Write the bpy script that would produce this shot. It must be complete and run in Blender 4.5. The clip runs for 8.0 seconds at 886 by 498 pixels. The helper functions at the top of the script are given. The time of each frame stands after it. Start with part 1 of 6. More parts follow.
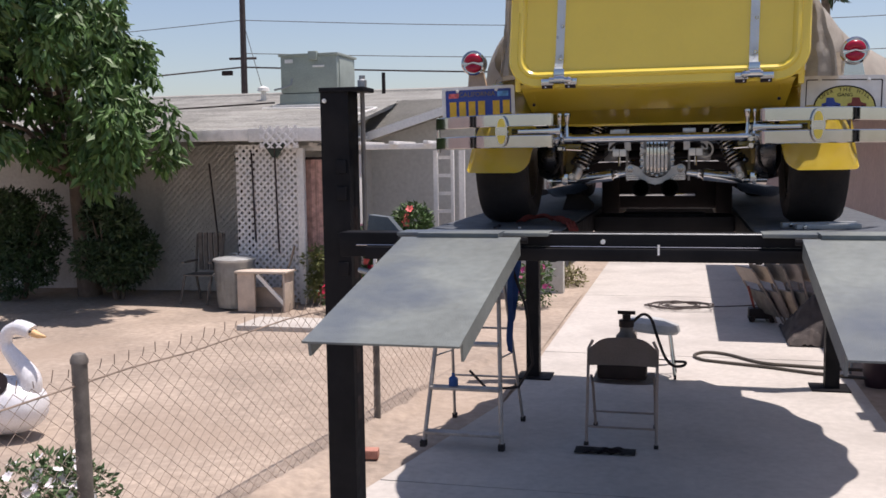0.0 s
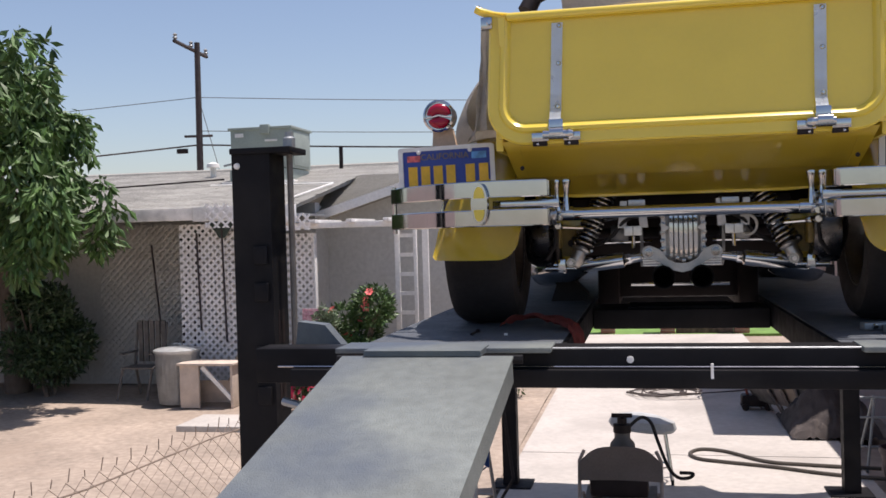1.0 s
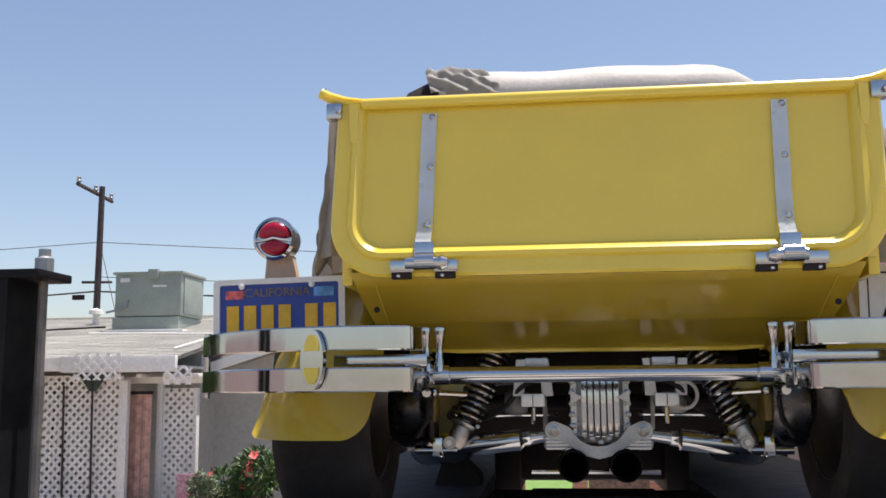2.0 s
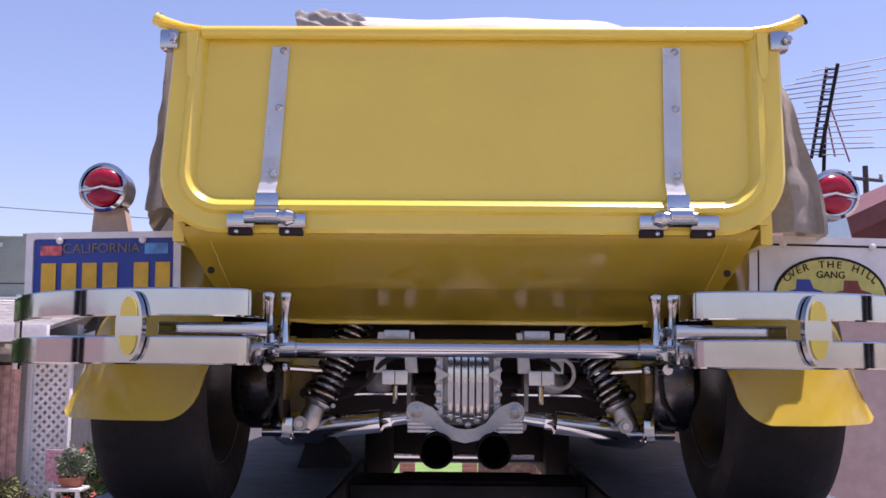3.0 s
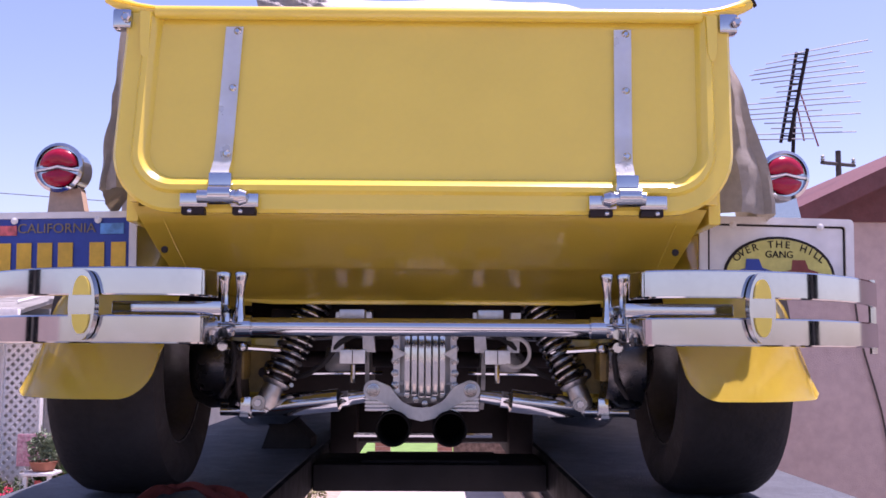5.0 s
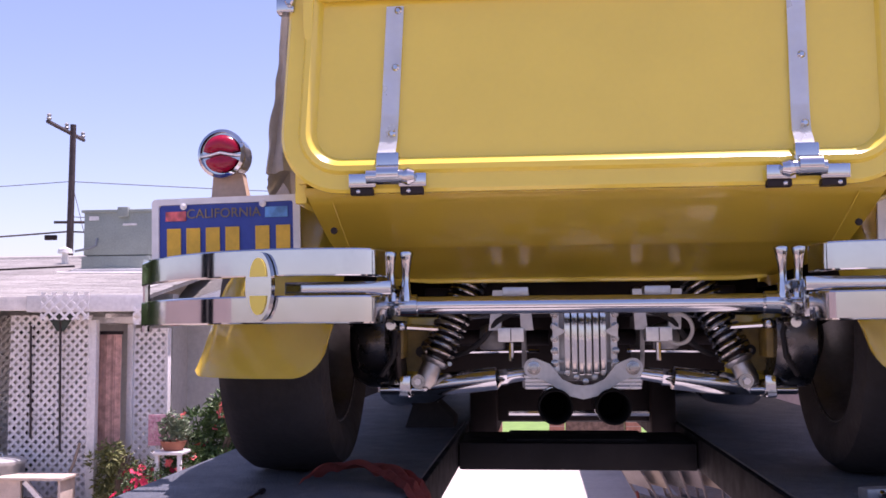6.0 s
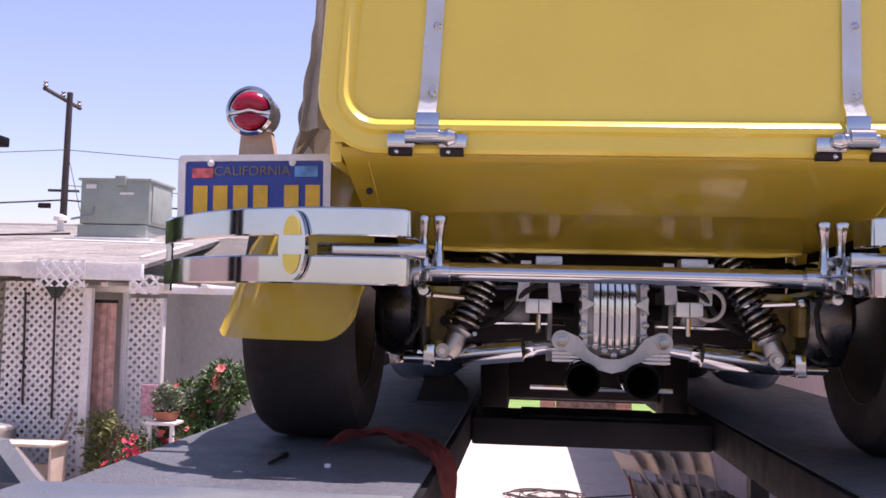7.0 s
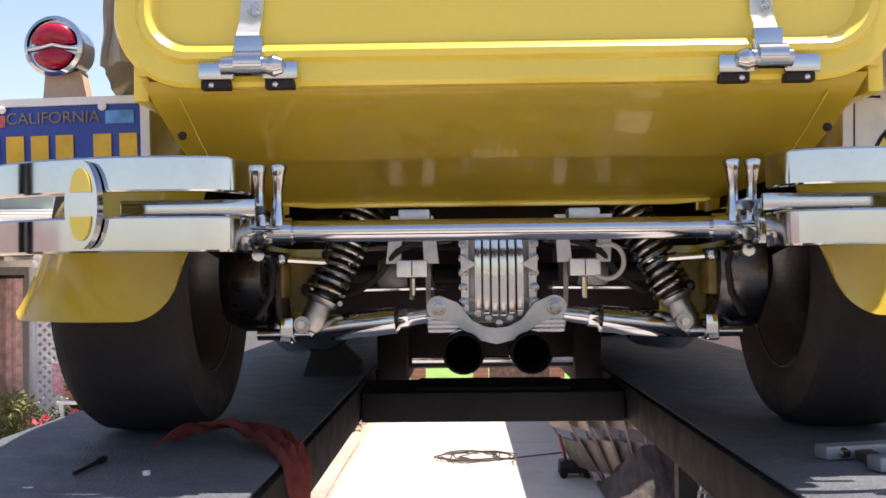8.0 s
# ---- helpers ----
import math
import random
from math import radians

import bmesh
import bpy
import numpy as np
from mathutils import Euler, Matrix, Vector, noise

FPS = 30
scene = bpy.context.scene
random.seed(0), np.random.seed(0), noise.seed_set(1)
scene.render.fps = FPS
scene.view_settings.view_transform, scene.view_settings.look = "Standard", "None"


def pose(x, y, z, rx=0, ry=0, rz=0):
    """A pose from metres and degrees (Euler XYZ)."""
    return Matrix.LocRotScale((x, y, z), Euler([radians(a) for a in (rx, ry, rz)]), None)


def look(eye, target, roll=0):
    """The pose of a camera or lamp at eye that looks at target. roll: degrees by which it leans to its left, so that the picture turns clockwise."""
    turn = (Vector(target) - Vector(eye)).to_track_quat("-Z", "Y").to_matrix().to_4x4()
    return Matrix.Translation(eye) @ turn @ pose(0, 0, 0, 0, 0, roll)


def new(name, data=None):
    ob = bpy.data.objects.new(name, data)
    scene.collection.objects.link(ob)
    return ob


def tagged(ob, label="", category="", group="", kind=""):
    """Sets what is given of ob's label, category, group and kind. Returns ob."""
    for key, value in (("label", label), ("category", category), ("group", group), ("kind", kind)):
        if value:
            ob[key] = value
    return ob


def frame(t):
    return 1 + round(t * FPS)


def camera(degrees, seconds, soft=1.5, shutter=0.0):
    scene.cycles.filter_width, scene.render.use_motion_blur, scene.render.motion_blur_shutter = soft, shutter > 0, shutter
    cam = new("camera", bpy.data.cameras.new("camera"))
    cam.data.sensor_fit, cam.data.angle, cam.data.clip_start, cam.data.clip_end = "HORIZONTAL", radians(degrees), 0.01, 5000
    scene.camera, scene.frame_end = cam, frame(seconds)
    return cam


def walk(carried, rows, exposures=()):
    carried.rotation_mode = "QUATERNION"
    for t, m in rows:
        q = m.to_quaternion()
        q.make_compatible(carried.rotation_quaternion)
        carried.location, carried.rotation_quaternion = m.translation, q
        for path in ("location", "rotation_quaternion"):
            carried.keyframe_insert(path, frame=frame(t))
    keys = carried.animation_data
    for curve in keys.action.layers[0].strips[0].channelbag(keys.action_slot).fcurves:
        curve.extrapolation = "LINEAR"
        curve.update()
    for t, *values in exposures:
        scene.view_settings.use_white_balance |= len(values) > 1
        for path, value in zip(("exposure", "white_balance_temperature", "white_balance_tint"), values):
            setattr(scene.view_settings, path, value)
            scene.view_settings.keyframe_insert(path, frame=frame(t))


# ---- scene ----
cam = camera(49.0, 8.0, soft=1.6)
PATH = [
    (0, (0.124, -3.93, 2.10), (-0.36, -2.0, 1.912), -0.8),
    (0.2, (0.099, -3.696, 2.113), (-0.439, -1.774, 1.985), -2.30),
    (0.3, (0.077, -3.600, 2.112), (-0.456, -1.678, 1.954), -2.65),
    (0.4, (0.057, -3.466, 2.115), (-0.502, -1.554, 1.939), -3.20),
    (0.5, (0.042, -3.406, 2.098), (-0.512, -1.494, 1.912), -2.1),
    (0.6, (-0.007, -3.288, 2.094), (-0.578, -1.379, 1.927), -1.11),
    (0.7, (-0.045, -3.20, 2.085), (-0.568, -1.275, 1.95), -0.45),
    (0.8, (-0.071, -3.046, 2.094), (-0.572, -1.113, 1.974), -1.24),
    (0.9, (-0.090, -2.965, 2.104), (-0.570, -1.027, 2.025), -1.55),
    (1, (-0.117, -2.887, 2.12), (-0.528, -0.93, 2.086), -1.6),
    (1.2, (-0.103, -2.641, 2.104), (-0.417, -0.666, 2.067), -2.0),
    (1.3, (-0.102, -2.531, 2.096), (-0.360, -0.548, 2.087), -1.40),
    (1.5, (-0.102, -2.352, 2.09), (-0.401, -0.374, 2.092), -0.0),
    (1.7, (-0.096, -2.220, 2.118), (-0.480, -0.263, 2.257), -0.80),
    (1.8, (-0.099, -2.160, 2.135), (-0.440, -0.197, 2.314), -0.7),
    (2, (-0.096, -2.018, 2.141), (-0.327, -0.052, 2.423), -0.5),
    (2.2, (-0.094, -1.890, 2.158), (-0.191, 0.089, 2.429), -0.6),
    (3.3, (0.002, -1.743, 2.128), (-0.014, 0.245, 2.350), 0.35),
    (3.5, (0.015, -1.733, 2.126), (0.015, 0.256, 2.334), 0.2),
    (4, (0.024, -1.765, 2.138), (0.048, 0.227, 2.322), 0.3),
    (5.3, (0.013, -1.773, 2.124), (0.024, 0.216, 2.332), 0.3),
    (5.4, (-0.012, -1.768, 2.127), (-0.055, 0.221, 2.334), 0.05),
    (5.5, (-0.037, -1.761, 2.129), (-0.116, 0.228, 2.329), -0.3),
    (5.7, (-0.064, -1.761, 2.127), (-0.188, 0.228, 2.300), -0.35),
    (6, (-0.104, -1.76, 2.121), (-0.294, 0.224, 2.286), -0.4),
    (6.5, (-0.161, -1.774, 2.11), (-0.393, 0.205, 2.288), 0.7),
    (7, (-0.188, -1.725, 2.09), (-0.362, 0.263, 2.219), 1.5),
    (7.3, (-0.178, -1.674, 2.081), (-0.311, 0.320, 2.190), 0.9),
    (7.5, (-0.166, -1.627, 2.075), (-0.25, 0.369, 2.171), 0.5),
    (8, (-0.066, -1.408, 2.099), (-0.107, 0.591, 2.149), -0.6),
]
walk(cam, [(t, look(e, g, r)) for t, e, g, r in PATH],
     exposures=[(0.0, 0.12, 6700, 19), (1.5, 0.28, 6750, 17), (2.2, 0.47, 6850, 15), (3.3, 0.57, 6200, 44), (4.2, 0.66, 6200, 46), (5.3, 0.78, 6200, 47), (6.5, 0.78, 6600, 43), (7.2, 0.74, 6800, 36), (8.0, 1.05, 7150, 20)])

# ---- daylight: high noon sun, slightly ahead of the camera and to the right ----
SUN = Vector((0.225, 0.08, 1.0)).normalized()
world = bpy.data.worlds.new("sky")
world.use_nodes = True
scene.world = world
sky = world.node_tree.nodes.new("ShaderNodeTexSky")
sky.sky_type = "NISHITA"
sky.sun_disc = False
sky.sun_elevation = math.asin(SUN.z)
sky.sun_rotation = math.atan2(SUN.x, SUN.y)
sky.air_density, sky.dust_density, sky.ozone_density = 1.0, 1.1, 1.4
backing = world.node_tree.nodes["Background"]
backing.inputs["Strength"].default_value = 0.118
world.node_tree.links.new(sky.outputs[0], backing.inputs["Color"])
lamp = bpy.data.lights.new("sun", "SUN")
lamp.energy, lamp.angle, lamp.color = 5.0, radians(0.53), (1.0, 0.96, 0.9)
new("sun", lamp).matrix_world = look(SUN * 40, (0, 0, 0))


# ---- materials ----
def mat(name, col, rough=0.6, metal=0.0, var=0.18, scale=6.0, bump=0.0, bscale=80.0, fine=0.08, coat=0.0, rvar=0.12, island=0.0, second=None, amount=0.0, spec=0.5):
    """A surface with colour varied at a broad and a fine scale, uneven gloss and fine relief. second: a stain colour in patches."""
    m = bpy.data.materials.new(name)
    m.use_nodes = True
    nt = m.node_tree
    N, Lk = nt.nodes, nt.links
    b = N["Principled BSDF"]
    tc = N.new("ShaderNodeTexCoord")

    def noise_at(s, detail=4.0):
        n = N.new("ShaderNodeTexNoise")
        n.inputs["Scale"].default_value, n.inputs["Detail"].default_value = s, detail
        Lk.new(tc.outputs["Object"], n.inputs["Vector"])
        return n.outputs["Fac"]

    def ranged(src, lo, hi, a=0.3, z=0.7):
        r = N.new("ShaderNodeMapRange")
        r.inputs["From Min"].default_value, r.inputs["From Max"].default_value = a, z
        r.inputs["To Min"].default_value, r.inputs["To Max"].default_value = lo, hi
        Lk.new(src, r.inputs["Value"])
        return r.outputs["Result"]

    def times(a, c):
        k = N.new("ShaderNodeMath")
        k.operation = "MULTIPLY"
        Lk.new(a, k.inputs[0]), Lk.new(c, k.inputs[1])
        return k.outputs[0]
    f = times(ranged(noise_at(scale), 1 - var, 1 + var), ranged(noise_at(scale * 14), 1 - fine, 1 + fine))
    if island:
        info = N.new("ShaderNodeObjectInfo")
        f = times(f, ranged(info.outputs["Random"], 1 - island, 1 + island, 0, 1))
        geo = N.new("ShaderNodeNewGeometry")
        f = times(f, ranged(geo.outputs["Random Per Island"], 1 - island, 1 + island, 0, 1))
    mix = N.new("ShaderNodeVectorMath")
    mix.operation = "SCALE"
    mix.inputs[0].default_value = col
    Lk.new(f, mix.inputs["Scale"])
    out = mix.outputs[0]
    if second:
        mx = N.new("ShaderNodeMix")
        mx.data_type = "RGBA"
        Lk.new(ranged(noise_at(scale * 0.7, 6.0), 0, amount, 0.5, 0.66), mx.inputs["Factor"])
        Lk.new(out, mx.inputs[6])
        mx.inputs[7].default_value = (*second, 1)
        out = mx.outputs[2]
    Lk.new(out, b.inputs["Base Color"])
    b.inputs["Metallic"].default_value = metal
    b.inputs["Specular IOR Level"].default_value = spec
    Lk.new(ranged(noise_at(scale * 3), max(0.02, rough - rvar * rough), min(1, rough + rvar)), b.inputs["Roughness"])
    b.inputs["Coat Weight"].default_value = coat
    b.inputs["Coat Roughness"].default_value = 0.04
    if bump:
        bp = N.new("ShaderNodeBump")
        bp.inputs["Strength"].default_value, bp.inputs["Distance"].default_value = bump, 0.01
        Lk.new(noise_at(bscale, 6.0), bp.inputs["Height"])
        Lk.new(bp.outputs[0], b.inputs["Normal"])
    return m


YELLOW = mat("yellow enamel", (0.74, 0.555, 0.062), 0.22, var=0.03, fine=0.01, coat=0.7, rvar=0.04)
CHROME = mat("polished chrome", (0.51, 0.52, 0.535), 0.07, 1.0, var=0.04, fine=0.02, rvar=0.05)
STEEL = mat("brushed stainless strap", (0.86, 0.91, 0.95), 0.28, 0.35, var=0.03, fine=0.02, rvar=0.05)
ALUMINIUM = mat("cast aluminium", (0.47, 0.46, 0.45), 0.36, 1.0, var=0.12, bump=0.15)
DULLALU = mat("worn aluminium", (0.36, 0.35, 0.34), 0.5, 0.8, var=0.2)
RUBBER = mat("black tyre rubber", (0.026, 0.024, 0.025), 0.75, var=0.25, bump=0.2, spec=0.25)
BLACK = mat("black underbody paint", (0.017, 0.011, 0.011), 0.55, var=0.3, spec=0.25)
LIFTBLACK = mat("black powder coated steel", (0.009, 0.009, 0.011), 0.55, var=0.3, spec=0.14, second=(0.03, 0.027, 0.025), amount=0.25)
RAMPGREY = mat("grey painted steel plate", (0.158, 0.178, 0.168), 0.55, var=0.2, scale=2.4, bump=0.35, bscale=260, fine=0.12, second=(0.055, 0.075, 0.110), amount=0.8)
DECK = mat("dark runway deck", (0.085, 0.097, 0.112), 0.6, var=0.2, scale=5, bump=0.7, bscale=160, fine=0.2, second=(0.10, 0.11, 0.12), amount=0.2, spec=0.35)
CONCRETE = mat("bleached concrete", (0.47, 0.44, 0.405), 0.9, var=0.07, scale=1.3, bump=0.25, bscale=180, second=(0.33, 0.305, 0.28), amount=0.5)
DIRT = mat("dry sandy yard dirt", (0.345, 0.28, 0.225), 0.97, var=0.20, scale=0.9, bump=0.8, bscale=35, fine=0.18, second=(0.32, 0.25, 0.195), amount=0.6)
RED = mat("red tail lamp glass", (0.36, 0.004, 0.028), 0.16, var=0.12, scale=40)
REDPAINT = mat("red oxide paint", (0.24, 0.05, 0.035), 0.6)
TAN = mat("tan canvas cover", (0.50, 0.465, 0.41), 0.9, var=0.08, bump=0.12, bscale=300)
CREAM = mat("white vinyl roll", (0.47, 0.45, 0.42), 0.55, var=0.06, bump=0.1)
BLUE = mat("blue plate enamel", (0.02, 0.055, 0.30), 0.4, var=0.06)
GOLD = mat("gold plate lettering", (0.72, 0.42, 0.03), 0.45)
WHITE = mat("white paint", (0.78, 0.77, 0.74), 0.55, var=0.06, scale=2)
WHITEOLD = mat("weathered white lattice paint", (0.82, 0.81, 0.80), 0.75, var=0.1, scale=5)
STUCCO = mat("grey green stucco", (0.56, 0.56, 0.53), 0.92, var=0.06, scale=1.2, bump=0.6, bscale=120)
PINKWALL = mat("pinkish stucco", (0.46, 0.36, 0.34), 0.92, var=0.06, scale=1.2, bump=0.5, bscale=120)
SHINGLE = mat("pale grey asphalt shingle", (0.30, 0.295, 0.27), 0.95, var=0.1, scale=2, bump=0.6, bscale=150, fine=0.15, island=0.12)
ROOFRED = mat("dark red roof edge", (0.13, 0.045, 0.045), 0.7)
CANSHEET = mat("bright galvanised can sheet", (0.52, 0.54, 0.54), 0.38, 0.5, var=0.15, scale=9)
GALV = mat("galvanised sheet", (0.30, 0.32, 0.33), 0.45, 0.5, var=0.15, scale=9)
COOLER = mat("grey green cooler sheet", (0.33, 0.375, 0.335), 0.6, 0.2, var=0.1, scale=3)
DARKSTEEL = mat("dark polished steel", (0.10, 0.095, 0.095), 0.24, 1.0, var=0.15, scale=10)
SPRING = mat("dark polished spring steel", (0.33, 0.32, 0.31), 0.2, 1.0, var=0.1)
LATTICEGREY = mat("plain grey lattice paint", (0.56, 0.56, 0.53), 0.85, var=0.12, scale=5)
PALEWOOD = mat("sun bleached pine", (0.56, 0.47, 0.39), 0.85, var=0.14, scale=7, bump=0.3)
WOOD = mat("weathered bare wood", (0.40, 0.31, 0.23), 0.85, var=0.2, scale=9, bump=0.4)
POLEWOOD = mat("creosoted pole wood", (0.052, 0.042, 0.043), 0.9, var=0.2)
BROWNREED = mat("brown reed blind", (0.52, 0.32, 0.27), 0.85, var=0.3, scale=14, island=0.25)
LEAF = mat("broad green leaf", (0.06, 0.12, 0.03), 0.5, var=0.3, scale=3, island=0.35)
DARKLEAF = mat("dark shrub leaf", (0.06, 0.105, 0.04), 0.35, var=0.3, scale=4, island=0.35)
GRASS = mat("lawn green", (0.13, 0.24, 0.05), 0.9, var=0.2, scale=3)
BARK = mat("grey bark", (0.16, 0.12, 0.09), 0.95, var=0.25, bump=0.8)
PETAL = mat("coral red petals", (0.80, 0.15, 0.14), 0.6, island=0.2)
CRIMSON = mat("crimson petals", (0.42, 0.012, 0.05), 0.6, island=0.2)
DAISY = mat("white petals", (0.85, 0.82, 0.84), 0.6)
CHAIRTAUPE = mat("taupe enamelled chair steel", (0.25, 0.205, 0.18), 0.5, var=0.1)
WIRE = mat("rusty galvanised wire", (0.34, 0.27, 0.22), 0.65, 0.4, var=0.25)
POSTGREY = mat("weathered post and shade grey", (0.17, 0.155, 0.14), 0.7, 0.4, var=0.25, scale=12)
HOSE = mat("olive hose rubber", (0.065, 0.055, 0.045), 0.6)
CORD = mat("dark cord", (0.06, 0.045, 0.04), 0.6)
SWANWHITE = mat("shiny white swan shell", (0.80, 0.80, 0.82), 0.3, 0.1, var=0.06, bump=0.7, bscale=18)
ORANGE = mat("pale orange beak paint", (0.72, 0.46, 0.22), 0.5)
REDCLOTH = mat("red shop rag", (0.25, 0.055, 0.045), 0.95, var=0.2, scale=25, bump=0.5)
BRICK = mat("red brick", (0.42, 0.20, 0.15), 0.9, var=0.2, scale=20, bump=0.5)
TERRA = mat("terracotta", (0.33, 0.13, 0.08), 0.85)
GREYPLASTIC = mat("grey seat vinyl", (0.42, 0.43, 0.43), 0.45)
BLUECLOTH = mat("blue cloth", (0.03, 0.08, 0.24), 0.9)
GLASSDARK = mat("dark window glass", (0.03, 0.035, 0.04), 0.08, coat=0.4)


# ---- shape helpers ----
def thing(name, at, label, category, group="", kind=""):
    ob = new(name)
    ob.matrix_basis = Matrix.Translation(at)
    ob.empty_display_size = 0.1
    return tagged(ob, label, category, group, kind)


def finish(bm, name, smooth=40):
    me = bpy.data.meshes.new(name)
    bmesh.ops.recalc_face_normals(bm, faces=bm.faces)
    bm.to_mesh(me)
    bm.free()
    if smooth:
        me.shade_smooth()
        me.set_sharp_from_angle(angle=radians(smooth))
    return me


def hang(ob, parent):
    ob.parent = parent
    if parent.parent is None:
        ob.matrix_parent_inverse = parent.matrix_basis.inverted()
    return ob


def part(name, bm, material, parent, label="", smooth=40):
    me = finish(bm, name, smooth)
    me.materials.append(material)
    ob = hang(new(name, me), parent)
    return tagged(ob, label)


def solo(name, bm, material, label, category, group="", kind="", smooth=40):
    me = finish(bm, name, smooth)
    me.materials.append(material)
    return tagged(new(name, me), label, category, group, kind)


def box(bm, lo, hi, bevel=0.0, m=None):
    vs = [bm.verts.new((x, y, z)) for x in (lo[0], hi[0]) for y in (lo[1], hi[1]) for z in (lo[2], hi[2])]
    fs = [bm.faces.new([vs[i] for i in q]) for q in ((0, 1, 3, 2), (4, 6, 7, 5), (0, 4, 5, 1), (2, 3, 7, 6), (0, 2, 6, 4), (1, 5, 7, 3))]
    if bevel:
        es = list({e for f in fs for e in f.edges})
        out = bmesh.ops.bevel(bm, geom=es, offset=bevel, segments=2, affect="EDGES", profile=0.6)
        vs = list({v for f in out["faces"] for v in f.verts} | {v for v in vs if v.is_valid})
    if m is not None:
        bmesh.ops.transform(bm, matrix=m, verts=[v for v in vs if v.is_valid])
    return bm


def boxed(lo, hi, bevel=0.0, m=None):
    return box(bmesh.new(), lo, hi, bevel, m)


def tube(bm, pts, r, n=10, caps=True, taper=None):
    """A round bar along the points. taper: a radius for each point."""
    pts = [Vector(p) for p in pts]
    rings = []
    side = None
    for i, p in enumerate(pts):
        d = (pts[min(i + 1, len(pts) - 1)] - pts[max(i - 1, 0)]).normalized()
        if side is None:
            side = d.orthogonal().normalized()
        side = (side - d * side.dot(d))
        side = side.normalized() if side.length > 1e-6 else d.orthogonal().normalized()
        up = d.cross(side)
        rr = taper[i] if taper else r
        rings.append([bm.verts.new(p + (side * math.cos(a) + up * math.sin(a)) * rr) for a in (2 * math.pi * k / n for k in range(n))])
    for a, b in zip(rings, rings[1:]):
        for k in range(n):
            bm.faces.new((a[k], a[(k + 1) % n], b[(k + 1) % n], b[k]))
    if caps:
        bm.faces.new(rings[0][::-1]), bm.faces.new(rings[-1])
    return bm


def tubed(pts, r, n=10, **k):
    return tube(bmesh.new(), pts, r, n, **k)


def lathe(bm, profile, m=None, n=24, close=True):
    """Turns (radius, height) pairs round z, then moves by m."""
    m = m or Matrix()
    rings = []
    for r, z in profile:
        if r < 1e-6:
            rings.append([bm.verts.new(m @ Vector((0, 0, z)))])
        else:
            rings.append([bm.verts.new(m @ Vector((r * math.cos(a), r * math.sin(a), z))) for a in (2 * math.pi * k / n for k in range(n))])
    for a, b in zip(rings, rings[1:]):
        for k in range(n):
            q = [a[k % len(a)], a[(k + 1) % len(a)], b[(k + 1) % len(b)], b[k % len(b)]]
            q = [v for i, v in enumerate(q) if v not in q[:i]]
            if len(q) > 2:
                bm.faces.new(q)
    return bm


def sheet(bm, f, nu, nv, thick=0.0):
    """A curved sheet: f(u, v) for u, v from 0 to 1; with thickness it becomes a closed shell."""
    g = [[bm.verts.new(f(i / nu, j / nv)) for j in range(nv + 1)] for i in range(nu + 1)]
    fs = [bm.faces.new((g[i][j], g[i + 1][j], g[i + 1][j + 1], g[i][j + 1])) for i in range(nu) for j in range(nv)]
    if thick:
        bmesh.ops.solidify(bm, geom=fs, thickness=thick)
    return bm


def prism(bm, outline, depth, m=None):
    """A flat plate: outline of (x, z) pairs in the plane y = 0, thick towards +y, then moved by m."""
    m = m or Matrix()
    a = [bm.verts.new(m @ Vector((x, 0, z))) for x, z in outline]
    b = [bm.verts.new(m @ Vector((x, depth, z))) for x, z in outline]
    bm.faces.new(a), bm.faces.new(b[::-1])
    for i in range(len(a)):
        j = (i + 1) % len(a)
        bm.faces.new((a[i], b[i], b[j], a[j]))
    return bm


def rounded(w, h, r, n=6, corners=(1, 1, 1, 1)):
    """Outline of a rounded rectangle round the origin; corners: bottom left, bottom right, top right, top left."""
    pts = []
    for (cx, cz, a0), on in zip(((-w / 2 + r, -h / 2 + r, 180), (w / 2 - r, -h / 2 + r, 270), (w / 2 - r, h / 2 - r, 0), (-w / 2 + r, h / 2 - r, 90)), corners):
        if on:
            pts += [(cx + r * math.cos(radians(a0 + 90 * k / n)), cz + r * math.sin(radians(a0 + 90 * k / n))) for k in range(n + 1)]
        else:
            s = radians(a0 + 45)
            pts.append((cx + r * math.copysign(1, math.cos(s)), cz + r * math.copysign(1, math.sin(s))))
    return pts


def text_part(body, size, m, material, parent, name="lettering"):
    """Raised lettering as one mesh, lying in the plane that m gives."""
    c = bpy.data.curves.new(name, "FONT")
    c.body, c.size, c.extrude, c.align_x, c.align_y = body, size, 0.0008, "CENTER", "CENTER"
    tmp = bpy.data.objects.new(name, c)
    me = bpy.data.meshes.new_from_object(tmp)
    bpy.data.objects.remove(tmp)
    me.transform(m)
    me.materials.append(material)
    return hang(new(name, me), parent)


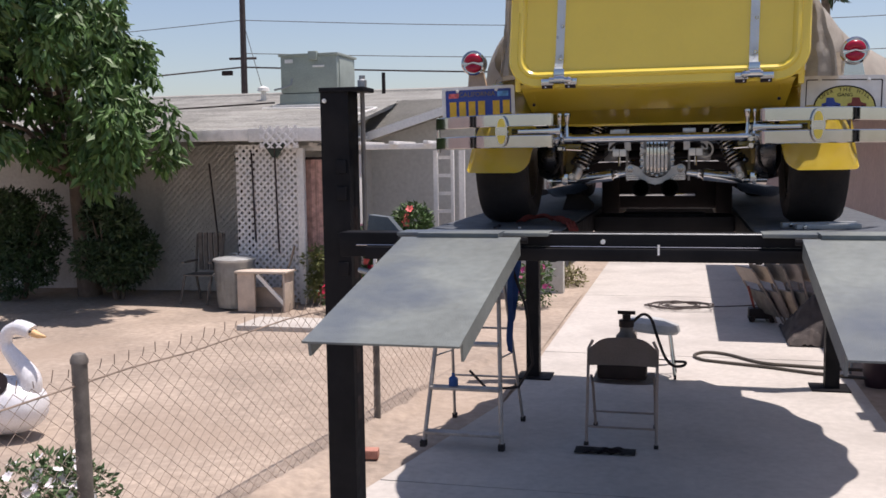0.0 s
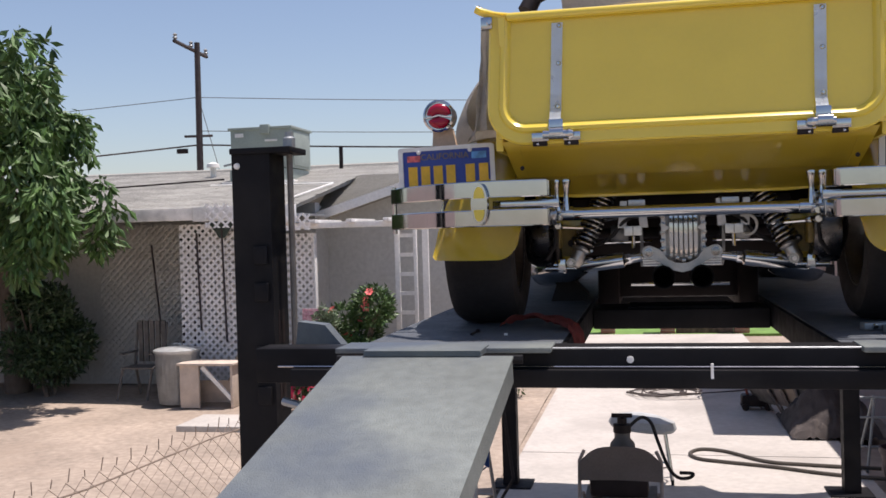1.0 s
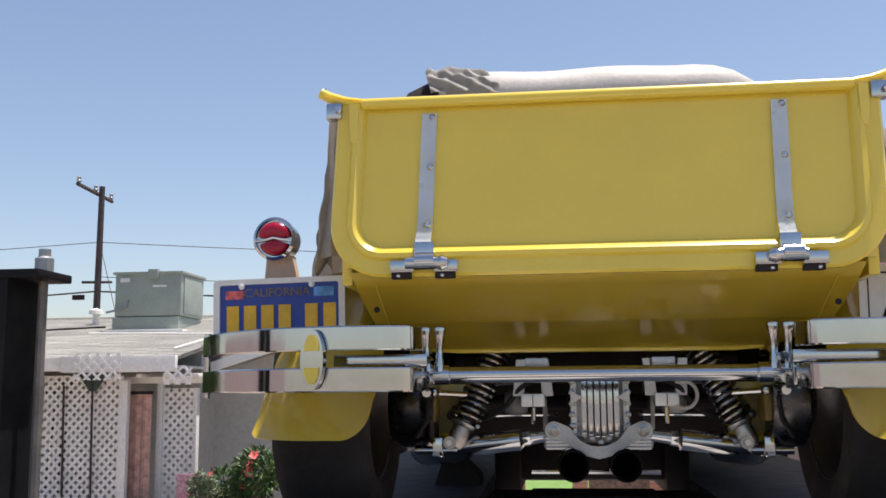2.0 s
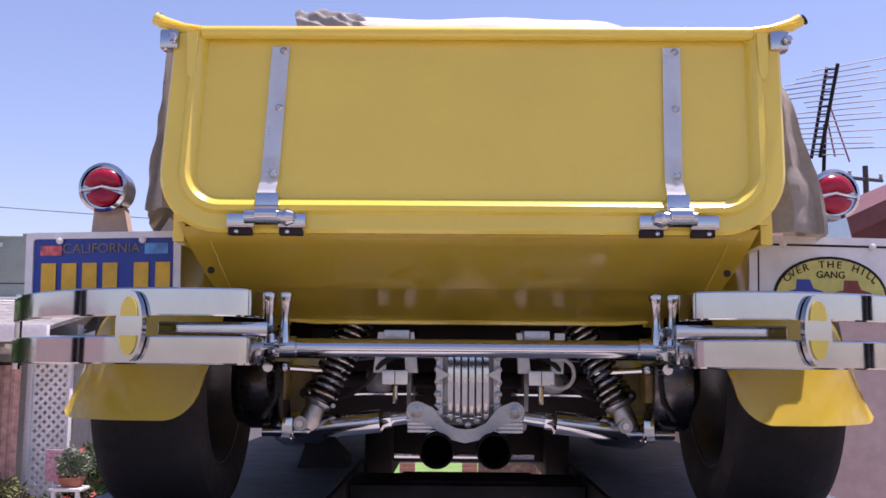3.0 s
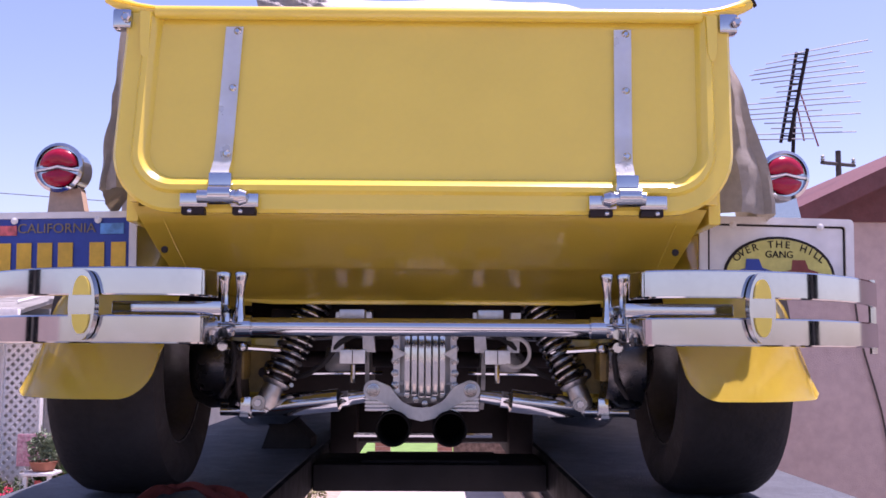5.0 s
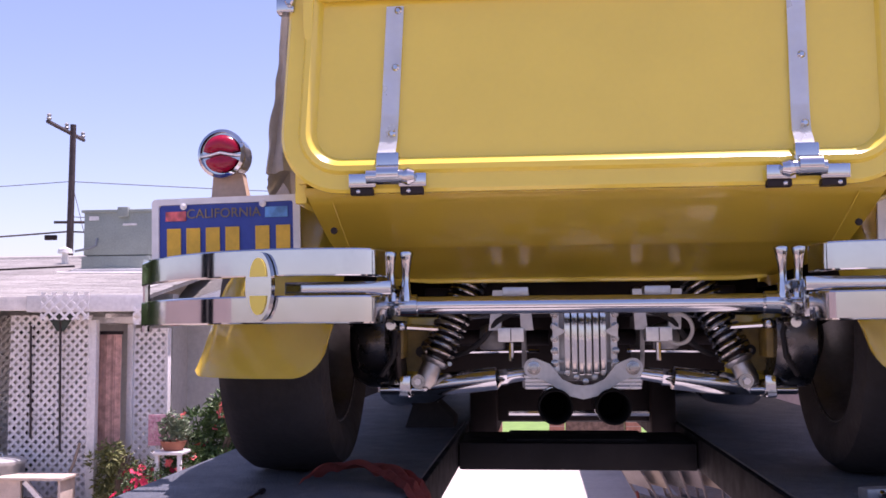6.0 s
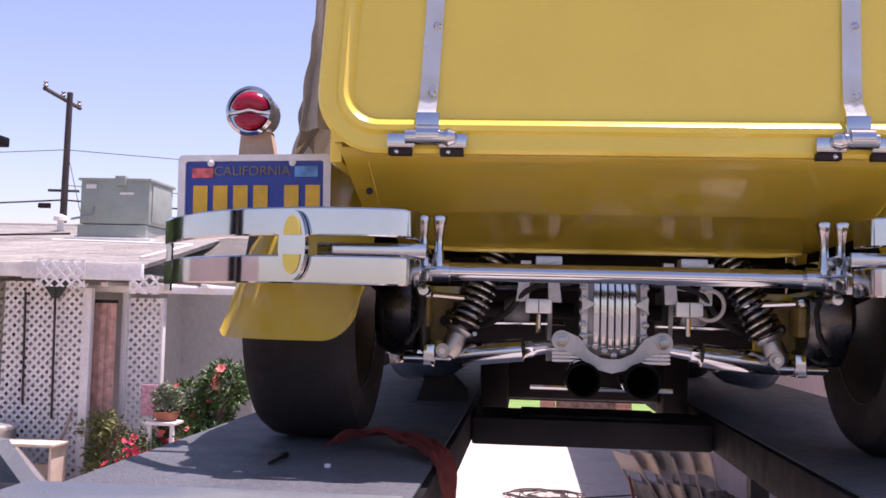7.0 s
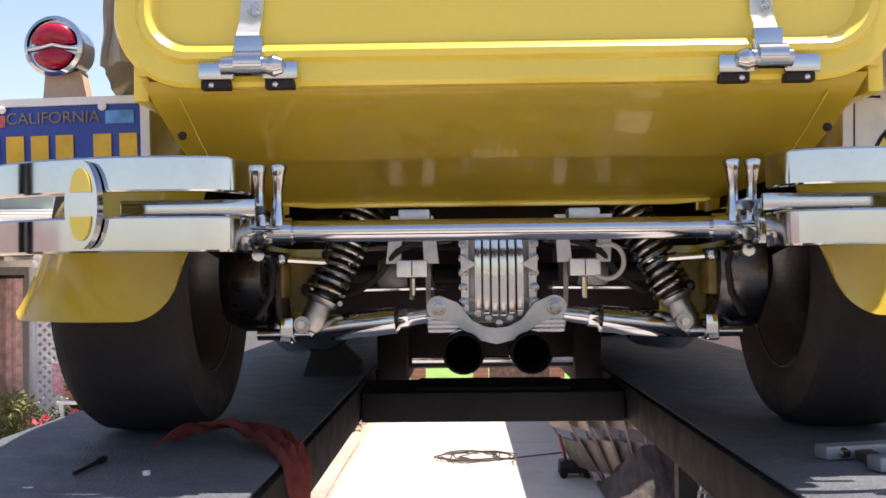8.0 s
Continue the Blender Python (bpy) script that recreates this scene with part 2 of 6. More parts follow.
def leaves(name, blobs, count, size, material, parent, seed=1, label="", droop=0.0, flat=1.0):
    """A crown of separate bent leaves in uneven clumps: blobs of (centre, radius)."""
    rnd = random.Random(seed)
    V, F = [], []
    weights = [r ** 2 for _, r in blobs]
    for _ in range(count):
        c, r = rnd.choices(blobs, weights)[0]
        d = Vector((rnd.gauss(0, 1), rnd.gauss(0, 1), rnd.gauss(0, 1))).normalized()
        p = Vector(c) + Vector((d.x, d.y, d.z * flat)) * r * (0.55 + 0.5 * rnd.random() ** 0.6)
        along = (d * 0.6 + Vector((rnd.gauss(0, 0.6), rnd.gauss(0, 0.6), rnd.gauss(0, 0.5) - droop))).normalized()
        side = along.cross(Vector((rnd.gauss(0, 1), rnd.gauss(0, 1), rnd.gauss(0, 1)))).normalized()
        up = side.cross(along)
        s = size * (0.6 + 0.8 * rnd.random())
        i = len(V)
        V += [p, p + along * s * 0.5 + side * s * 0.2 + up * s * 0.06, p + along * s - up * s * 0.1, p + along * s * 0.5 - side * s * 0.2 + up * s * 0.06]
        F += [(i, i + 1, i + 2), (i, i + 2, i + 3)]
    me = bpy.data.meshes.new(name)
    me.from_pydata(V, [], F)
    me.materials.append(material)
    return tagged(hang(new(name, me), parent), label)


def mirror(p):
    return (-p[0], p[1], p[2])


# ---- ground ----
bm = bmesh.new()
sheet(bm, lambda u, v: (-900 + 1800 * u, -900 + 1800 * v, -0.03), 12, 12)
solo("ground", bm, DIRT, "dry sandy dirt yard with scuffed patches", "ground", kind="structure")
bm = bmesh.new()


def yard(u, v):
    x, y = -16 + 14.6 * u, -6 + 17 * v
    return (x, y, 0.0 + 0.02 * noise.noise((x * 0.7, y * 0.7, 0)) + 0.006 * noise.noise((x * 5, y * 5, 3)) - 0.012)


solo("yard_ground", sheet(bm, yard, 160, 190), DIRT, "raked sandy front yard dirt with small lumps", "ground", kind="structure")

# concrete driveway in slabs with open joints
drive = thing("pavement", (0, 5, 0), "bleached concrete driveway slabs with tooled joints", "driveway", kind="structure")
JOINTS = [-6.0, -2.4, 1.9, 6.2, 10.5, 14.8, 16.4]


def left_edge(y):
    return -1.32 - max(0.0, 4.2 - y) * 0.20 if y > 1.0 else -1.96


for ya, yb in zip(JOINTS, JOINTS[1:]):
    ys = [ya + 0.008 + (yb - ya - 0.016) * k / 6 for k in range(7)]
    ring = [(left_edge(y), y) for y in ys] + [(1.62, y) for y in ys[::-1]]
    bm = bmesh.new()
    top = [bm.verts.new((x, y, 0.03)) for x, y in ring]
    low = [bm.verts.new((x, y, -0.06)) for x, y in ring]
    bm.faces.new(top)
    for k in range(len(ring)):
        j = (k + 1) % len(ring)
        bm.faces.new((top[k], top[j], low[j], low[k]))
    part("slab", bm, CONCRETE, drive)

# dirt shoulder right of the drive, street, far lawn
solo("road", boxed((-60, 30, -0.05), (60, 37, -0.01)), mat("sun bleached asphalt", (0.16, 0.155, 0.15), 0.9, bump=0.5), "pale worn asphalt street beyond the driveway", "road", kind="structure")
solo("lawn", boxed((-1.6, 16.5, -0.05), (8, 29.4, 0.02)), GRASS, "mown green lawn beyond the driveway", "lawn", kind="structure")
solo("kerb", boxed((-60, 29.5, -0.05), (60, 29.9, 0.12), 0.02), CONCRETE, "concrete kerb along the street", "kerb", kind="structure")

# plain wall added out of view behind, to dim reflections and sky light
solo("wall_south", boxed((-16, -9.2, -0.05), (12, -9.0, 1.95)), STUCCO, "unseen plain grey stucco wall added for darker reflections", "wall", kind="structure")

# second added wall, out of view, for brownish reflections in the bumper ends
solo("wall_west", boxed((-16.2, -9.0, -0.05), (-16.0, 7.5, 3.1)), PINKWALL, "unseen plain pinkish stucco wall added for bumper reflections", "wall", kind="structure")

# ---- bungalow on the left ----
house = thing("house", (-7, 12, 0), "grey stucco bungalow with pale shingle roof and white fascia", "house")
W_Y, EAVE_Z, RIDGE_Y, RIDGE_Z = 10.35, 2.52, 13.2, 3.30
part("wall", boxed((-19, W_Y, -0.05), (-4.75, W_Y + 0.2, 2.6)), STUCCO, house, "shaded grey stucco wall")
part("gable_wall", prism(bmesh.new(), [(-4.76, -0.05), (-1.7, -0.05), (-1.7, 2.36), (-3.22, 2.83), (-4.76, 2.36)], 0.2, pose(0, 10.9, 0)), STUCCO, house, "grey stucco gable wall")
part("side_wall", boxed((-4.95, 10.55, -0.05), (-4.75, 11.0, 2.55)), STUCCO, house)
SLOPE = (RIDGE_Z - EAVE_Z) / (RIDGE_Y - 8.9)
bm = bmesh.new()
prof = [(8.92, EAVE_Z), (RIDGE_Y, RIDGE_Z), (RIDGE_Y + 4.3, EAVE_Z), (RIDGE_Y + 4.3, EAVE_Z - 0.05), (RIDGE_Y, RIDGE_Z - 0.08), (8.92, EAVE_Z - 0.05)]
a = [bm.verts.new((-19.4, y, z)) for y, z in prof]
b = [bm.verts.new((-4.55, y, z)) for y, z in prof]
bm.faces.new(a), bm.faces.new(b[::-1])
for k in range(len(prof)):
    bm.faces.new((a[k], b[k], b[(k + 1) % 6], a[(k + 1) % 6]))
roof = part("roof", bm, SHINGLE, house, "pale grey asphalt shingles", smooth=0)
# the same slope goes on behind the wing
bm = bmesh.new()
prof = [(11.74, EAVE_Z + (11.74 - 8.92) * SLOPE), (RIDGE_Y, RIDGE_Z), (RIDGE_Y + 4.3, EAVE_Z), (RIDGE_Y + 4.3, EAVE_Z - 0.05), (RIDGE_Y, RIDGE_Z - 0.08), (11.74, EAVE_Z + (11.74 - 8.92) * SLOPE - 0.06)]
a = [bm.verts.new((-4.55, y, z)) for y, z in prof]
b = [bm.verts.new((-1.4, y, z)) for y, z in prof]
bm.faces.new(a), bm.faces.new(b[::-1])
for k in range(len(prof)):
    bm.faces.new((a[k], b[k], b[(k + 1) % 6], a[(k + 1) % 6]))
part("rear_roof", bm, SHINGLE, house, smooth=0)
# gable wing: roof over the grey gable wall, ridge running away
for s in (-1, 1):
    part("gable_roof", sheet(bmesh.new(), lambda u, v: (-3.22 + s * 1.62 * u, 10.45 + 1.3 * v, (2.915 - 0.485 * u) * (1 - v) + (EAVE_Z + 2.83 * SLOPE + 0.008) * v), 8, 6, 0.05), SHINGLE, house)
for s in (-1, 1):
    part("rake_board", prism(bmesh.new(), [(-3.22, 2.80), (-3.22, 2.925), (-3.22 + s * 1.64, 2.432), (-3.22 + s * 1.64, 2.30)], 0.05, pose(0, 10.39, 0)), WHITE, house, "white rake board")
part("fascia", boxed((-19.4, 8.86, EAVE_Z - 0.15), (-5.9, 8.92, EAVE_Z + 0.015), 0.006), mat("cream fascia paint", (0.80, 0.77, 0.72), 0.6), house, "beige painted fascia board")
part("fascia_end", boxed((-5.9, 8.84, EAVE_Z - 0.17), (-4.5, 8.92, EAVE_Z + 0.02), 0.006), WHITE, house, "white fascia board")
part("soffit", boxed((-19.4, 8.93, EAVE_Z - 0.12), (-4.6, W_Y, EAVE_Z - 0.09)), STUCCO, house)
# overlapping shingle courses on the slope that faces the yard
rnd = random.Random(5)
for k in range(32):
    t0, t1 = k / 32, (k + 1.25) / 32
    bm = bmesh.new()
    x = -15.0 - rnd.random() * 0.3
    end = -1.45 if k > 21 else -4.5
    while x < end - 0.05:
        w = 0.28 + rnd.random() * 0.1
        hi = min(x + w, end)
        lift = 0.001 + rnd.random() * 0.003
        p0, p1 = 8.9 + (RIDGE_Y - 8.9) * t0 - rnd.random() * 0.012, 8.9 + (RIDGE_Y - 8.9) * min(t1, 1)
        z0, z1 = EAVE_Z + (p0 - 8.9) * SLOPE, EAVE_Z + (p1 - 8.9) * SLOPE
        q = [(x + 0.004, p0, z0 + lift + 0.006), (hi - 0.004, p0, z0 + lift + 0.006), (hi - 0.004, p1, z1 + 0.003), (x + 0.004, p1, z1 + 0.003)]
        up = [bm.verts.new(v) for v in q]
        dn = [bm.verts.new((v[0], v[1], v[2] - 0.005)) for v in q]
        bm.faces.new(up)
        for i in range(4):
            bm.faces.new((up[i], up[(i + 1) % 4], dn[(i + 1) % 4], dn[i]))
        x += w
    part("shingle_course", bm, SHINGLE, roof, smooth=0)
part("ridge_cap", tubed([(-19.4, RIDGE_Y, RIDGE_Z - 0.02), (-1.4, RIDGE_Y, RIDGE_Z - 0.02)], 0.07, 8), SHINGLE, house)
# roof edge flashing up to the wing and a conduit
part("flashing", tubed([(-6.6, 10.9, 2.93), (-4.55, 10.6, 2.88), (-4.75, 9.4, 2.64)], 0.014, 6), WHITE, house, "white metal flashing")
part("vent_pipe", tubed([(-7.25, 12.4, 3.10), (-7.25, 12.4, 3.34)], 0.05, 10), WHITE, house)
part("vent_cap", lathe(bmesh.new(), [(0, 0.1), (0.10, 0.06), (0.11, 0), (0, 0)], pose(-7.25, 12.4, 3.32)), WHITE, house)
part("pipe_stub", tubed([(-5.15, 12.9, 3.2), (-5.15, 12.9, 3.62)], 0.035, 8), BLACK, house)
part("conduit", tubed([(-11.5, 10.2, 2.80), (-8.6, 11.0, 2.95), (-6.6, 11.4, 3.05)], 0.014, 6), BLACK, house)
w = part("window", boxed((-13.3, W_Y - 0.03, 1.0), (-11.9, W_Y + 0.01, 2.1), 0.004), WHITE, house)
part("pane", boxed((-13.22, W_Y - 0.045, 1.07), (-11.98, W_Y - 0.032, 2.03)), GLASSDARK, w)

# evaporative cooler on the roof
cooler = thing("rooftop_cooler", (-5.9, 11.9, 2.95), "boxy grey green sheet metal cooler on the roof", "air cooler")
part("cabinet", boxed((-6.50, 11.45, 3.20), (-5.50, 12.35, 3.83), 0.015), COOLER, cooler)
part("base_pan", boxed((-6.52, 11.43, 2.98), (-5.52, 12.33, 3.19), 0.01), COOLER, cooler)
part("top_rim", boxed((-6.53, 11.42, 3.81), (-5.47, 12.38, 3.85), 0.008), COOLER, cooler)
part("side_panel", boxed((-5.50, 11.55, 3.24), (-5.485, 12.25, 3.78), 0.006), COOLER, cooler, "louvred side panel")
part("motor_box", boxed((-5.98, 11.38, 3.74), (-5.83, 11.47, 3.88), 0.008), COOLER, cooler)
part("label_plate", boxed((-6.42, 11.44, 3.70), (-6.28, 11.449, 3.76)), WHITE, cooler)
part("latch", boxed((-5.92, 11.43, 3.62), (-5.72, 11.449, 3.65)), WHITE, cooler)
part("water_pipe", tubed([(-6.60, 11.40, 3.26), (-6.38, 11.40, 3.30), (-6.30, 11.41, 3.34), (-6.30, 11.44, 3.44)], 0.016, 6), GALV, cooler)
part("roof_curb", boxed((-6.6, 11.3, 2.86), (-5.4, 12.4, 3.0), 0.01), WHITE, cooler)

# ---- lattice porch screen ----
SCR_Y = 9.2


def clipped(q, x0, x1, z0, z1):
    """A convex outline cut to an upright box."""
    for axis, lim, sign in ((0, x0, 1), (0, x1, -1), (1, z0, 1), (1, z1, -1)):
        out = []
        for i in range(len(q)):
            a, b = q[i - 1], q[i]
            da, db = (a[axis] - lim) * sign, (b[axis] - lim) * sign
            if (da >= 0) != (db >= 0):
                k = da / (da - db)
                out.append((a[0] + (b[0] - a[0]) * k, a[1] + (b[1] - a[1]) * k))
            if db >= 0:
                out.append(b)
        q = out
    return q


def lattice(x0, x1, z0, z1, y, label, group="lattice panels", pitch=0.075, w=0.034, paint=None):
    """A diagonal lattice panel of crossing slats in two layers, each slat clipped to the frame."""
    ob = thing("lattice_panel", ((x0 + x1) / 2, y, z0), label, "lattice", group)
    for s, dy in ((1, 0.0), (-1, 0.007)):
        step = pitch * math.sqrt(2)
        c = (z0 - s * x1 if s > 0 else z0 + x0) + step * 0.5
        end = (z1 - x0) if s > 0 else (z1 + x1)
        while c < end:
            # z = s * x + c, cut to the box
            xa, xb = (max(x0, z0 - c), min(x1, z1 - c)) if s > 0 else (max(x0, c - z1), min(x1, c - z0))
            c += step
            if xb - xa < 0.02:
                continue
            za, zb = s * xa + c - step, s * xb + c - step
            n = Vector((-s, 0, 1)).normalized() * (w / 2)
            e = Vector((1, 0, s)).normalized() * w
            bm = bmesh.new()
            q = [Vector((xa, 0, za)) - n - e, Vector((xb, 0, zb)) - n + e, Vector((xb, 0, zb)) + n + e, Vector((xa, 0, za)) + n - e]
            q = clipped([(v.x, v.z) for v in q], x0, x1, z0, z1)
            if len(q) < 3:
                bm.free()
                continue
            prism(bm, q, 0.006, pose(0, y + dy, 0))
            part("slat", bm, paint or WHITEOLD, ob, smooth=0)
    return ob


lattice(-6.28, -5.28, 0.02, 2.32, SCR_Y, "weathered white diagonal lattice panel on the porch")
lattice(-5.70, -5.13, 2.26, 2.57, 8.78, "small white lattice offcut above the porch screen", pitch=0.09, w=0.027)
# this panel takes a greyer colour than the other lattices
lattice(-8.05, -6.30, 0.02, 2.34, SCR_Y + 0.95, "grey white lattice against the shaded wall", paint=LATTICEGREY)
lattice(-4.94, -4.50, 0.02, 2.16, SCR_Y + 0.35, "narrow white lattice beside the reed blind")
lattice(-4.62, -4.28, 2.2, 2.42, 8.80, "small white lattice offcut over the beam", pitch=0.09, w=0.027)


def timber(name, lo, hi, label, group=""):
    return solo(name, boxed(lo, hi, 0.008), WHITE, label, "post", group, kind="structure")


timber("porch_post", (-5.30, SCR_Y - 0.06, 0), (-5.20, SCR_Y + 0.03, 2.26), "white painted porch post", "porch posts")
timber("porch_post", (-4.985, SCR_Y + 0.30, 0), (-4.915, SCR_Y + 0.39, 2.26), "slim white painted porch post", "porch posts")
timber("porch_post", (-4.505, SCR_Y + 0.30, 0), (-4.475, SCR_Y + 0.40, 2.16), "leaning white edge strip of the lattice", "porch posts")
timber("porch_beam", (-5.55, SCR_Y + 0.2, 2.22), (-3.05, SCR_Y + 0.28, 2.30), "white pergola beam with joist ends", "porch beams")
for x in (-5.1, -4.75, -4.4, -3.9, -3.4):
    timber("joist_end", (x - 0.05, SCR_Y + 0.05, 2.285), (x + 0.03, SCR_Y + 1.2, 2.335), "cut white pergola joist end", "joist ends")
# reed blind
blind = thing("reed_blind", (-5.05, SCR_Y + 0.3, 0.9), "brown reed blind hanging between the porch posts", "blind")
for k in range(20):
    x = -5.245 + k * 0.0138
    part("reed", tubed([(x, SCR_Y + 0.13, 2.12), (x + 0.004 * math.sin(k), SCR_Y + 0.12, 1.5), (x, SCR_Y + 0.13, 0.72)], 0.0088, 5), BROWNREED, blind)
part("headrail", boxed((-5.25, SCR_Y + 0.11, 2.09), (-4.97, SCR_Y + 0.16, 2.13)), BLACK, blind)
# ladder trellis by the gable wall
trellis = thing("trellis", (-3.25, 9.8, 0), "white ladder trellis standing before the gable wall", "trellis")
for x in (-3.40, -3.16):
    part("upright", boxed((x - 0.025 - (0.02 if x < -3.3 else 0), 9.78, 0), (x + 0.02, 9.83, 2.2), 0.004), WHITE, trellis)
for k in range(8):
    part("rung", boxed((-3.38, 9.79, 0.25 + k * 0.26), (-3.17, 9.815, 0.30 + k * 0.26)), WHITE, trellis)
part("backing_post", boxed((-3.08, 9.86, 0), (-3.0, 9.92, 2.2)), WHITE, trellis)

# ---- chain link fence along the drive ----
FA, FB = Vector((-2.90, -1.6, 0)), Vector((-2.09, 4.55, 0))


def fence_at(k, z):
    return FA.lerp(FB, k) + Vector((0, 0, z))


fence = thing("chain_link_fence", FA.lerp(FB, 0.5), "rusty chain link fence with twisted wire tops", "fence")
FH = 1.06
bm = bmesh.new()
NZ = 58
for i in range(NZ):
    rows = 6
    pts = []
    for j in range(rows * 2 + 1):
        k = (i + (1.0 if j % 2 else 0.0)) / NZ
        pts.append(fence_at(k, 0.03 + FH * j / (rows * 2)) + Vector((0.003 * (1 if j % 2 else -1), 0, 0)))
    tube(bm, pts, 0.0019, 4, caps=False)
    pts2 = [fence_at((i + (1.0 if j % 2 == 0 else 0.0)) / NZ, 0.03 + FH * j / (rows * 2)) for j in range(rows * 2 + 1)]
    tube(bm, pts2, 0.0019, 4, caps=False)
    tip = fence_at((i + 0.1) / NZ, 0.03 + FH)
    tube(bm, [tip, tip + Vector((0.006, 0.012 * math.sin(i * 2.3), 0.03 + 0.03 * abs(math.sin(i * 1.7)))) ], 0.003, 3, caps=False)
mesh_part = part("wire_mesh", bm, WIRE, fence, "diamond wire mesh", smooth=0)
mesh_part["kind"] = "stuff"
part("tension_wire", tubed([fence_at(k / 12, FH - 0.02 + 0.01 * math.sin(k * 2.1)) for k in range(13)], 0.005, 6), WIRE, fence)
for k, h in ((0.273, 1.145), (0.80, 1.05), (0.02, 1.1)):
    p = fence_at(k, 0)
    post = part("fence_post", tubed([p + Vector((0, 0, -0.05)), p + Vector((0, 0, h))], 0.038 if h > 1.1 else 0.027, 14), POSTGREY, fence)
    part("post_cap", lathe(bmesh.new(), [(0.043, 0), (0.043, 0.02), (0.03, 0.045), (0, 0.055)], Matrix.Translation(p + Vector((0, 0, h))), 14), POSTGREY, post)
# low dirt edging under the fence
bm = bmesh.new()
sheet(bm, lambda u, v: (FA.x + (FB.x - FA.x) * u * 1.1 + 0.10 + (v - 0.5) * 0.36 + 0.03 * noise.noise((u * 20, 0, 0)), FA.y + (FB.y - FA.y) * u * 1.25, -0.02 + 0.075 * math.sin(math.pi * v) * (0.7 + 0.5 * noise.noise((u * 30, v * 2, 1)))), 120, 8)
solo("dirt_edging", bm, DIRT, "crumbling low dirt edging under the fence", "edging", kind="structure")


# ---- four post lift ----
LIFT = thing("car_lift", (0.05, 2.4, 0.03), "black four post car lift with raised runways", "car lift")
TOP = 1.80
for x, y in ((-1.255, -0.10), (1.36, -0.10), (-1.24, 5.02), (1.36, 5.02)):
    s = 1 if x < 0 else -1
    bm = bmesh.new()
    # channel section open to the inside
    prism(bm, [(-0.075 * s, -0.06), (0.045 * s, -0.06), (0.045 * s, 0.06), (0.020 * s, 0.06), (0.020 * s, -0.035), (-0.05 * s, -0.035), (-0.05 * s, 0.06), (-0.075 * s, 0.06)], 2.34, pose(x, y, 2.37, -90, 0, 0) @ Matrix.Diagonal((1, -1, 1, 1)) @ pose(0, -2.34, 0))
    post = part("post", bm, LIFTBLACK, LIFT)
    part("foot_plate", boxed((x - 0.16, y - 0.15, 0.03), (x + 0.16, y + 0.15, 0.045), 0.003), LIFTBLACK, post)
    part("top_plate", boxed((x - 0.078 if s > 0 else x - 0.115, y - 0.07, 2.37), (x + 0.115 if s > 0 else x + 0.078, y + 0.07, 2.388), 0.003), LIFTBLACK, post)
    part("lock_ladder", boxed((x - 0.03 * s - 0.015, y - 0.02, 0.2), (x - 0.03 * s + 0.03, y - 0.012, 2.3)), BLACK, post)
    part("lifting_rod", tubed([(x + s * 0.083, y + 0.01, 1.78), (x + s * 0.083, y + 0.01, 2.42)], 0.010, 8), POSTGREY, post, "grey threaded rod")
    part("rod_nut", lathe(bmesh.new(), [(0, 0), (0.02, 0), (0.02, 0.03), (0.013, 0.035), (0.013, 0.05), (0, 0.05)], pose(x + s * 0.083, y + 0.01, 2.388), 8), GALV, post)
    part("post_bolt", lathe(bmesh.new(), [(0, 0.008), (0.008, 0.007), (0.010, 0), (0, 0)], pose(x - s * 0.058, y - 0.06, 2.335, 90), 10), WHITE, post, "pale bolt head")
    for z in (1.62, 1.74, 1.93, 2.04):
        part("latch_plate", boxed((x + s * 0.012 - 0.022, y - 0.072, z), (x + s * 0.012 + 0.022, y - 0.0602, z + 0.055), 0.004), LIFTBLACK, post, "worn black latch plate")
    for k in range(5):
        part("lock_slot", boxed((x + s * 0.0425, y - 0.025, 1.0 + 0.2 * k), (x + s * 0.046, y + 0.025, 1.1 + 0.2 * k)), BLACK, post)
for y in (-0.36, 5.02):
    beam = part("cross_beam", boxed((-1.17, y - 0.045, TOP - (0.076 if y < 0 else 0.295)), (1.28, y + 0.055, TOP - 0.008 + (0.026 if y < 0 else 0)), 0.006), LIFTBLACK, LIFT)
    part("beam_flange", boxed((-1.06, y - 0.075, TOP - 0.081), (1.18, y - 0.047, TOP - 0.035), 0.004), LIFTBLACK, beam)
    if y < 0:
        # sun glint along the top edge, modelled as a thin pale rod
        part("worn_edge", tubed([(-0.84, y - 0.044, TOP + 0.0165), (1.17, y - 0.044, TOP + 0.0165)], 0.0026, 6), GALV, beam, "thin bright rod for the sun glint on the beam edge")
        part("beam_bolt", lathe(bmesh.new(), [(0, 0), (0.009, 0), (0.009, 0.006), (0, 0.008)], pose(-0.165, y - 0.047, TOP - 0.012, 90), 10), WHITE, beam)
        part("cable_clip", boxed((0.028, y - 0.081, TOP - 0.055), (0.035, y - 0.076, TOP - 0.018)), WHITE, beam)
        part("safety_cable", tubed([(-1.10, y - 0.055, TOP - 0.030), (1.2, y - 0.055, TOP - 0.030)], 0.0025, 6), CHROME, beam, "thin bright safety cable")
        part("lock_bar", tubed([(-1.10, y - 0.02, TOP - 0.13), (-0.90, y - 0.1, TOP - 0.16)], 0.012, 8), GALV, beam, "grey lock release bar")
        for x in (-1.1, 1.22):
            part("pulley_guard", prism(bmesh.new(), [(-0.075, -0.035), (0.075, -0.035), (0.015, 0.035), (-0.065, 0.045)], 0.05, pose(x + 0.06, y + 0.12, TOP + 0.03)), RAMPGREY, beam, "bent grey sheet guard")
RUN = {-1: (-0.93, -0.36), 1: (0.38, 0.97)}
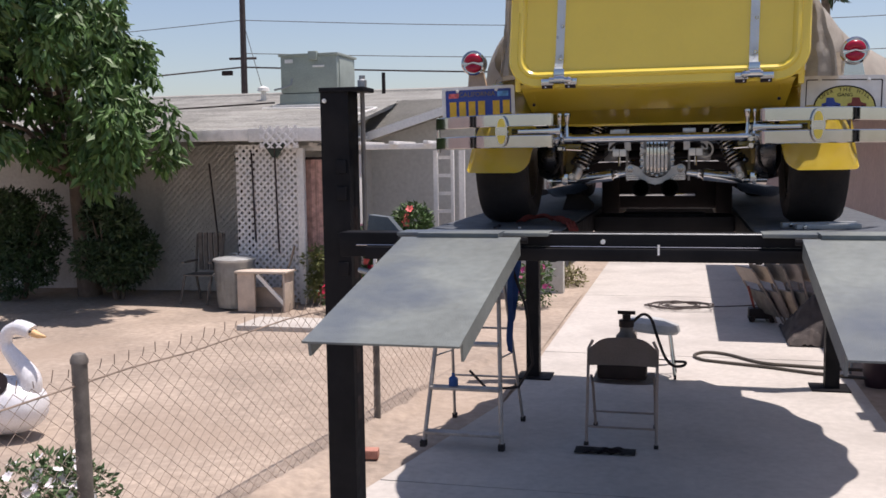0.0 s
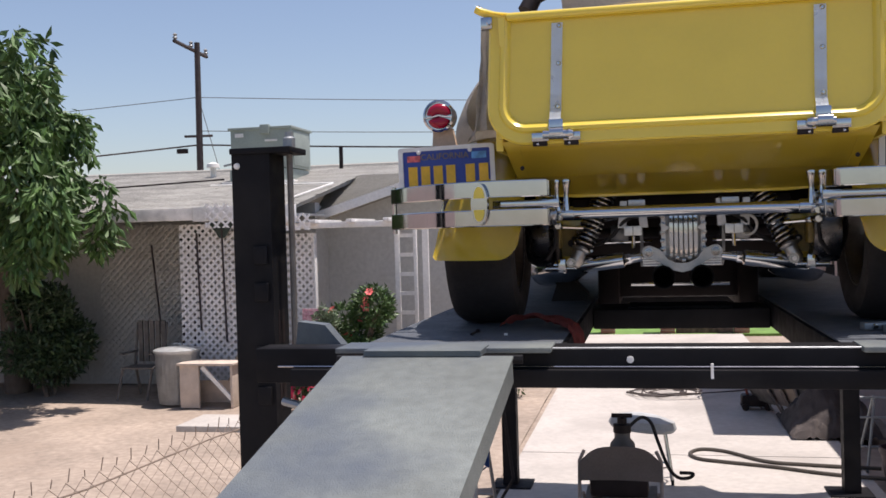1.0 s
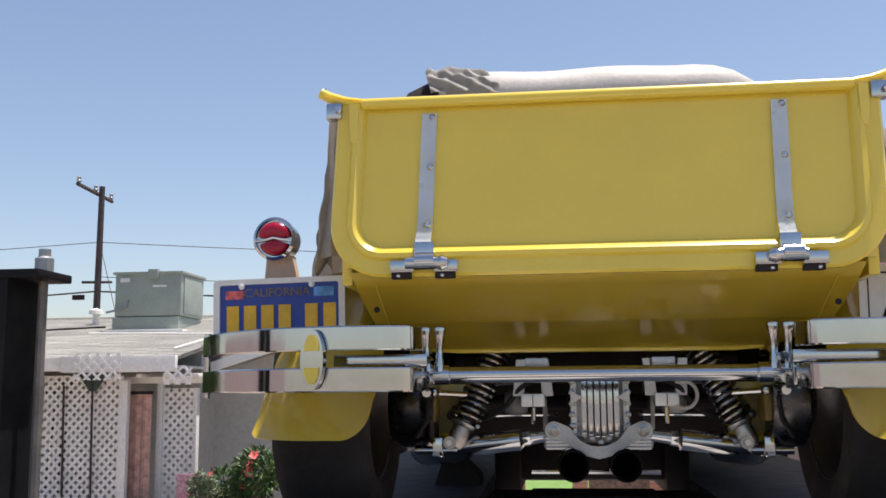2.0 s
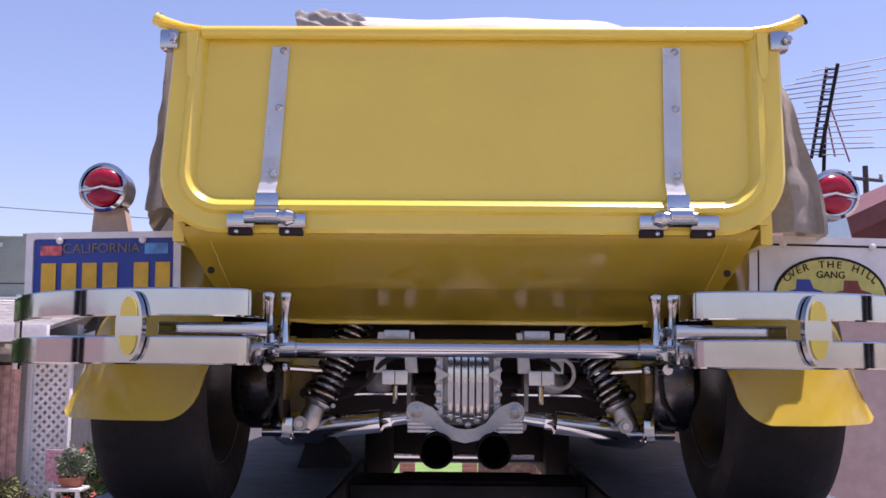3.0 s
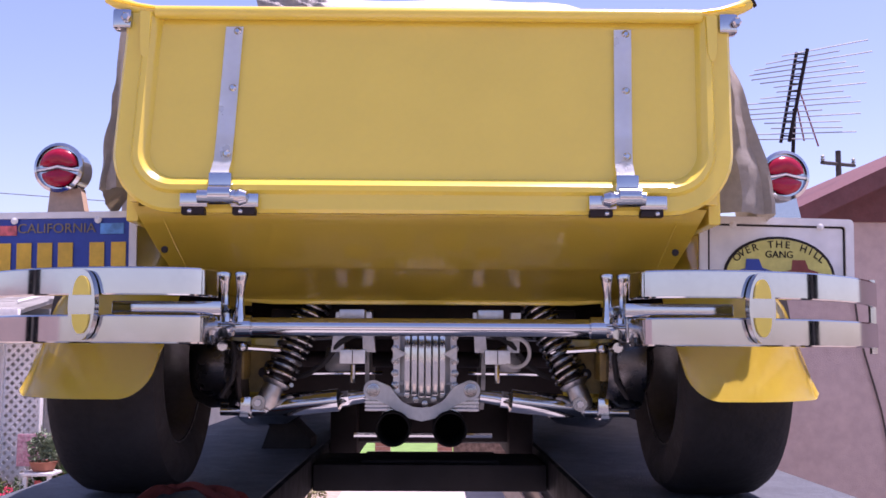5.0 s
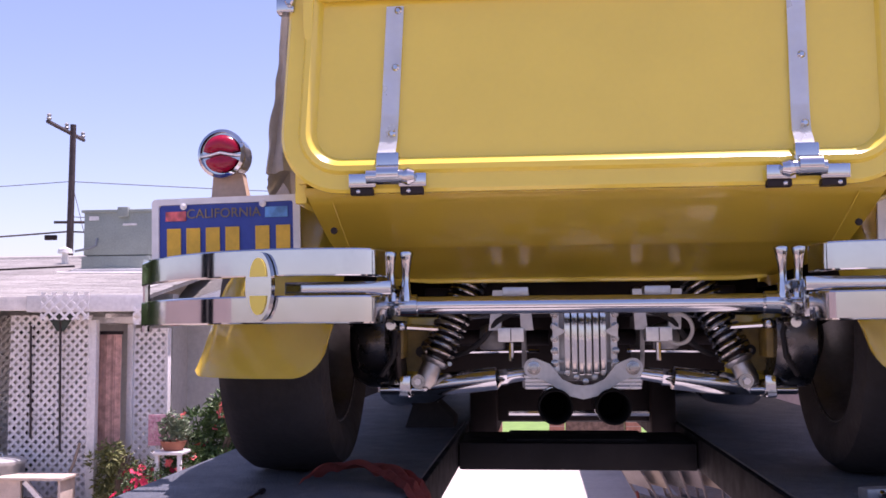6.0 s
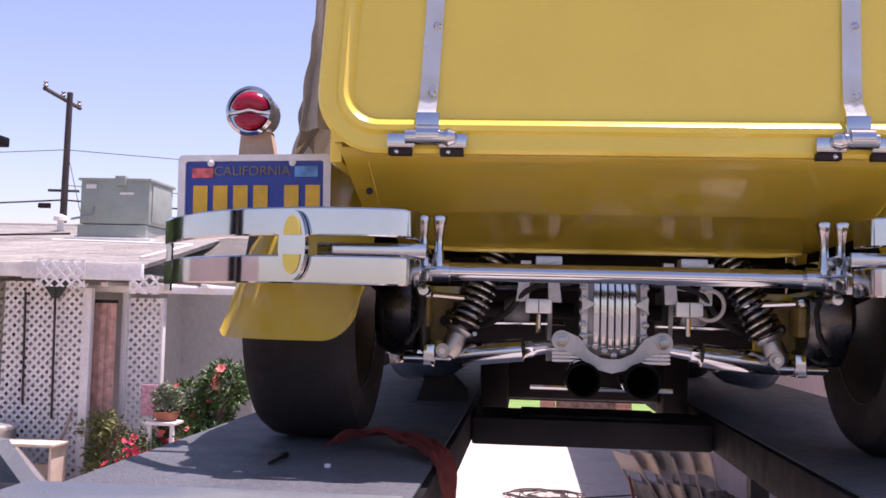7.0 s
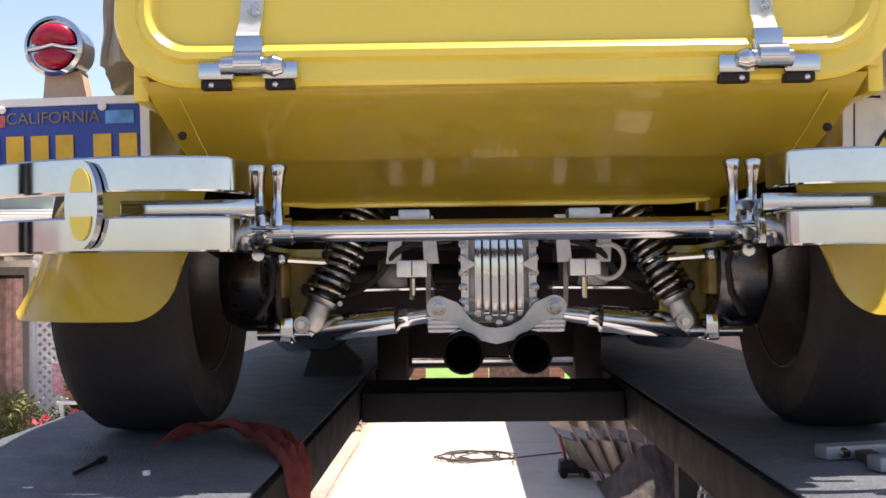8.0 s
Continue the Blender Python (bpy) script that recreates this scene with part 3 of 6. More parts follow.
for s, (xa, xb) in RUN.items():
    bm = boxed((xa, -0.30, TOP - 0.006), (xb, 5.06, TOP), 0.002)
    run = part("runway", bm, DECK, LIFT, "dark textured runway deck")
    for x in (xa, xb):
        part("side_channel", boxed((x - 0.012, -0.30, TOP - 0.10), (x + 0.012, 4.98, TOP - 0.007), 0.003), LIFTBLACK, run)
    part("front_lip", boxed((xa, -0.44, TOP + 0.008), (xb, -0.302, TOP + 0.022), 0.004), RAMPGREY, run)
    part("under_rib", boxed((xa + 0.02, -0.2, TOP - 0.085), (xb - 0.02, 4.9, TOP - 0.05)), LIFTBLACK, run)
# approach ramps hung on the runway ends
for s, (xa, xb) in RUN.items():
    hy, hz, ny, nz = -0.52, TOP + 0.012, -1.50, 1.608
    x0, x1 = (-0.885, -0.445) if s < 0 else (0.50, 0.94)
    bm = bmesh.new()
    d = Vector((0, ny - hy, nz - hz))
    nrm = Vector((0, d.z, -d.y)).normalized()
    nrm = nrm if nrm.z > 0 else -nrm
    a = Vector((0, hy, hz))

    def slab(lo, hi, k0, k1, t0, t1, bm):
        q = []
        for k, t in ((k0, t0), (k1, t0), (k1, t1), (k0, t1)):
            q.append(a + d * k + nrm * t)
        l = [bm.verts.new((lo, v.y, v.z)) for v in q]
        r = [bm.verts.new((hi, v.y, v.z)) for v in q]
        bm.faces.new(l), bm.faces.new(r[::-1])
        for i in range(4):
            bm.faces.new((l[i], r[i], r[(i + 1) % 4], l[(i + 1) % 4]))
        return bm
    ramp = part("ramp", slab(x0, x1, 0, 1, -0.006, 0.0, bm), RAMPGREY, LIFT, "grey painted steel approach ramp", smooth=0)
    part("ramp_tongue", boxed((x0 + 0.06, -0.53, TOP + 0.012), (x1 - 0.08, -0.40, TOP + 0.026)), RAMPGREY, ramp)
    for x in (x0, x1 - 0.008):
        part("ramp_side", slab(x, x + 0.008, 0.02, 0.96, -0.06, -0.006, bmesh.new()), RAMPGREY, ramp, smooth=0)
    part("hinge_rod", tubed([(x0 - 0.02, -0.495, TOP + 0.0), (x1 + 0.02, -0.495, TOP + 0.0)], 0.012, 8), LIFTBLACK, ramp)
# sliding jack bridge between the runways
jack = thing("bridge_jack", (0, 1.4, TOP - 0.1), "black sliding jack bridge between the runways", "jack")
part("jack_beam", boxed((-0.345, 1.22, TOP - 0.103), (0.365, 1.55, TOP - 0.022), 0.008), LIFTBLACK, jack)
part("jack_plate", boxed((-0.20, 1.25, TOP - 0.022), (0.22, 1.5, TOP - 0.012), 0.004), LIFTBLACK, jack)

# ---- yellow roadster pickup ----
CAR = thing("roadster_pickup", (0, 2.0, TOP), "yellow vintage roadster pickup with chrome rear suspension", "pickup truck")
LEAN = 0.12


def gate(x, z, out=0.0):
    """A place on the leaning tailgate: out is towards the camera."""
    return Vector((x + 0.002 + 0.030 * (z - 2.39), (z - 2.43) * LEAN - out, z))


# tailgate: sunk panel, raised rolled rim on three sides, rolled top edge
GW, GB, GT, GR = 0.575, 2.372, 2.761, 0.12
bm = bmesh.new()


def rim_outline(inset, n=10):
    r = max(GR - inset, 0.02)
    pts = [(-(GW - inset), GT)]
    for k in range(n + 1):
        t = radians(180 + 90 * k / n)
        pts.append((-(GW - inset) + r + r * math.cos(t), GB + inset + r + r * math.sin(t)))
    for k in range(n + 1):
        t = radians(270 + 90 * k / n)
        pts.append(((GW - inset) - r + r * math.cos(t), GB + inset + r + r * math.sin(t)))
    pts.append((GW - inset, GT))
    return pts


loops = []
for inset, out in ((0.0, -0.02), (0.0, 0.004), (0.006, 0.010), (0.034, 0.010), (0.040, 0.018), (0.050, 0.020), (0.060, 0.012), (0.066, 0.0)):
    loops.append([bm.verts.new(gate(x, z, out)) for x, z in rim_outline(inset)])
for p, q in zip(loops, loops[1:]):
    for k in range(len(p) - 1):
        bm.faces.new((p[k], p[k + 1], q[k + 1], q[k]))
bm.faces.new(loops[-1])
tailgate = part("tailgate", bm, YELLOW, CAR, "yellow tailgate with a rolled rim", smooth=35)
part("top_roll", tubed([gate(-0.52, GT, 0.012), gate(-0.3, GT, 0.012), gate(0, GT, 0.012), gate(0.3, GT, 0.012), gate(0.52, GT, 0.012)], 0.013, 12), YELLOW, tailgate)
for s in (-1, 1):
    # flared top corner with its chrome bolt
    part("corner_wing", sheet(bmesh.new(), lambda u, v: gate(s * (0.45 + 0.155 * u), GT + 0.004 + 0.020 * u * u - 0.006 * v, 0.022 - (0.02 + 0.04 * u) * v), 10, 4, 0.004), YELLOW, tailgate)
    part("corner_gusset", prism(bmesh.new(), [(-0.010, 0.012), (0.010, 0.012), (0.009, -0.058), (0.006, -0.072), (0.0, -0.078), (-0.005, -0.072), (-0.008, -0.058)], 0.016, Matrix.Translation(gate(s * 0.535, GT - 0.016, 0.028))), YELLOW, tailgate)
    cap = part("corner_cap", boxed((s * 0.576 - 0.011, (GT - 2.43) * LEAN - 0.022, GT - 0.034), (s * 0.576 + 0.025, (GT - 2.43) * LEAN + 0.01, GT + 0.004), 0.006), CHROME, tailgate, "chrome corner bracket")
    part("corner_bolt", lathe(bmesh.new(), [(0, 0.012), (0.006, 0.012), (0.009, 0.009), (0.009, 0.0), (0, 0)], Matrix.Translation(gate(s * 0.577, GT - 0.016, 0.022)) @ pose(0, 0, 0, 90), 6), CHROME, cap, "chrome hex bolt")
    tube_end = part("corner_tube", tubed([gate(s * 0.50, GT + 0.0, 0.004), gate(s * 0.56, GT + 0.010, 0.002), gate(s * 0.60, GT + 0.024, 0.0), gate(s * 0.617, GT + 0.034, 0.0)], 0.0125, 12), YELLOW, tailgate)
    part("tube_mouth", tubed([gate(s * 0.6165, GT + 0.0338, 0.0), gate(s * 0.620, GT + 0.036, 0.001)], 0.0105, 12), BLACK, tube_end, "dark open tube end")
    # stainless strap with three screws, and its hinge
    sx = s * 0.370
    bm = bmesh.new()
    zs = [2.735, 2.52, 2.47, 2.448, 2.415]
    oo = [0.002, 0.002, 0.006, 0.022, 0.024]
    fr = [[bm.verts.new(gate(sx + e * (0.0165 if i < 4 else 0.0185), z, o + 0.004)) for e in (-1, 1)] for i, (z, o) in enumerate(zip(zs, oo))]
    fs = [bm.faces.new((fr[i][0], fr[i][1], fr[i + 1][1], fr[i + 1][0])) for i in range(4)]
    bmesh.ops.solidify(bm, geom=fs, thickness=0.004)
    strap = part("strap", bm, STEEL, tailgate, "brushed stainless strap")
    for z, o in ((2.726, 0.0), (2.612, 0.0), (2.482, 0.006)):
        part("screw", lathe(bmesh.new(), [(0, 0.004), (0.004, 0.004), (0.0075, 0.0), (0, 0)], Matrix.Translation(gate(sx, z, o + 0.0065)) @ pose(0, 0, 0, 90), 10), CHROME, strap)
    hinge = part("hinge_barrel", tubed([gate(sx - 0.034, 2.398, 0.03), gate(sx + 0.034, 2.398, 0.03)], 0.0135, 12), CHROME, tailgate, "chrome hinge barrel")
    part("hinge_clasp", tubed([gate(sx - 0.02, 2.401, 0.03), gate(sx + 0.02, 2.401, 0.03)], 0.0185, 14), CHROME, hinge)
    part("clasp_tab", boxed((sx - 0.021, -0.032, 2.398), (sx + 0.021, -0.016, 2.443), 0.004), CHROME, hinge)
    ball = lathe(bmesh.new(), [(0, -0.017), (0.012, -0.012), (0.017, 0), (0.012, 0.012), (0, 0.017)], Matrix.Translation(gate(sx - s * 0.036, 2.397, 0.03)) @ pose(0, 0, 0, 0, 90), 14)
    part("hinge_knob", ball, CHROME, hinge)
    for e in (-1, 1):
        cx = sx + e * 0.046
        leaf = part("hinge_leaf", boxed((cx - 0.025, -0.034, 2.379), (cx + 0.025, -0.026, 2.404), 0.002), CHROME, hinge)
        part("leaf_foot", boxed((cx - 0.023, -0.030, 2.366), (cx + 0.019, -0.01, 2.379), 0.002), BLACK, leaf)
        part("rivet", lathe(bmesh.new(), [(0, 0.003), (0.003, 0.002), (0.0045, 0), (0, 0)], pose(cx + s * 0.008, -0.030, 2.372, 90), 8), CHROME, leaf)

# rear valance and bed pan under the tailgate, glossy yellow
bm = bmesh.new()


def valance(u, v):
    x = (u * 2 - 1)
    if v < 0.12:
        k = v / 0.12
        return (x * (0.53 - 0.01 * k), 0.006 + 0.004 * k, 2.385 - 0.02 * k)
    k = (v - 0.12) / 0.88
    return (x * (0.52 - 0.012 * k), 0.01 + 0.185 * k, 2.365 - 0.079 * k - 0.004 * math.sin(math.pi * k))


part("rear_valance", sheet(bm, valance, 24, 14, 0.004), YELLOW, CAR, "glossy golden underside of the bed")
part("bed_pan", sheet(bmesh.new(), lambda u, v: ((u * 2 - 1) * (0.506 - 0.09 * v ** 2), 0.189 + 0.258 * v, 2.2875 - 0.0515 * v), 16, 6, 0.004), YELLOW, CAR, "mirror glossy yellow bed pan")
part("pan_lip", tubed([(-0.41, 0.447, 2.238), (-0.34, 0.450, 2.233), (0.34, 0.450, 2.233), (0.41, 0.447, 2.238)], 0.007, 8), YELLOW, CAR)
for x in (-0.475, 0.475):
    part("valance_seam", tubed([(x, 0.012, 2.3605), (x, 0.10, 2.3215), (x, 0.19, 2.2855)], 0.0013, 6), YELLOW, CAR, "raised panel seam")
for s in (-1, 1):
    part("corner_panel", prism(bmesh.new(), [(0.53, 2.37), (0.575, 2.37), (0.56, 2.285), (0.515, 2.285)] if s > 0 else [(-0.53, 2.37), (-0.515, 2.285), (-0.56, 2.285), (-0.575, 2.37)], 0.004, pose(0, 0.03, 0, -20)), YELLOW, CAR, "yellow lower body corner")
    for dx, dz in ((0.47, 2.305),):
        part("pan_bolt", lathe(bmesh.new(), [(0, 0.005), (0.006, 0.004), (0.007, 0), (0, 0)], pose(s * dx, 0.008 if dz > 2.3 else 0.19, dz, 90), 8), BLACK, CAR)
    # bed side and top rail
    part("bed_side", boxed((s * 0.545 - 0.012, 0.03, 2.36), (s * 0.545 + 0.012, 1.25, 2.76), 0.005), YELLOW, CAR)
    part("bed_rail", tubed([(s * 0.55, 0.10, 2.772), (s * 0.55, 1.25, 2.772)], 0.013, 10), YELLOW, CAR)
part("bed_floor", boxed((-0.545, 0.012, 2.395), (0.545, 1.3, 2.415)), YELLOW, CAR)
part("cab", boxed((-0.62, 1.25, 2.24), (0.62, 2.5, 2.92), 0.06), YELLOW, CAR, "yellow roadster cab")
part("hood", boxed((-0.36, 2.5, 2.25), (0.36, 3.5, 2.82), 0.08), YELLOW, CAR)
part("radiator_shell", boxed((-0.30, 3.5, 2.12), (0.30, 3.62, 2.86), 0.05), CHROME, CAR)

# fenders: rolled sheet over the wheels, with a turned lip
AX_Y, AX_Z, TR = 0.50, TOP + 0.305, 0.305
FENDER = [(0.036, 2.031), (0.078, 2.085), (0.118, 2.15), (0.156, 2.21), (0.225, 2.275), (0.31, 2.345), (0.42, 2.405), (0.55, 2.425), (0.70, 2.38), (0.82, 2.28), (0.87, 2.18)]
for s in (-1, 1):
    bm = bmesh.new()

    def fender(u, v, s=s):
        # u across from the inside to the outside, v from the low rear lip forward over the wheel
        i = min(int(v * (len(FENDER) - 1)), len(FENDER) - 2)
        t = v * (len(FENDER) - 1) - i
        a, b, c, d = (Vector(FENDER[min(max(i + e, 0), len(FENDER) - 1)]) for e in (-1, 0, 1, 2))
        y, z = 0.5 * (2 * b + (c - a) * t + (2 * a - 5 * b + 4 * c - d) * t * t + (3 * b - a - 3 * c + d) * t ** 3)
        k = max(0.0, 1 - v / 0.24)
        across = 0.488 + (0.292 + 0.004 * k) * u
        inner, outer = max(0.0, 1 - u / 0.24), max(0.0, (u - 0.92) / 0.08)
        lift = k * (0.085 * (1 - math.sqrt(1 - inner ** 2)) + 0.012 * (1 - math.sqrt(max(0.0, 1 - outer ** 2))))
        crown = 0.025 * (1 - (2 * u - 1) ** 2) * (1 - k)
        return (s * across, y + 0.115 * max(0.0, (u - 0.4) / 0.6) ** 2 + 0.02 * max(0.0, 1 - u / 0.2) ** 2, z + lift + crown - 0.03 * max(0.0, u - 0.9) / 0.1 * (1 - k))
    part("fender", sheet(bm, fender, 36, 56, 0.004), YELLOW, CAR, "yellow rear fender")
    part("running_board", boxed((s * 0.66 - 0.17, 1.05, 2.06), (s * 0.66 + 0.17, 2.6, 2.09), 0.01), BLACK, CAR)
    # front fender and wheel
    part("front_fender", sheet(bmesh.new(), lambda u, v: (s * (0.47 + 0.30 * u), 3.25 + 0.40 * math.cos(radians(190 - 170 * v)), AX_Z + 0.39 * math.sin(radians(190 - 170 * v)) + 0.03 * (1 - (2 * u - 1) ** 2)), 10, 20, 0.004), YELLOW, CAR)


def wheel(x, y, z, r, w, s, rim_r):
    m = pose(x, y, z, 0, 90, 0)
    h = w / 2
    tyre = part("wheel", lathe(bmesh.new(), [(rim_r, -h * 0.8), (rim_r + 0.02, -h * 0.93), (r * 0.80, -h), (r * 0.93, -h * 0.92), (r * 0.985, -h * 0.72), (r, -h * 0.4), (r, h * 0.4), (r * 0.985, h * 0.72), (r * 0.93, h * 0.92), (r * 0.80, h), (rim_r + 0.02, h * 0.93), (rim_r, h * 0.8)], m, 48), RUBBER, CAR, "wide black tyre")
    part("rim", lathe(bmesh.new(), [(rim_r + 0.002, -h * 0.82), (rim_r + 0.012, -h * 0.86), (rim_r - 0.012, -h * 0.7), (rim_r - 0.03, 0.0), (rim_r - 0.012, h * 0.7), (rim_r + 0.012, h * 0.86), (rim_r + 0.002, h * 0.82)], m, 40), ALUMINIUM, tyre, "dull alloy rim")
    part("hub_disc", lathe(bmesh.new(), [(0, h * 0.35 * s), (rim_r - 0.02, h * 0.25 * s), (rim_r - 0.02, h * 0.2 * s), (0, h * 0.2 * s)], m, 32), BLACK, tyre)
    return tyre


for s in (-1, 1):
    wheel(s * 0.652, AX_Y, AX_Z, TR, 0.236, s, 0.19)
    wheel(s * 0.62, 3.25, TOP + 0.29, 0.29, 0.20, s, 0.19)
    # inboard brake drum side of the hub
    part("hub_carrier", lathe(bmesh.new(), [(0, -0.05), (0.10, -0.05), (0.115, -0.02), (0.115, 0.03), (0.05, 0.06), (0, 0.06)], pose(s * 0.462, AX_Y - 0.02, AX_Z, 0, 90), 36), DARKSTEEL, CAR, "dark polished brake drum")

# spreader bar, bumper irons and bumpers
part("spreader_bar", tubed([(-0.365, 0.14, 2.168), (0.365, 0.14, 2.168)], 0.0175, 16), CHROME, CAR, "polished chrome spreader bar")
for s in (-1, 1):
    for e in (0, 1):
        part("bumper_iron", lathe(bmesh.new(), [(0, 0), (0.013, 0), (0.012, 0.014), (0.0082, 0.036), (0.0078, 0.056), (0.0105, 0.078), (0.0140, 0.094), (0.0130, 0.097), (0, 0.097)], pose(s * (0.385 - 0.026 * e), 0.12, 2.176, 0, 2 * (-1 if e else 1) * s), 16), CHROME, CAR, "waisted chrome bumper iron")
    part("iron_boss", tubed([(s * 0.33, 0.13, 2.168), (s * 0.40, 0.13, 2.168)], 0.022, 12), CHROME, CAR)
    for z in (2.13, 2.20, 2.155):
        part("iron_bolt", tubed([(s * 0.375, 0.08, z), (s * 0.375, 0.13, z)], 0.010, 8), CHROME, CAR)
    part("iron_arm", boxed((s * 0.402 - 0.006, 0.10, 2.14), (s * 0.402 + 0.006, 0.5, 2.21), 0.003), CHROME, CAR)
    for zc in (2.243, 2.158):
        bm = bmesh.new()
        path = [(0.388, 0.03), (0.391, 0.0), (0.404, -0.028), (0.435, -0.045), (0.51, -0.052), (0.60, -0.040), (0.70, -0.002), (0.79, 0.065), (0.875, 0.16), (0.945, 0.27)]
        fine = []
        for k in range(len(path) - 1):
            a, b, c, d = (Vector(path[min(max(k + e, 0), len(path) - 1)]) for e in (-1, 0, 1, 2))
            for j in range(6):
                t = j / 6
                fine.append(0.5 * (2 * b + (c - a) * t + (2 * a - 5 * b + 4 * c - d) * t * t + (3 * b - a - 3 * c + d) * t ** 3))
        fine.append(Vector(path[-1]))
        prof = [(-0.003, -0.0258), (-0.0070, -0.0248), (-0.0080, -0.0222), (-0.0080, 0.0222), (-0.0070, 0.0248), (-0.003, 0.0258), (0.004, 0.023), (0.004, -0.023)]
        rings = []
        for k, p in enumerate(fine):
            d = (fine[min(k + 1, len(fine) - 1)] - fine[max(k - 1, 0)]).normalized()
            n = Vector((d.y, -d.x))
            rings.append([bm.verts.new((s * (p.x - n.x * o), p.y - n.y * o, zc + h)) for o, h in prof])
        for ra, rb in zip(rings, rings[1:]):
            for j in range(8):
                bm.faces.new((ra[j], ra[(j + 1) % 8], rb[(j + 1) % 8], rb[j]))
        bm.faces.new(rings[0]), bm.faces.new(rings[-1][::-1])
        part("bumper_bar", bm, CHROME, CAR, "curved flat chrome bumper bar", smooth=15)
    part("bumper_end_bolt", tubed([(s * 0.941, 0.266, 2.12), (s * 0.941, 0.266, 2.275)], 0.008, 8), CHROME, CAR)
    part("bumper_back_bar", boxed((s * 0.47 - 0.10, 0.01, 2.186), (s * 0.47 + 0.10, 0.020, 2.211), 0.003), CHROME, CAR)
    # oval clamp with two yellow insets
    clamp = part("bumper_clamp", prism(bmesh.new(), [(0.0265 * math.cos(radians(a)) * (1.0), 0.062 * math.sin(radians(a))) for a in range(0, 360, 12)], 0.014, pose(s * 0.598, -0.066, 2.2, 0, 0, s * 14)), CHROME, CAR, "oval chrome bumper clamp")
    for e in (-1, 1):
        part("clamp_inset", prism(bmesh.new(), [(0.0165 * math.cos(radians(a)), e * (0.017 + 0.034 * max(0, math.sin(radians(a))))) for a in range(0, 181, 15)], 0.003, pose(s * 0.598, -0.0695, 2.2, 0, 0, s * 14)), YELLOW, clamp, "yellow enamel inset")

# tail lamps
for s in (-1, 1):
    z = 2.508 if s < 0 else 2.502
    m = pose(s * 0.779, 0.30, z, 90, 0, s * 4)
    lampp = part("tail_lamp", lathe(bmesh.new(), [(0, -0.09), (0.03, -0.085), (0.047, -0.05), (0.049, 0.0), (0.054, 0.006), (0.054, 0.014), (0.047, 0.018), (0.046, 0.010), (0, 0.010)], m, 32), CHROME, CAR, "round chrome tail lamp")
    for up in (1, -1):
        out = []
        for a in range(0, 181, 12):
            t = radians(a)
            out.append((0.041 * math.cos(t), 0.004 + 0.037 * math.sin(t)) if up > 0 else (0.036 * math.cos(t), -0.014 - 0.028 * math.sin(t)))
        base = pose(s * 0.779, 0.30 - 0.017, z, 0, 0, s * 4)
        mid = (0, 0.022) if up > 0 else (0, -0.024)
        ring = out + ([(-0.022, 0.001), (0, 0.006), (0.022, 0.001)] if up > 0 else [(-0.020, -0.008), (0, -0.003), (0.020, -0.008)])
        bm = bmesh.new()
        rings = [[bm.verts.new(base @ Vector((mid[0] + (x - mid[0]) * q, -0.012 * (1 - q * q) ** 0.8, mid[1] + (h - mid[1]) * q))) for x, h in ring] for q in (1.0, 0.92, 0.75, 0.5, 0.25)]
        for ra, rb in zip(rings, rings[1:]):
            for n in range(len(ring)):
                bm.faces.new((ra[n], ra[(n + 1) % len(ring)], rb[(n + 1) % len(ring)], rb[n]))
        bm.faces.new(rings[-1]), bm.faces.new(rings[0][::-1])
        part("lens", bm, RED, lampp, "domed red glass lens")
    part("lamp_divider", tubed([m @ Vector(p) for p in ((-0.046, -0.006, 0.014), (-0.02, -0.003, 0.018), (0, 0.0015, 0.019), (0.02, -0.003, 0.018), (0.046, -0.006, 0.014))], 0.003, 6), STEEL, lampp)
    part("lamp_bracket", prism(bmesh.new(), [(-0.035, -0.11), (0.05, -0.11), (0.035, -0.04), (-0.03, -0.045)], 0.03, pose(s * 0.775, 0.31, z)), mat("peach primer", (0.55, 0.40, 0.28), 0.7) if s < 0 else CHROME, lampp, "bracket plate")

# plates
pl = part("number_plate", prism(bmesh.new(), rounded(0.305, 0.153, 0.008), 0.003, pose(-0.742, 0.212, 2.318, 0, -1.2)), BLUE, CAR, "blue plate in a white frame")
bm = bmesh.new()
PM = pose(-0.742, 0.206, 2.318, 0, -1.2)
oa, ob_ = rounded(0.318, 0.166, 0.010), rounded(0.288, 0.140, 0.006)
rings = [[bm.verts.new(PM @ Vector((x, dy, z))) for x, z in o] for o, dy in ((oa, 0.006), (oa, 0.0), (ob_, 0.0), (ob_, 0.006))]
for p, q in zip(rings, rings[1:]):
    for i in range(len(p)):
        bm.faces.new((p[i], p[(i + 1) % len(p)], q[(i + 1) % len(p)], q[i]))
part("plate_frame", bm, WHITE, pl, "white plate frame")
for x in (-0.09, 0.08):
    part("plate_bolt", lathe(bmesh.new(), [(0, 0.004), (0.004, 0.0035), (0.0075, 0.001), (0.0075, 0), (0, 0)], PM @ pose(x, 0.001, 0.066, 90), 14), WHITE, pl, "white frame tab with a bolt")
for k, w in enumerate((0.030, 0.032, 0.030, 0.032)):
    part("plate_bar", boxed((-0.015, -0.0015, -0.034), (0.015, 0, 0.034), 0.0, PM @ pose(-0.112 + k * 0.042, 0.004, -0.014)), GOLD, pl)
for k in range(2):
    part("plate_bar", boxed((-0.015, -0.0015, -0.034), (0.015, 0, 0.034), 0.0, PM @ pose(0.078 + k * 0.044, 0.004, -0.014)), GOLD, pl)
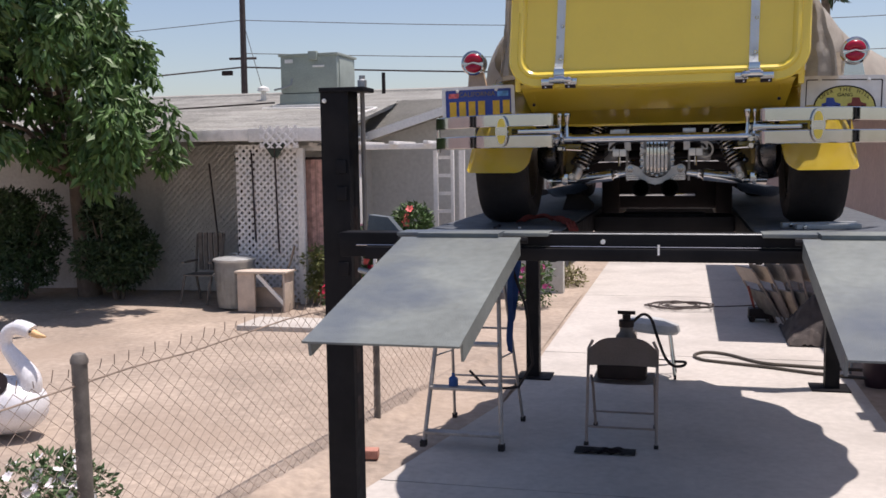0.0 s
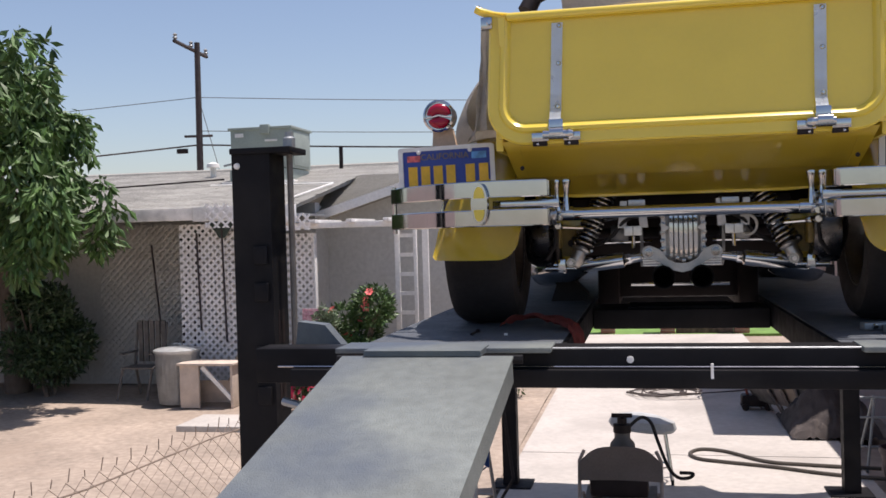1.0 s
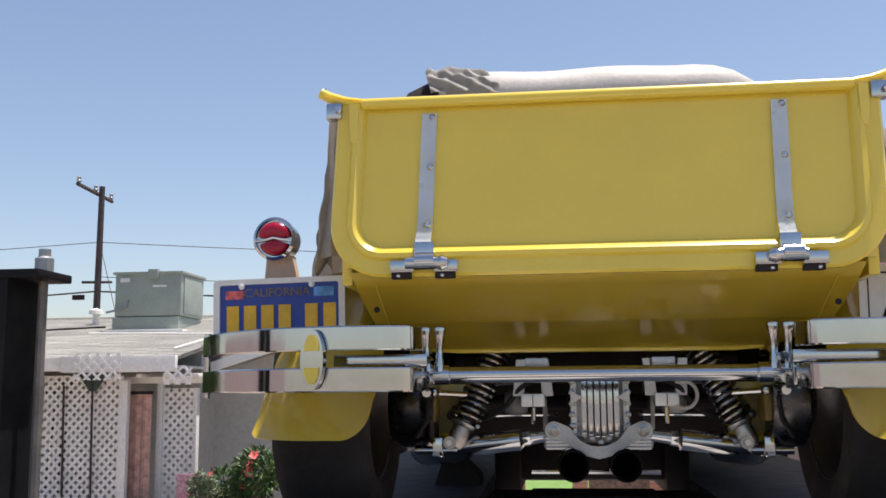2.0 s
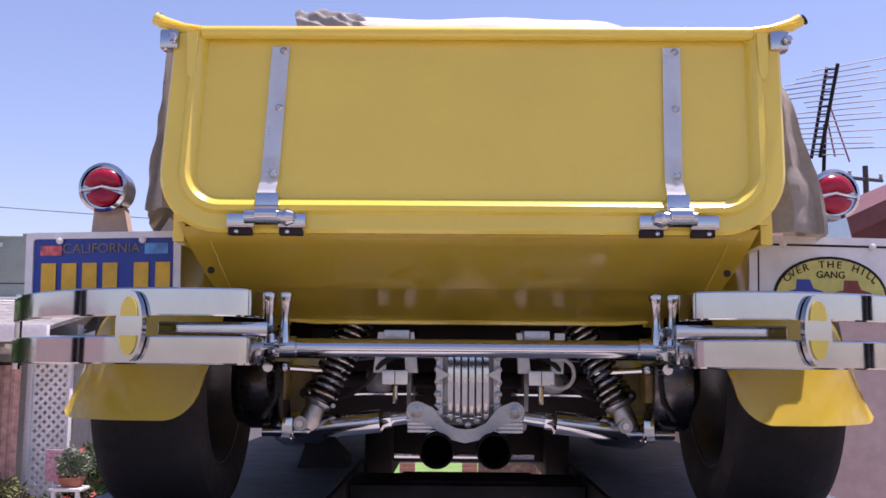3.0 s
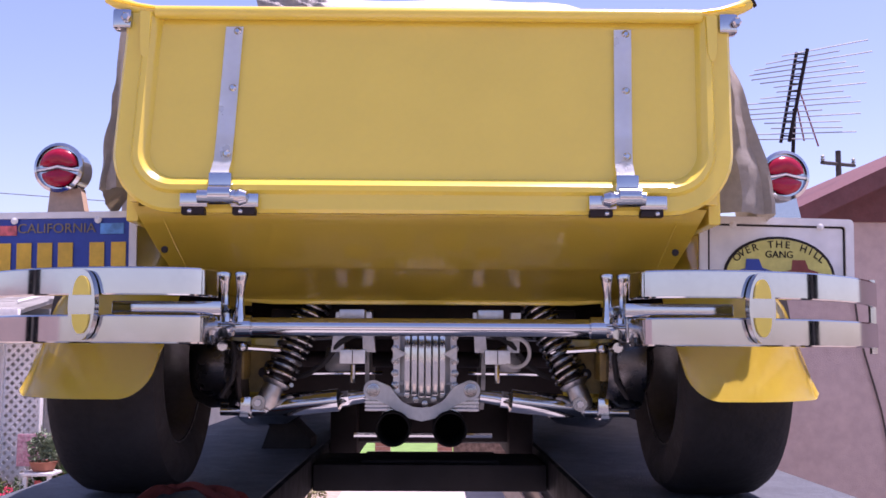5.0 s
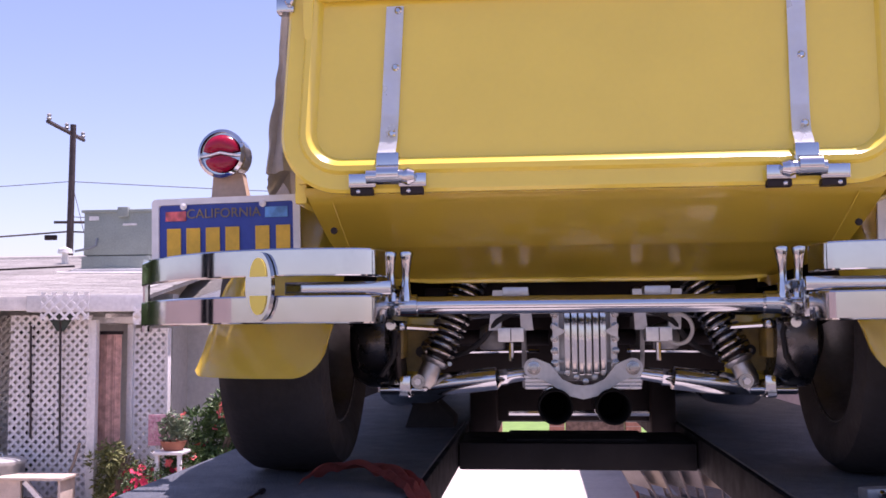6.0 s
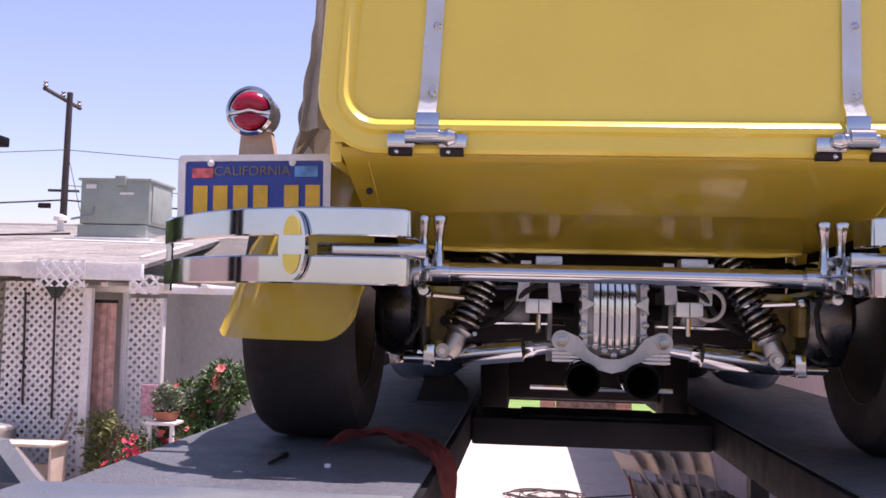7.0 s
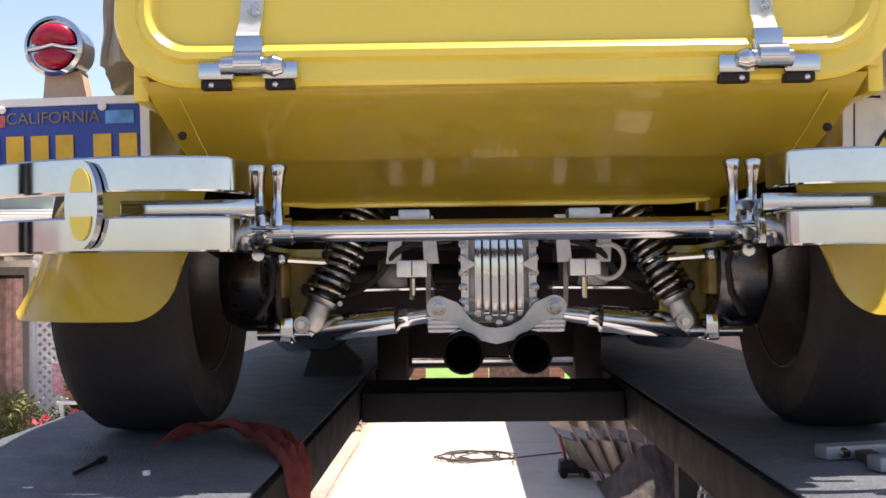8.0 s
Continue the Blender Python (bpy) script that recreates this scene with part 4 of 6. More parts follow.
text_part("CALIFORNIA", 0.028, PM @ pose(-0.005, 0.0035, 0.049, 90), mat("faded gold lettering", (0.22, 0.17, 0.10), 0.5), pl)
part("sticker", boxed((-0.022, -0.002, -0.010), (0.022, 0, 0.010), 0.0, PM @ pose(-0.108, 0.005, 0.046)), mat("red and white sticker", (0.6, 0.12, 0.12), 0.5, var=0.5, scale=60), pl)
part("sticker", boxed((-0.024, -0.002, -0.011), (0.024, 0, 0.011), 0.0, PM @ pose(0.108, 0.005, 0.048)), mat("pale blue sticker", (0.10, 0.30, 0.60), 0.5, var=0.3, scale=60), pl)
PM2 = pose(0.722, 0.206, 2.316, 0, 1.2)
pr = part("club_plate", prism(bmesh.new(), rounded(0.305, 0.153, 0.008), 0.003, PM2 @ pose(0, 0.004, 0)), WHITE, CAR, "white club plate with a dome picture")
bm = bmesh.new()
rings = [[bm.verts.new(PM2 @ Vector((x, dy, z))) for x, z in o] for o, dy in ((rounded(0.318, 0.166, 0.010), 0.006), (rounded(0.318, 0.166, 0.010), -0.001), (rounded(0.284, 0.136, 0.006), -0.001), (rounded(0.284, 0.136, 0.006), 0.006))]
for p, q in zip(rings, rings[1:]):
    for i in range(len(p)):
        bm.faces.new((p[i], p[(i + 1) % len(p)], q[(i + 1) % len(p)], q[i]))
part("plate_frame", bm, WHITE, pr, "white plate frame")
for x in (-0.09, 0.09):
    part("plate_bolt", lathe(bmesh.new(), [(0, 0.004), (0.004, 0.0035), (0.0075, 0.001), (0.0075, 0), (0, 0)], PM2 @ pose(x, 0.0, 0.066, 90), 14), WHITE, pr, "white frame tab with a bolt")
bm = bmesh.new()
rings = [[bm.verts.new(PM2 @ Vector((x, 0.0025, z))) for x, z in o] for o in (rounded(0.283, 0.135, 0.006), rounded(0.275, 0.127, 0.005))]
for i in range(len(rings[0])):
    bm.faces.new((rings[0][i], rings[0][(i + 1) % len(rings[0])], rings[1][(i + 1) % len(rings[0])], rings[1][i]))
part("border_line", bm, BLACK, pr)
dome = [(0.118 * math.cos(radians(a)), -0.066 + 0.110 * math.sin(radians(a)) ** 0.75) for a in range(0, 181, 10)]
part("dome", prism(bmesh.new(), dome, 0.0015, PM2 @ pose(0.005, 0.002, 0)), BLACK, pr, "dark arched border")
part("dome_panel", prism(bmesh.new(), [(x * 0.95, -0.066 + (z + 0.066) * 0.95) for x, z in dome], 0.0015, PM2 @ pose(0.005, 0.0008, 0)), mat("pale yellow panel", (0.62, 0.56, 0.14), 0.5), pr)
for i, ch in enumerate("OVER THE HILL"):
    a = radians(150 - i * 10)
    if ch != " ":
        text_part(ch, 0.021, PM2 @ pose(0.005 + 0.100 * math.cos(a), 0.0, -0.03 + 0.057 * math.sin(a), 90, 0, 0) @ pose(0, 0, 0, 0, 0, 0.6 * (math.degrees(a) - 90)), BLACK, pr)
text_part("GANG", 0.020, PM2 @ pose(0.005, 0.0, 0.006, 90), BLACK, pr)
for x, mtl in ((-0.045, BLUE), (0.05, REDPAINT)):
    part("picture_car", prism(bmesh.new(), [(-0.035, -0.012), (0.035, -0.012), (0.035, 0.006), (0.015, 0.012), (0.008, 0.03), (-0.018, 0.03), (-0.02, 0.010), (-0.035, 0.006)], 0.0012, PM2 @ pose(x, -0.0006, -0.034)), mtl, pr, "small painted car shape")
    for e in (-1, 1):
        part("picture_wheel", lathe(bmesh.new(), [(0, 0), (0.012, 0), (0.012, 0.001), (0, 0.001)], PM2 @ pose(x + e * 0.022, -0.0012, -0.046, 90), 14), BLACK, pr)

GRIME = mat("oily brown grime", (0.045, 0.033, 0.027), 0.6, var=0.4, scale=30)
OLDGOLD = mat("tarnished gold paint", (0.20, 0.135, 0.03), 0.5, var=0.35, scale=25)


def spline_pts(pts, n=6):
    pts = [Vector(p) for p in pts]
    out = []
    for i in range(len(pts) - 1):
        a, b, c, d = pts[max(i - 1, 0)], pts[i], pts[i + 1], pts[min(i + 2, len(pts) - 1)]
        for k in range(n):
            t = k / n
            out.append(0.5 * (2 * b + (c - a) * t + (2 * a - 5 * b + 4 * c - d) * t * t + (3 * b - a - 3 * c + d) * t ** 3))
    return out + [pts[-1]]


# rear suspension, polished
SY = 0.46
sus_from = len(CAR.children)
diff = part("differential", boxed((-0.064, SY - 0.05, 2.005), (0.064, SY + 0.16, 2.19), 0.02), DULLALU, CAR, "polished finned differential")
for k in range(6):
    x = -0.0388 + k * 0.0155
    part("fin", boxed((x - 0.0064, SY - 0.080, 2.018 + 0.010 * abs(k - 2.5) / 2.5), (x + 0.0064, SY - 0.046, 2.18), 0.003), CHROME, diff)
for z in (2.02, 2.045):
    part("cover_rib", boxed((-0.062, SY - 0.058, z), (0.062, SY - 0.046, z + 0.008), 0.002), DULLALU, diff)
for s in (-1, 1):
    part("cover_flange", prism(bmesh.new(), [(0, 2.02), (0.014, 2.03), (0.014, 2.19), (0, 2.19)] if s > 0 else [(0, 2.02), (0, 2.19), (-0.014, 2.19), (-0.014, 2.03)], 0.02, pose(s * 0.056, SY - 0.056, 0)), ALUMINIUM, diff)
    part("cover_lug", prism(bmesh.new(), [(-0.014, -0.016), (0.016, 0.0), (-0.014, 0.016)] if s < 0 else [(0.014, -0.016), (0.014, 0.016), (-0.016, 0.0)], 0.03, pose(s * 0.056, SY - 0.082, 2.115)), ALUMINIUM, diff, "pointed cast lug")
    for z in (2.045, 2.072, 2.099, 2.126, 2.153, 2.18):
        part("cover_bolt", lathe(bmesh.new(), [(0, 0.010), (0.005, 0.009), (0.0055, 0.004), (0.009, 0.003), (0.009, 0), (0, 0)], pose(s * 0.066, SY - 0.055, z, 90), 8), SPRING, diff)
for x in (-0.04, -0.02, 0.0, 0.02, 0.04):
    part("cover_bolt", lathe(bmesh.new(), [(0, 0.010), (0.007, 0.008), (0.008, 0), (0, 0)], pose(x, SY - 0.058, 2.006 + 0.022 * abs(x) / 0.05, 90), 8), SPRING, diff)
# winged alloy mount
out = []
for a in range(60, 300, 15):
    out.append((-0.106 + 0.0215 * math.cos(radians(a)), 2.036 + 0.0215 * math.sin(radians(a))))
out += [(-0.078, 2.006), (-0.03, 1.976), (0.0, 1.969), (0.03, 1.976), (0.078, 2.006)]
for a in range(-105, 121, 15):
    out.append((0.106 + 0.0215 * math.cos(radians(a)), 2.036 + 0.0215 * math.sin(radians(a))))
out += [(0.07, 2.044), (0.045, 2.012), (0.02, 2.0), (0.0, 1.998), (-0.02, 2.0), (-0.045, 2.012), (-0.07, 2.044)]
wing = part("mount_wing", prism(bmesh.new(), out, 0.018, pose(0, SY - 0.09, 0)), mat("satin cast alloy", (0.47, 0.47, 0.46), 0.45, 0.25, var=0.08), CAR, "winged satin alloy mount", smooth=0)
for s in (-1, 1):
    part("mount_bolt", lathe(bmesh.new(), [(0, 0.012), (0.008, 0.011), (0.009, 0.004), (0.015, 0.003), (0.015, 0), (0, 0)], pose(s * 0.106, SY - 0.09, 2.036, 90), 12), SPRING, wing)
    blk = part("finned_block", boxed((s * 0.095 - 0.030, SY - 0.055, 1.988), (s * 0.095 + 0.030, SY + 0.05, 2.02), 0.004), SPRING, CAR)
    for k in range(4):
        part("block_fin", boxed((s * 0.095 - 0.031, SY - 0.064, 1.990 + k * 0.008), (s * 0.095 + 0.031, SY - 0.054, 1.9945 + k * 0.008)), CHROME, blk)
    tip = part("exhaust_tip", lathe(bmesh.new(), [(0.030, -0.25), (0.036, -0.2), (0.0375, 0), (0.036, 0.003), (0.033, 0), (0.031, -0.18), (0, -0.18)], pose(s * 0.061, SY - 0.13, 1.955, 90), 28), mat("sooty pipe", (0.008, 0.0075, 0.0075), 0.9, spec=0.08) if s < 0 else bpy.data.materials["sooty pipe"], CAR, "black tipped exhaust pipe")
    part("tip_band", lathe(bmesh.new(), [(0.0385, -0.10), (0.039, -0.06), (0.0385, -0.05)], pose(s * 0.061, SY - 0.13, 1.955, 90), 28), CHROME, tip)
    # lower control arm
    part("control_arm", tubed([(s * 0.125, SY, 2.02), (s * 0.165, SY, 2.015), (s * 0.19, SY - 0.005, 2.010), (s * 0.195, SY - 0.005, 2.010), (s * 0.30, SY + 0.005, 1.999), (s * 0.385, SY + 0.02, 1.988)], 0.02, 14, taper=[0.014, 0.016, 0.016, 0.026, 0.027, 0.019]), CHROME, CAR, "chrome lower control arm")
    part("arm_nut", tubed([(s * 0.172, SY - 0.002, 2.013), (s * 0.19, SY - 0.002, 2.011)], 0.019, 6), CHROME, CAR)
    part("arm_bracket", boxed((s * 0.402 - 0.013, SY - 0.03, 1.968), (s * 0.402 + 0.013, SY + 0.06, 2.018), 0.005), CHROME, CAR)
    part("arm_pin", tubed([(s * 0.36, SY - 0.01, 1.985), (s * 0.46, SY - 0.01, 1.985)], 0.011, 10), CHROME, CAR)
    part("half_shaft", tubed([(s * 0.07, SY + 0.16, 2.10), (s * 0.46, SY + 0.17, 2.10)], 0.02, 12), BLACK, CAR)
    # coil-over damper
    lo, hi = Vector((s * 0.358, SY - 0.02, 2.003)), Vector((s * 0.247, SY + 0.035, 2.25))
    d = hi - lo
    q = Vector((0, 0, 1)).rotation_difference(d).to_matrix().to_4x4()
    M = Matrix.Translation(lo) @ q
    L = d.length
    dam = part("coil_over", lathe(bmesh.new(), [(0, -0.012), (0.017, -0.010), (0.0235, 0.004), (0.0235, 0.042), (0.030, 0.046), (0.033, 0.053), (0.019, 0.058), (0.017, 0.2), (0, 0.2)], M, 20), ALUMINIUM, CAR, "satin alloy coil-over damper")
    part("coil_spring", tubed([M @ Vector((0.0345 * math.cos(t), 0.0345 * math.sin(t), 0.060 + (L * 0.94 - 0.060) * t / (2 * math.pi * 12))) for t in (2 * math.pi * 12 * k / 264 for k in range(265))], 0.0052, 8), SPRING, dam, "dark polished coil spring")
    part("damper_rod", lathe(bmesh.new(), [(0.024, 0.06), (0.024, L * 0.9), (0.032, L * 0.92), (0.032, L), (0, L)], M, 16), BLACK, dam)
    part("damper_eye", tubed([lo + Vector((-0.012, -0.024, 0.002)), lo + Vector((-0.012, 0.024, 0.002))], 0.016, 16), SPRING, dam)
    part("eye_bolt", tubed([lo + Vector((-0.012, -0.034, 0.002)), lo + Vector((-0.012, -0.022, 0.002))], 0.008, 6), CHROME, dam)
    # brake caliper
    cal = part("brake_caliper", boxed((s * 0.162 - 0.029, SY - 0.05, 2.092), (s * 0.162 + 0.029, SY + 0.0, 2.124), 0.004), mat("bright caliper alloy", (0.75, 0.75, 0.73), 0.35, 0.7), CAR, "bright alloy brake caliper")
    part("caliper_split", boxed((s * 0.162 - 0.001, SY - 0.0515, 2.094), (s * 0.162 + 0.001, SY - 0.0495, 2.122)), BLACK, cal)
    for e in (-1, 1):
        part("caliper_ear", prism(bmesh.new(), [(-0.014, 0), (0.014, 0), (0.018, 0.09), (-0.004, 0.09)] if e * s > 0 else [(-0.014, 0), (0.014, 0), (0.004, 0.09), (-0.018, 0.09)], 0.03, pose(s * 0.162 + e * 0.036, SY - 0.03, 2.118)), ALUMINIUM, cal)
    part("caliper_stem", tubed([(s * 0.162, SY - 0.03, 2.09), (s * 0.162, SY - 0.03, 2.05)], 0.006, 8), CHROME, cal)
    part("brake_disc", lathe(bmesh.new(), [(0, -0.005), (0.12, -0.005), (0.12, 0.005), (0, 0.005)], pose(s * 0.135, SY + 0.16, 2.10, 0, 90), 32), DULLALU, CAR)
    part("brake_line", tubed([(s * 0.10, SY + 0.05, 2.07), (s * 0.27, SY + 0.05, 2.068)], 0.004, 6), CHROME, CAR)
    part("upper_link", tubed([(s * 0.28, SY, 2.12), (s * 0.40, SY - 0.06, 2.128)], 0.007, 8), CHROME, CAR)
    part("link_end", lathe(bmesh.new(), [(0, -0.012), (0.012, -0.008), (0.014, 0), (0.012, 0.008), (0, 0.012)], pose(s * 0.40, SY - 0.06, 2.128), 12), CHROME, CAR)
    part("frame_bracket", boxed((s * 0.385 - 0.055, SY + 0.06, 2.0), (s * 0.385 + 0.055, SY + 0.09, 2.15), 0.004), YELLOW, CAR, "yellow painted frame bracket")
    part("frame_rail", boxed((s * 0.335 - 0.03, SY + 0.1, 2.10), (s * 0.335 + 0.03, 3.55, 2.22), 0.006), BLACK, CAR)
    part("frame_clip", boxed((s * 0.14 - 0.026, 0.19, 2.185), (s * 0.14 + 0.026, 0.24, 2.205), 0.004), ALUMINIUM, CAR)
    part("muffler", tubed([(s * 0.36, 1.15, 1.965), (s * 0.42, 1.2, 1.96), (s * 0.56, 1.5, 1.94), (s * 0.62, 2.2, 1.94), (s * 0.62, 2.3, 1.94)], 0.07, 16, taper=[0.03, 0.06, 0.075, 0.075, 0.03]), CHROME, CAR, "polished oval muffler")
    part("backing_plate", lathe(bmesh.new(), [(0, 0), (0.075, 0), (0.085, 0.008), (0.085, 0.016), (0, 0.016)], pose(s * 0.425, SY + 0.03, 2.075, 0, 90), 26), GRIME, CAR, "grimy brake backing plate")
    part("wheel_caliper", boxed((s * 0.418 - 0.022, SY - 0.045, 2.055), (s * 0.418 + 0.022, SY + 0.03, 2.12), 0.008), OLDGOLD, CAR, "tarnished gold caliper")
    for z in (2.068, 2.105):
        part("caliper_bolt", lathe(bmesh.new(), [(0, 0.010), (0.007, 0.009), (0.008, 0), (0, 0)], pose(s * 0.418, SY - 0.045, z, 90), 8), BLACK, CAR)
    part("bracket_web", prism(bmesh.new(), [(-0.035, -0.05), (0.03, -0.05), (0.04, 0.04), (-0.02, 0.055)] if s > 0 else [(-0.03, -0.05), (0.035, -0.05), (0.02, 0.055), (-0.04, 0.04)], 0.012, pose(s * 0.375, SY + 0.035, 2.075)), OLDGOLD, CAR, "tarnished gold bracket web")
    part("bracket_hole", tubed([(s * 0.372, SY + 0.030, 2.07), (s * 0.372, SY + 0.034, 2.07)], 0.013, 12), BLACK, CAR)
    part("shaft_joint", lathe(bmesh.new(), [(0, -0.03), (0.026, -0.03), (0.034, -0.012), (0.034, 0.012), (0.026, 0.03), (0, 0.03)], pose(s * 0.205, SY + 0.14, 2.10, 0, 90), 18), DULLALU, CAR, "dull universal joint")
    part("brace_rod", tubed([(s * 0.09, SY + 0.02, 2.165), (s * 0.20, SY + 0.07, 2.155), (s * 0.33, SY + 0.09, 2.15)], 0.008, 8), SPRING, CAR)
    part("braided_hose", tubed(spline_pts([(s * 0.13, SY - 0.01, 2.165), (s * 0.19, SY - 0.03, 2.14), (s * 0.235, SY + 0.0, 2.09), (s * 0.30, SY + 0.04, 2.06), (s * 0.37, SY + 0.03, 2.09)]), 0.0065, 8), RUBBER, CAR)
    part("brake_hose", tubed([(s * 0.43, SY - 0.08, 2.15), (s * 0.415, SY - 0.09, 2.11), (s * 0.42, SY - 0.09, 2.06), (s * 0.45, SY - 0.06, 2.02)], 0.006, 8), RUBBER, CAR)
part("clear_hose", tubed([(0.185, SY - 0.05, 2.15)] + [(0.203 + 0.03 * math.cos(t), SY - 0.055 - 0.004 * t, 2.118 + 0.032 * math.sin(t)) for t in (radians(110 - 12 * k) for k in range(26))], 0.0045, 6), CREAM, CAR, "pale bleed hose loop")
part("crossmember", boxed((-0.46, 0.78, 2.00), (0.46, 0.84, 2.34), 0.01), BLACK, CAR, "black chassis crossmember")
part("fuel_tank", boxed((-0.30, 0.62, 2.15), (0.30, 0.77, 2.30), 0.03), BLACK, CAR)
part("floor_pan", boxed((-0.60, 0.86, 2.225), (0.60, 3.5, 2.24)), BLACK, CAR)
part("gearbox", boxed((-0.14, 0.9, 1.97), (0.14, 2.6, 2.2), 0.05), BLACK, CAR)
for xa, xb in ((-0.34, -0.24), (0.29, 0.38)):
    part("undertray", boxed((xa, 1.7, TOP - 0.06), (xb, 2.5, 2.2), 0.02), BLACK, CAR, "black undertray")
part("engine_sump", boxed((-0.30, 1.75, 1.789), (0.34, 2.6, 2.1), 0.03), BLACK, CAR)
part("skid_bar", tubed([(-0.17, SY + 0.2, 1.915), (0.17, SY + 0.2, 1.915)], 0.007, 8), CHROME, CAR)
part("tie_rod", tubed([(-0.45, 3.2, 2.02), (0.45, 3.2, 2.02)], 0.02, 8), BLACK, CAR)
for s in (-1, 1):
    part("wheel_arch_liner", sheet(bmesh.new(), lambda u, v: (s * (0.50 + 0.02 * u), AX_Y + 0.33 * math.cos(radians(170 - 160 * v)) * (0.2 + 0.8 * u), AX_Z + 0.33 * math.sin(radians(170 - 160 * v)) * (0.2 + 0.8 * u)), 6, 16, 0.003), BLACK, CAR)

for ob in CAR.children[sus_from:]:
    for o in (ob, *ob.children):
        if o.data.users == 1:
            o.data.transform(Matrix.Translation((-0.006, 0, 0)))

# canvas cover thrown over the cab and bed sides, rolled white cloth on top
cover = thing("car_cover", (0, 1.8, 2.8), "wrinkled tan canvas cover over the cab", "car cover")


def drape(u, v):
    y = 0.42 + 4.9 * v
    w = 0.64 + 0.10 * min(1, v / 0.10) + 0.30 * math.sin(math.pi * min(1, v * 1.05)) ** 1.7
    top = 2.80 + 0.20 * math.sin(math.pi * min(1, 0.12 + v * 0.9))
    # right side flares wide out of view to cast the drive's rounded shadow
    spread = (0.70 if u > 0.5 else 0.15) * math.exp(-((v - 0.63) / 0.29) ** 4)
    a = (u * 2 - 1)
    k = abs(a)
    fold = 0.018 * math.sin(14 * v * 4 + 5 * a) + 0.03 * noise.noise((a * 3, v * 9, 2))
    if k < 0.45:
        return (a / 0.45 * (w - 0.14), y + 0.02 * noise.noise((a * 6, v * 4, 8)), top - 0.10 * (k / 0.45) ** 3 + 0.3 * fold)
    j = (k - 0.45) / 0.55
    s = 1 if a > 0 else -1
    low = 2.46 + 0.06 * max(0, 1 - v * 8) + 0.05 * noise.noise((v * 7, s, 4)) - 0.05 * v
    x = (w - 0.14) + 0.19 * math.sin(j * math.pi / 2) ** 0.8 + spread * j ** 1.4
    return (s * (x + fold * (0.4 + j)), y + 0.05 * j * noise.noise((j * 3, v * 11, s)), (top - 0.10) * (1 - j) + low * j)


part("canvas", sheet(bmesh.new(), drape, 60, 70, 0.004), TAN, cover)
for s in (-1, 1):
    # side of the cover, hemmed behind the tailgate corner
    def flank(u, v, s=s):
        z = (2.755 if s < 0 else 2.700) - (0.325 if s < 0 else 0.310) * v
        out = 0.602 + (0.004 + 0.022 * v + 0.012 * v ** 5 if s < 0 else 0.094 * v ** 0.72)
        fold = (0.006 if s > 0 else 0.004) * math.sin(9 * v + 7 * u) * v
        k = min(u / 0.3, 1)
        x = 0.562 + (out - 0.562) * math.sin(k * math.pi / 2) + (0.05 if s > 0 else 0.02 + 0.10 * v ** 3) * max(0, u - 0.3) + fold + 0.003 * noise.noise((u * 9, v * 6, s))
        return (s * x, 0.075 + 0.014 * math.sin(k * 13 + 1.5 * v) * v ** 0.6 * (1 if k < 1 else 0.3) + 0.045 * (1 - math.cos(k * math.pi / 2)) + 0.5 * max(0, u - 0.3) + 0.008 * noise.noise((v * 8, u * 5, s + 3)), z)
    part("flank", sheet(bmesh.new(), flank, 30, 26, 0.004), TAN, cover)
roll = [(-0.42 + 0.935 * k / 16, 0.95, 3.028 + 0.004 * math.sin(k * 0.9)) for k in range(17)]
part("cloth_roll", tubed(roll, 0.09, 22, taper=[0.05, 0.085] + [0.094] * 12 + [0.086, 0.066, 0.03]), CREAM, cover, "rolled white cloth")
part("gathered_end", sheet(bmesh.new(), lambda u, v: (-0.475 + 0.215 * u + 0.012 * math.sin(7 * v + 2), 0.93 - (0.075 + 0.03 * math.sin(math.pi * min(1, 0.25 + u * 0.75)) + 0.007 * math.sin(34 * v + 16 * u) + 0.008 * noise.noise((u * 9, v * 9, 5))) * math.cos(math.pi * (v * 0.86 + 0.02)), 3.025 + (0.078 + 0.03 * math.sin(math.pi * min(1, 0.25 + u * 0.75)) + 0.007 * math.sin(34 * v + 16 * u) + 0.010 * noise.noise((u * 9, v * 9, 5))) * math.sin(math.pi * (v * 0.86 + 0.02))), 40, 48, 0.004), CREAM, cover, "gathered white cloth")
part("cover_bow", tubed([(-0.55, 0.86, 2.96), (-0.52, 0.88, 3.02), (-0.46, 0.90, 3.055)], 0.035, 10), BLACK, cover)

# things on the runways
rag = thing("shop_rag", (-0.42, 0.2, TOP), "crumpled red shop rag hanging off the runway", "rag")
RAG = spline_pts([(-0.575, 0.24, TOP + 0.008), (-0.55, 0.285, TOP + 0.018), (-0.50, 0.315, TOP + 0.022), (-0.43, 0.29, TOP + 0.018), (-0.375, 0.21, TOP + 0.014), (-0.340, 0.155, TOP - 0.006), (-0.329, 0.13, TOP - 0.055), (-0.327, 0.12, TOP - 0.115)], 8)


def rag_at(u, v):
    c = RAG[min(int(u * (len(RAG) - 1)), len(RAG) - 1)]
    lie = 1.0 if c.z > TOP + 0.002 else 0.25
    fold = 0.020 * abs(noise.noise((u * 6, v * 3, 0.5))) + 0.012 * abs(math.sin(2.5 * math.pi * v + 5 * u))
    w = (v - 0.5) * (0.078 + 0.03 * noise.noise((u * 5, 3, 1)))
    return (c.x + 0.35 * w + (1 - lie) * 0.4 * fold, c.y + w, c.z + fold * lie)


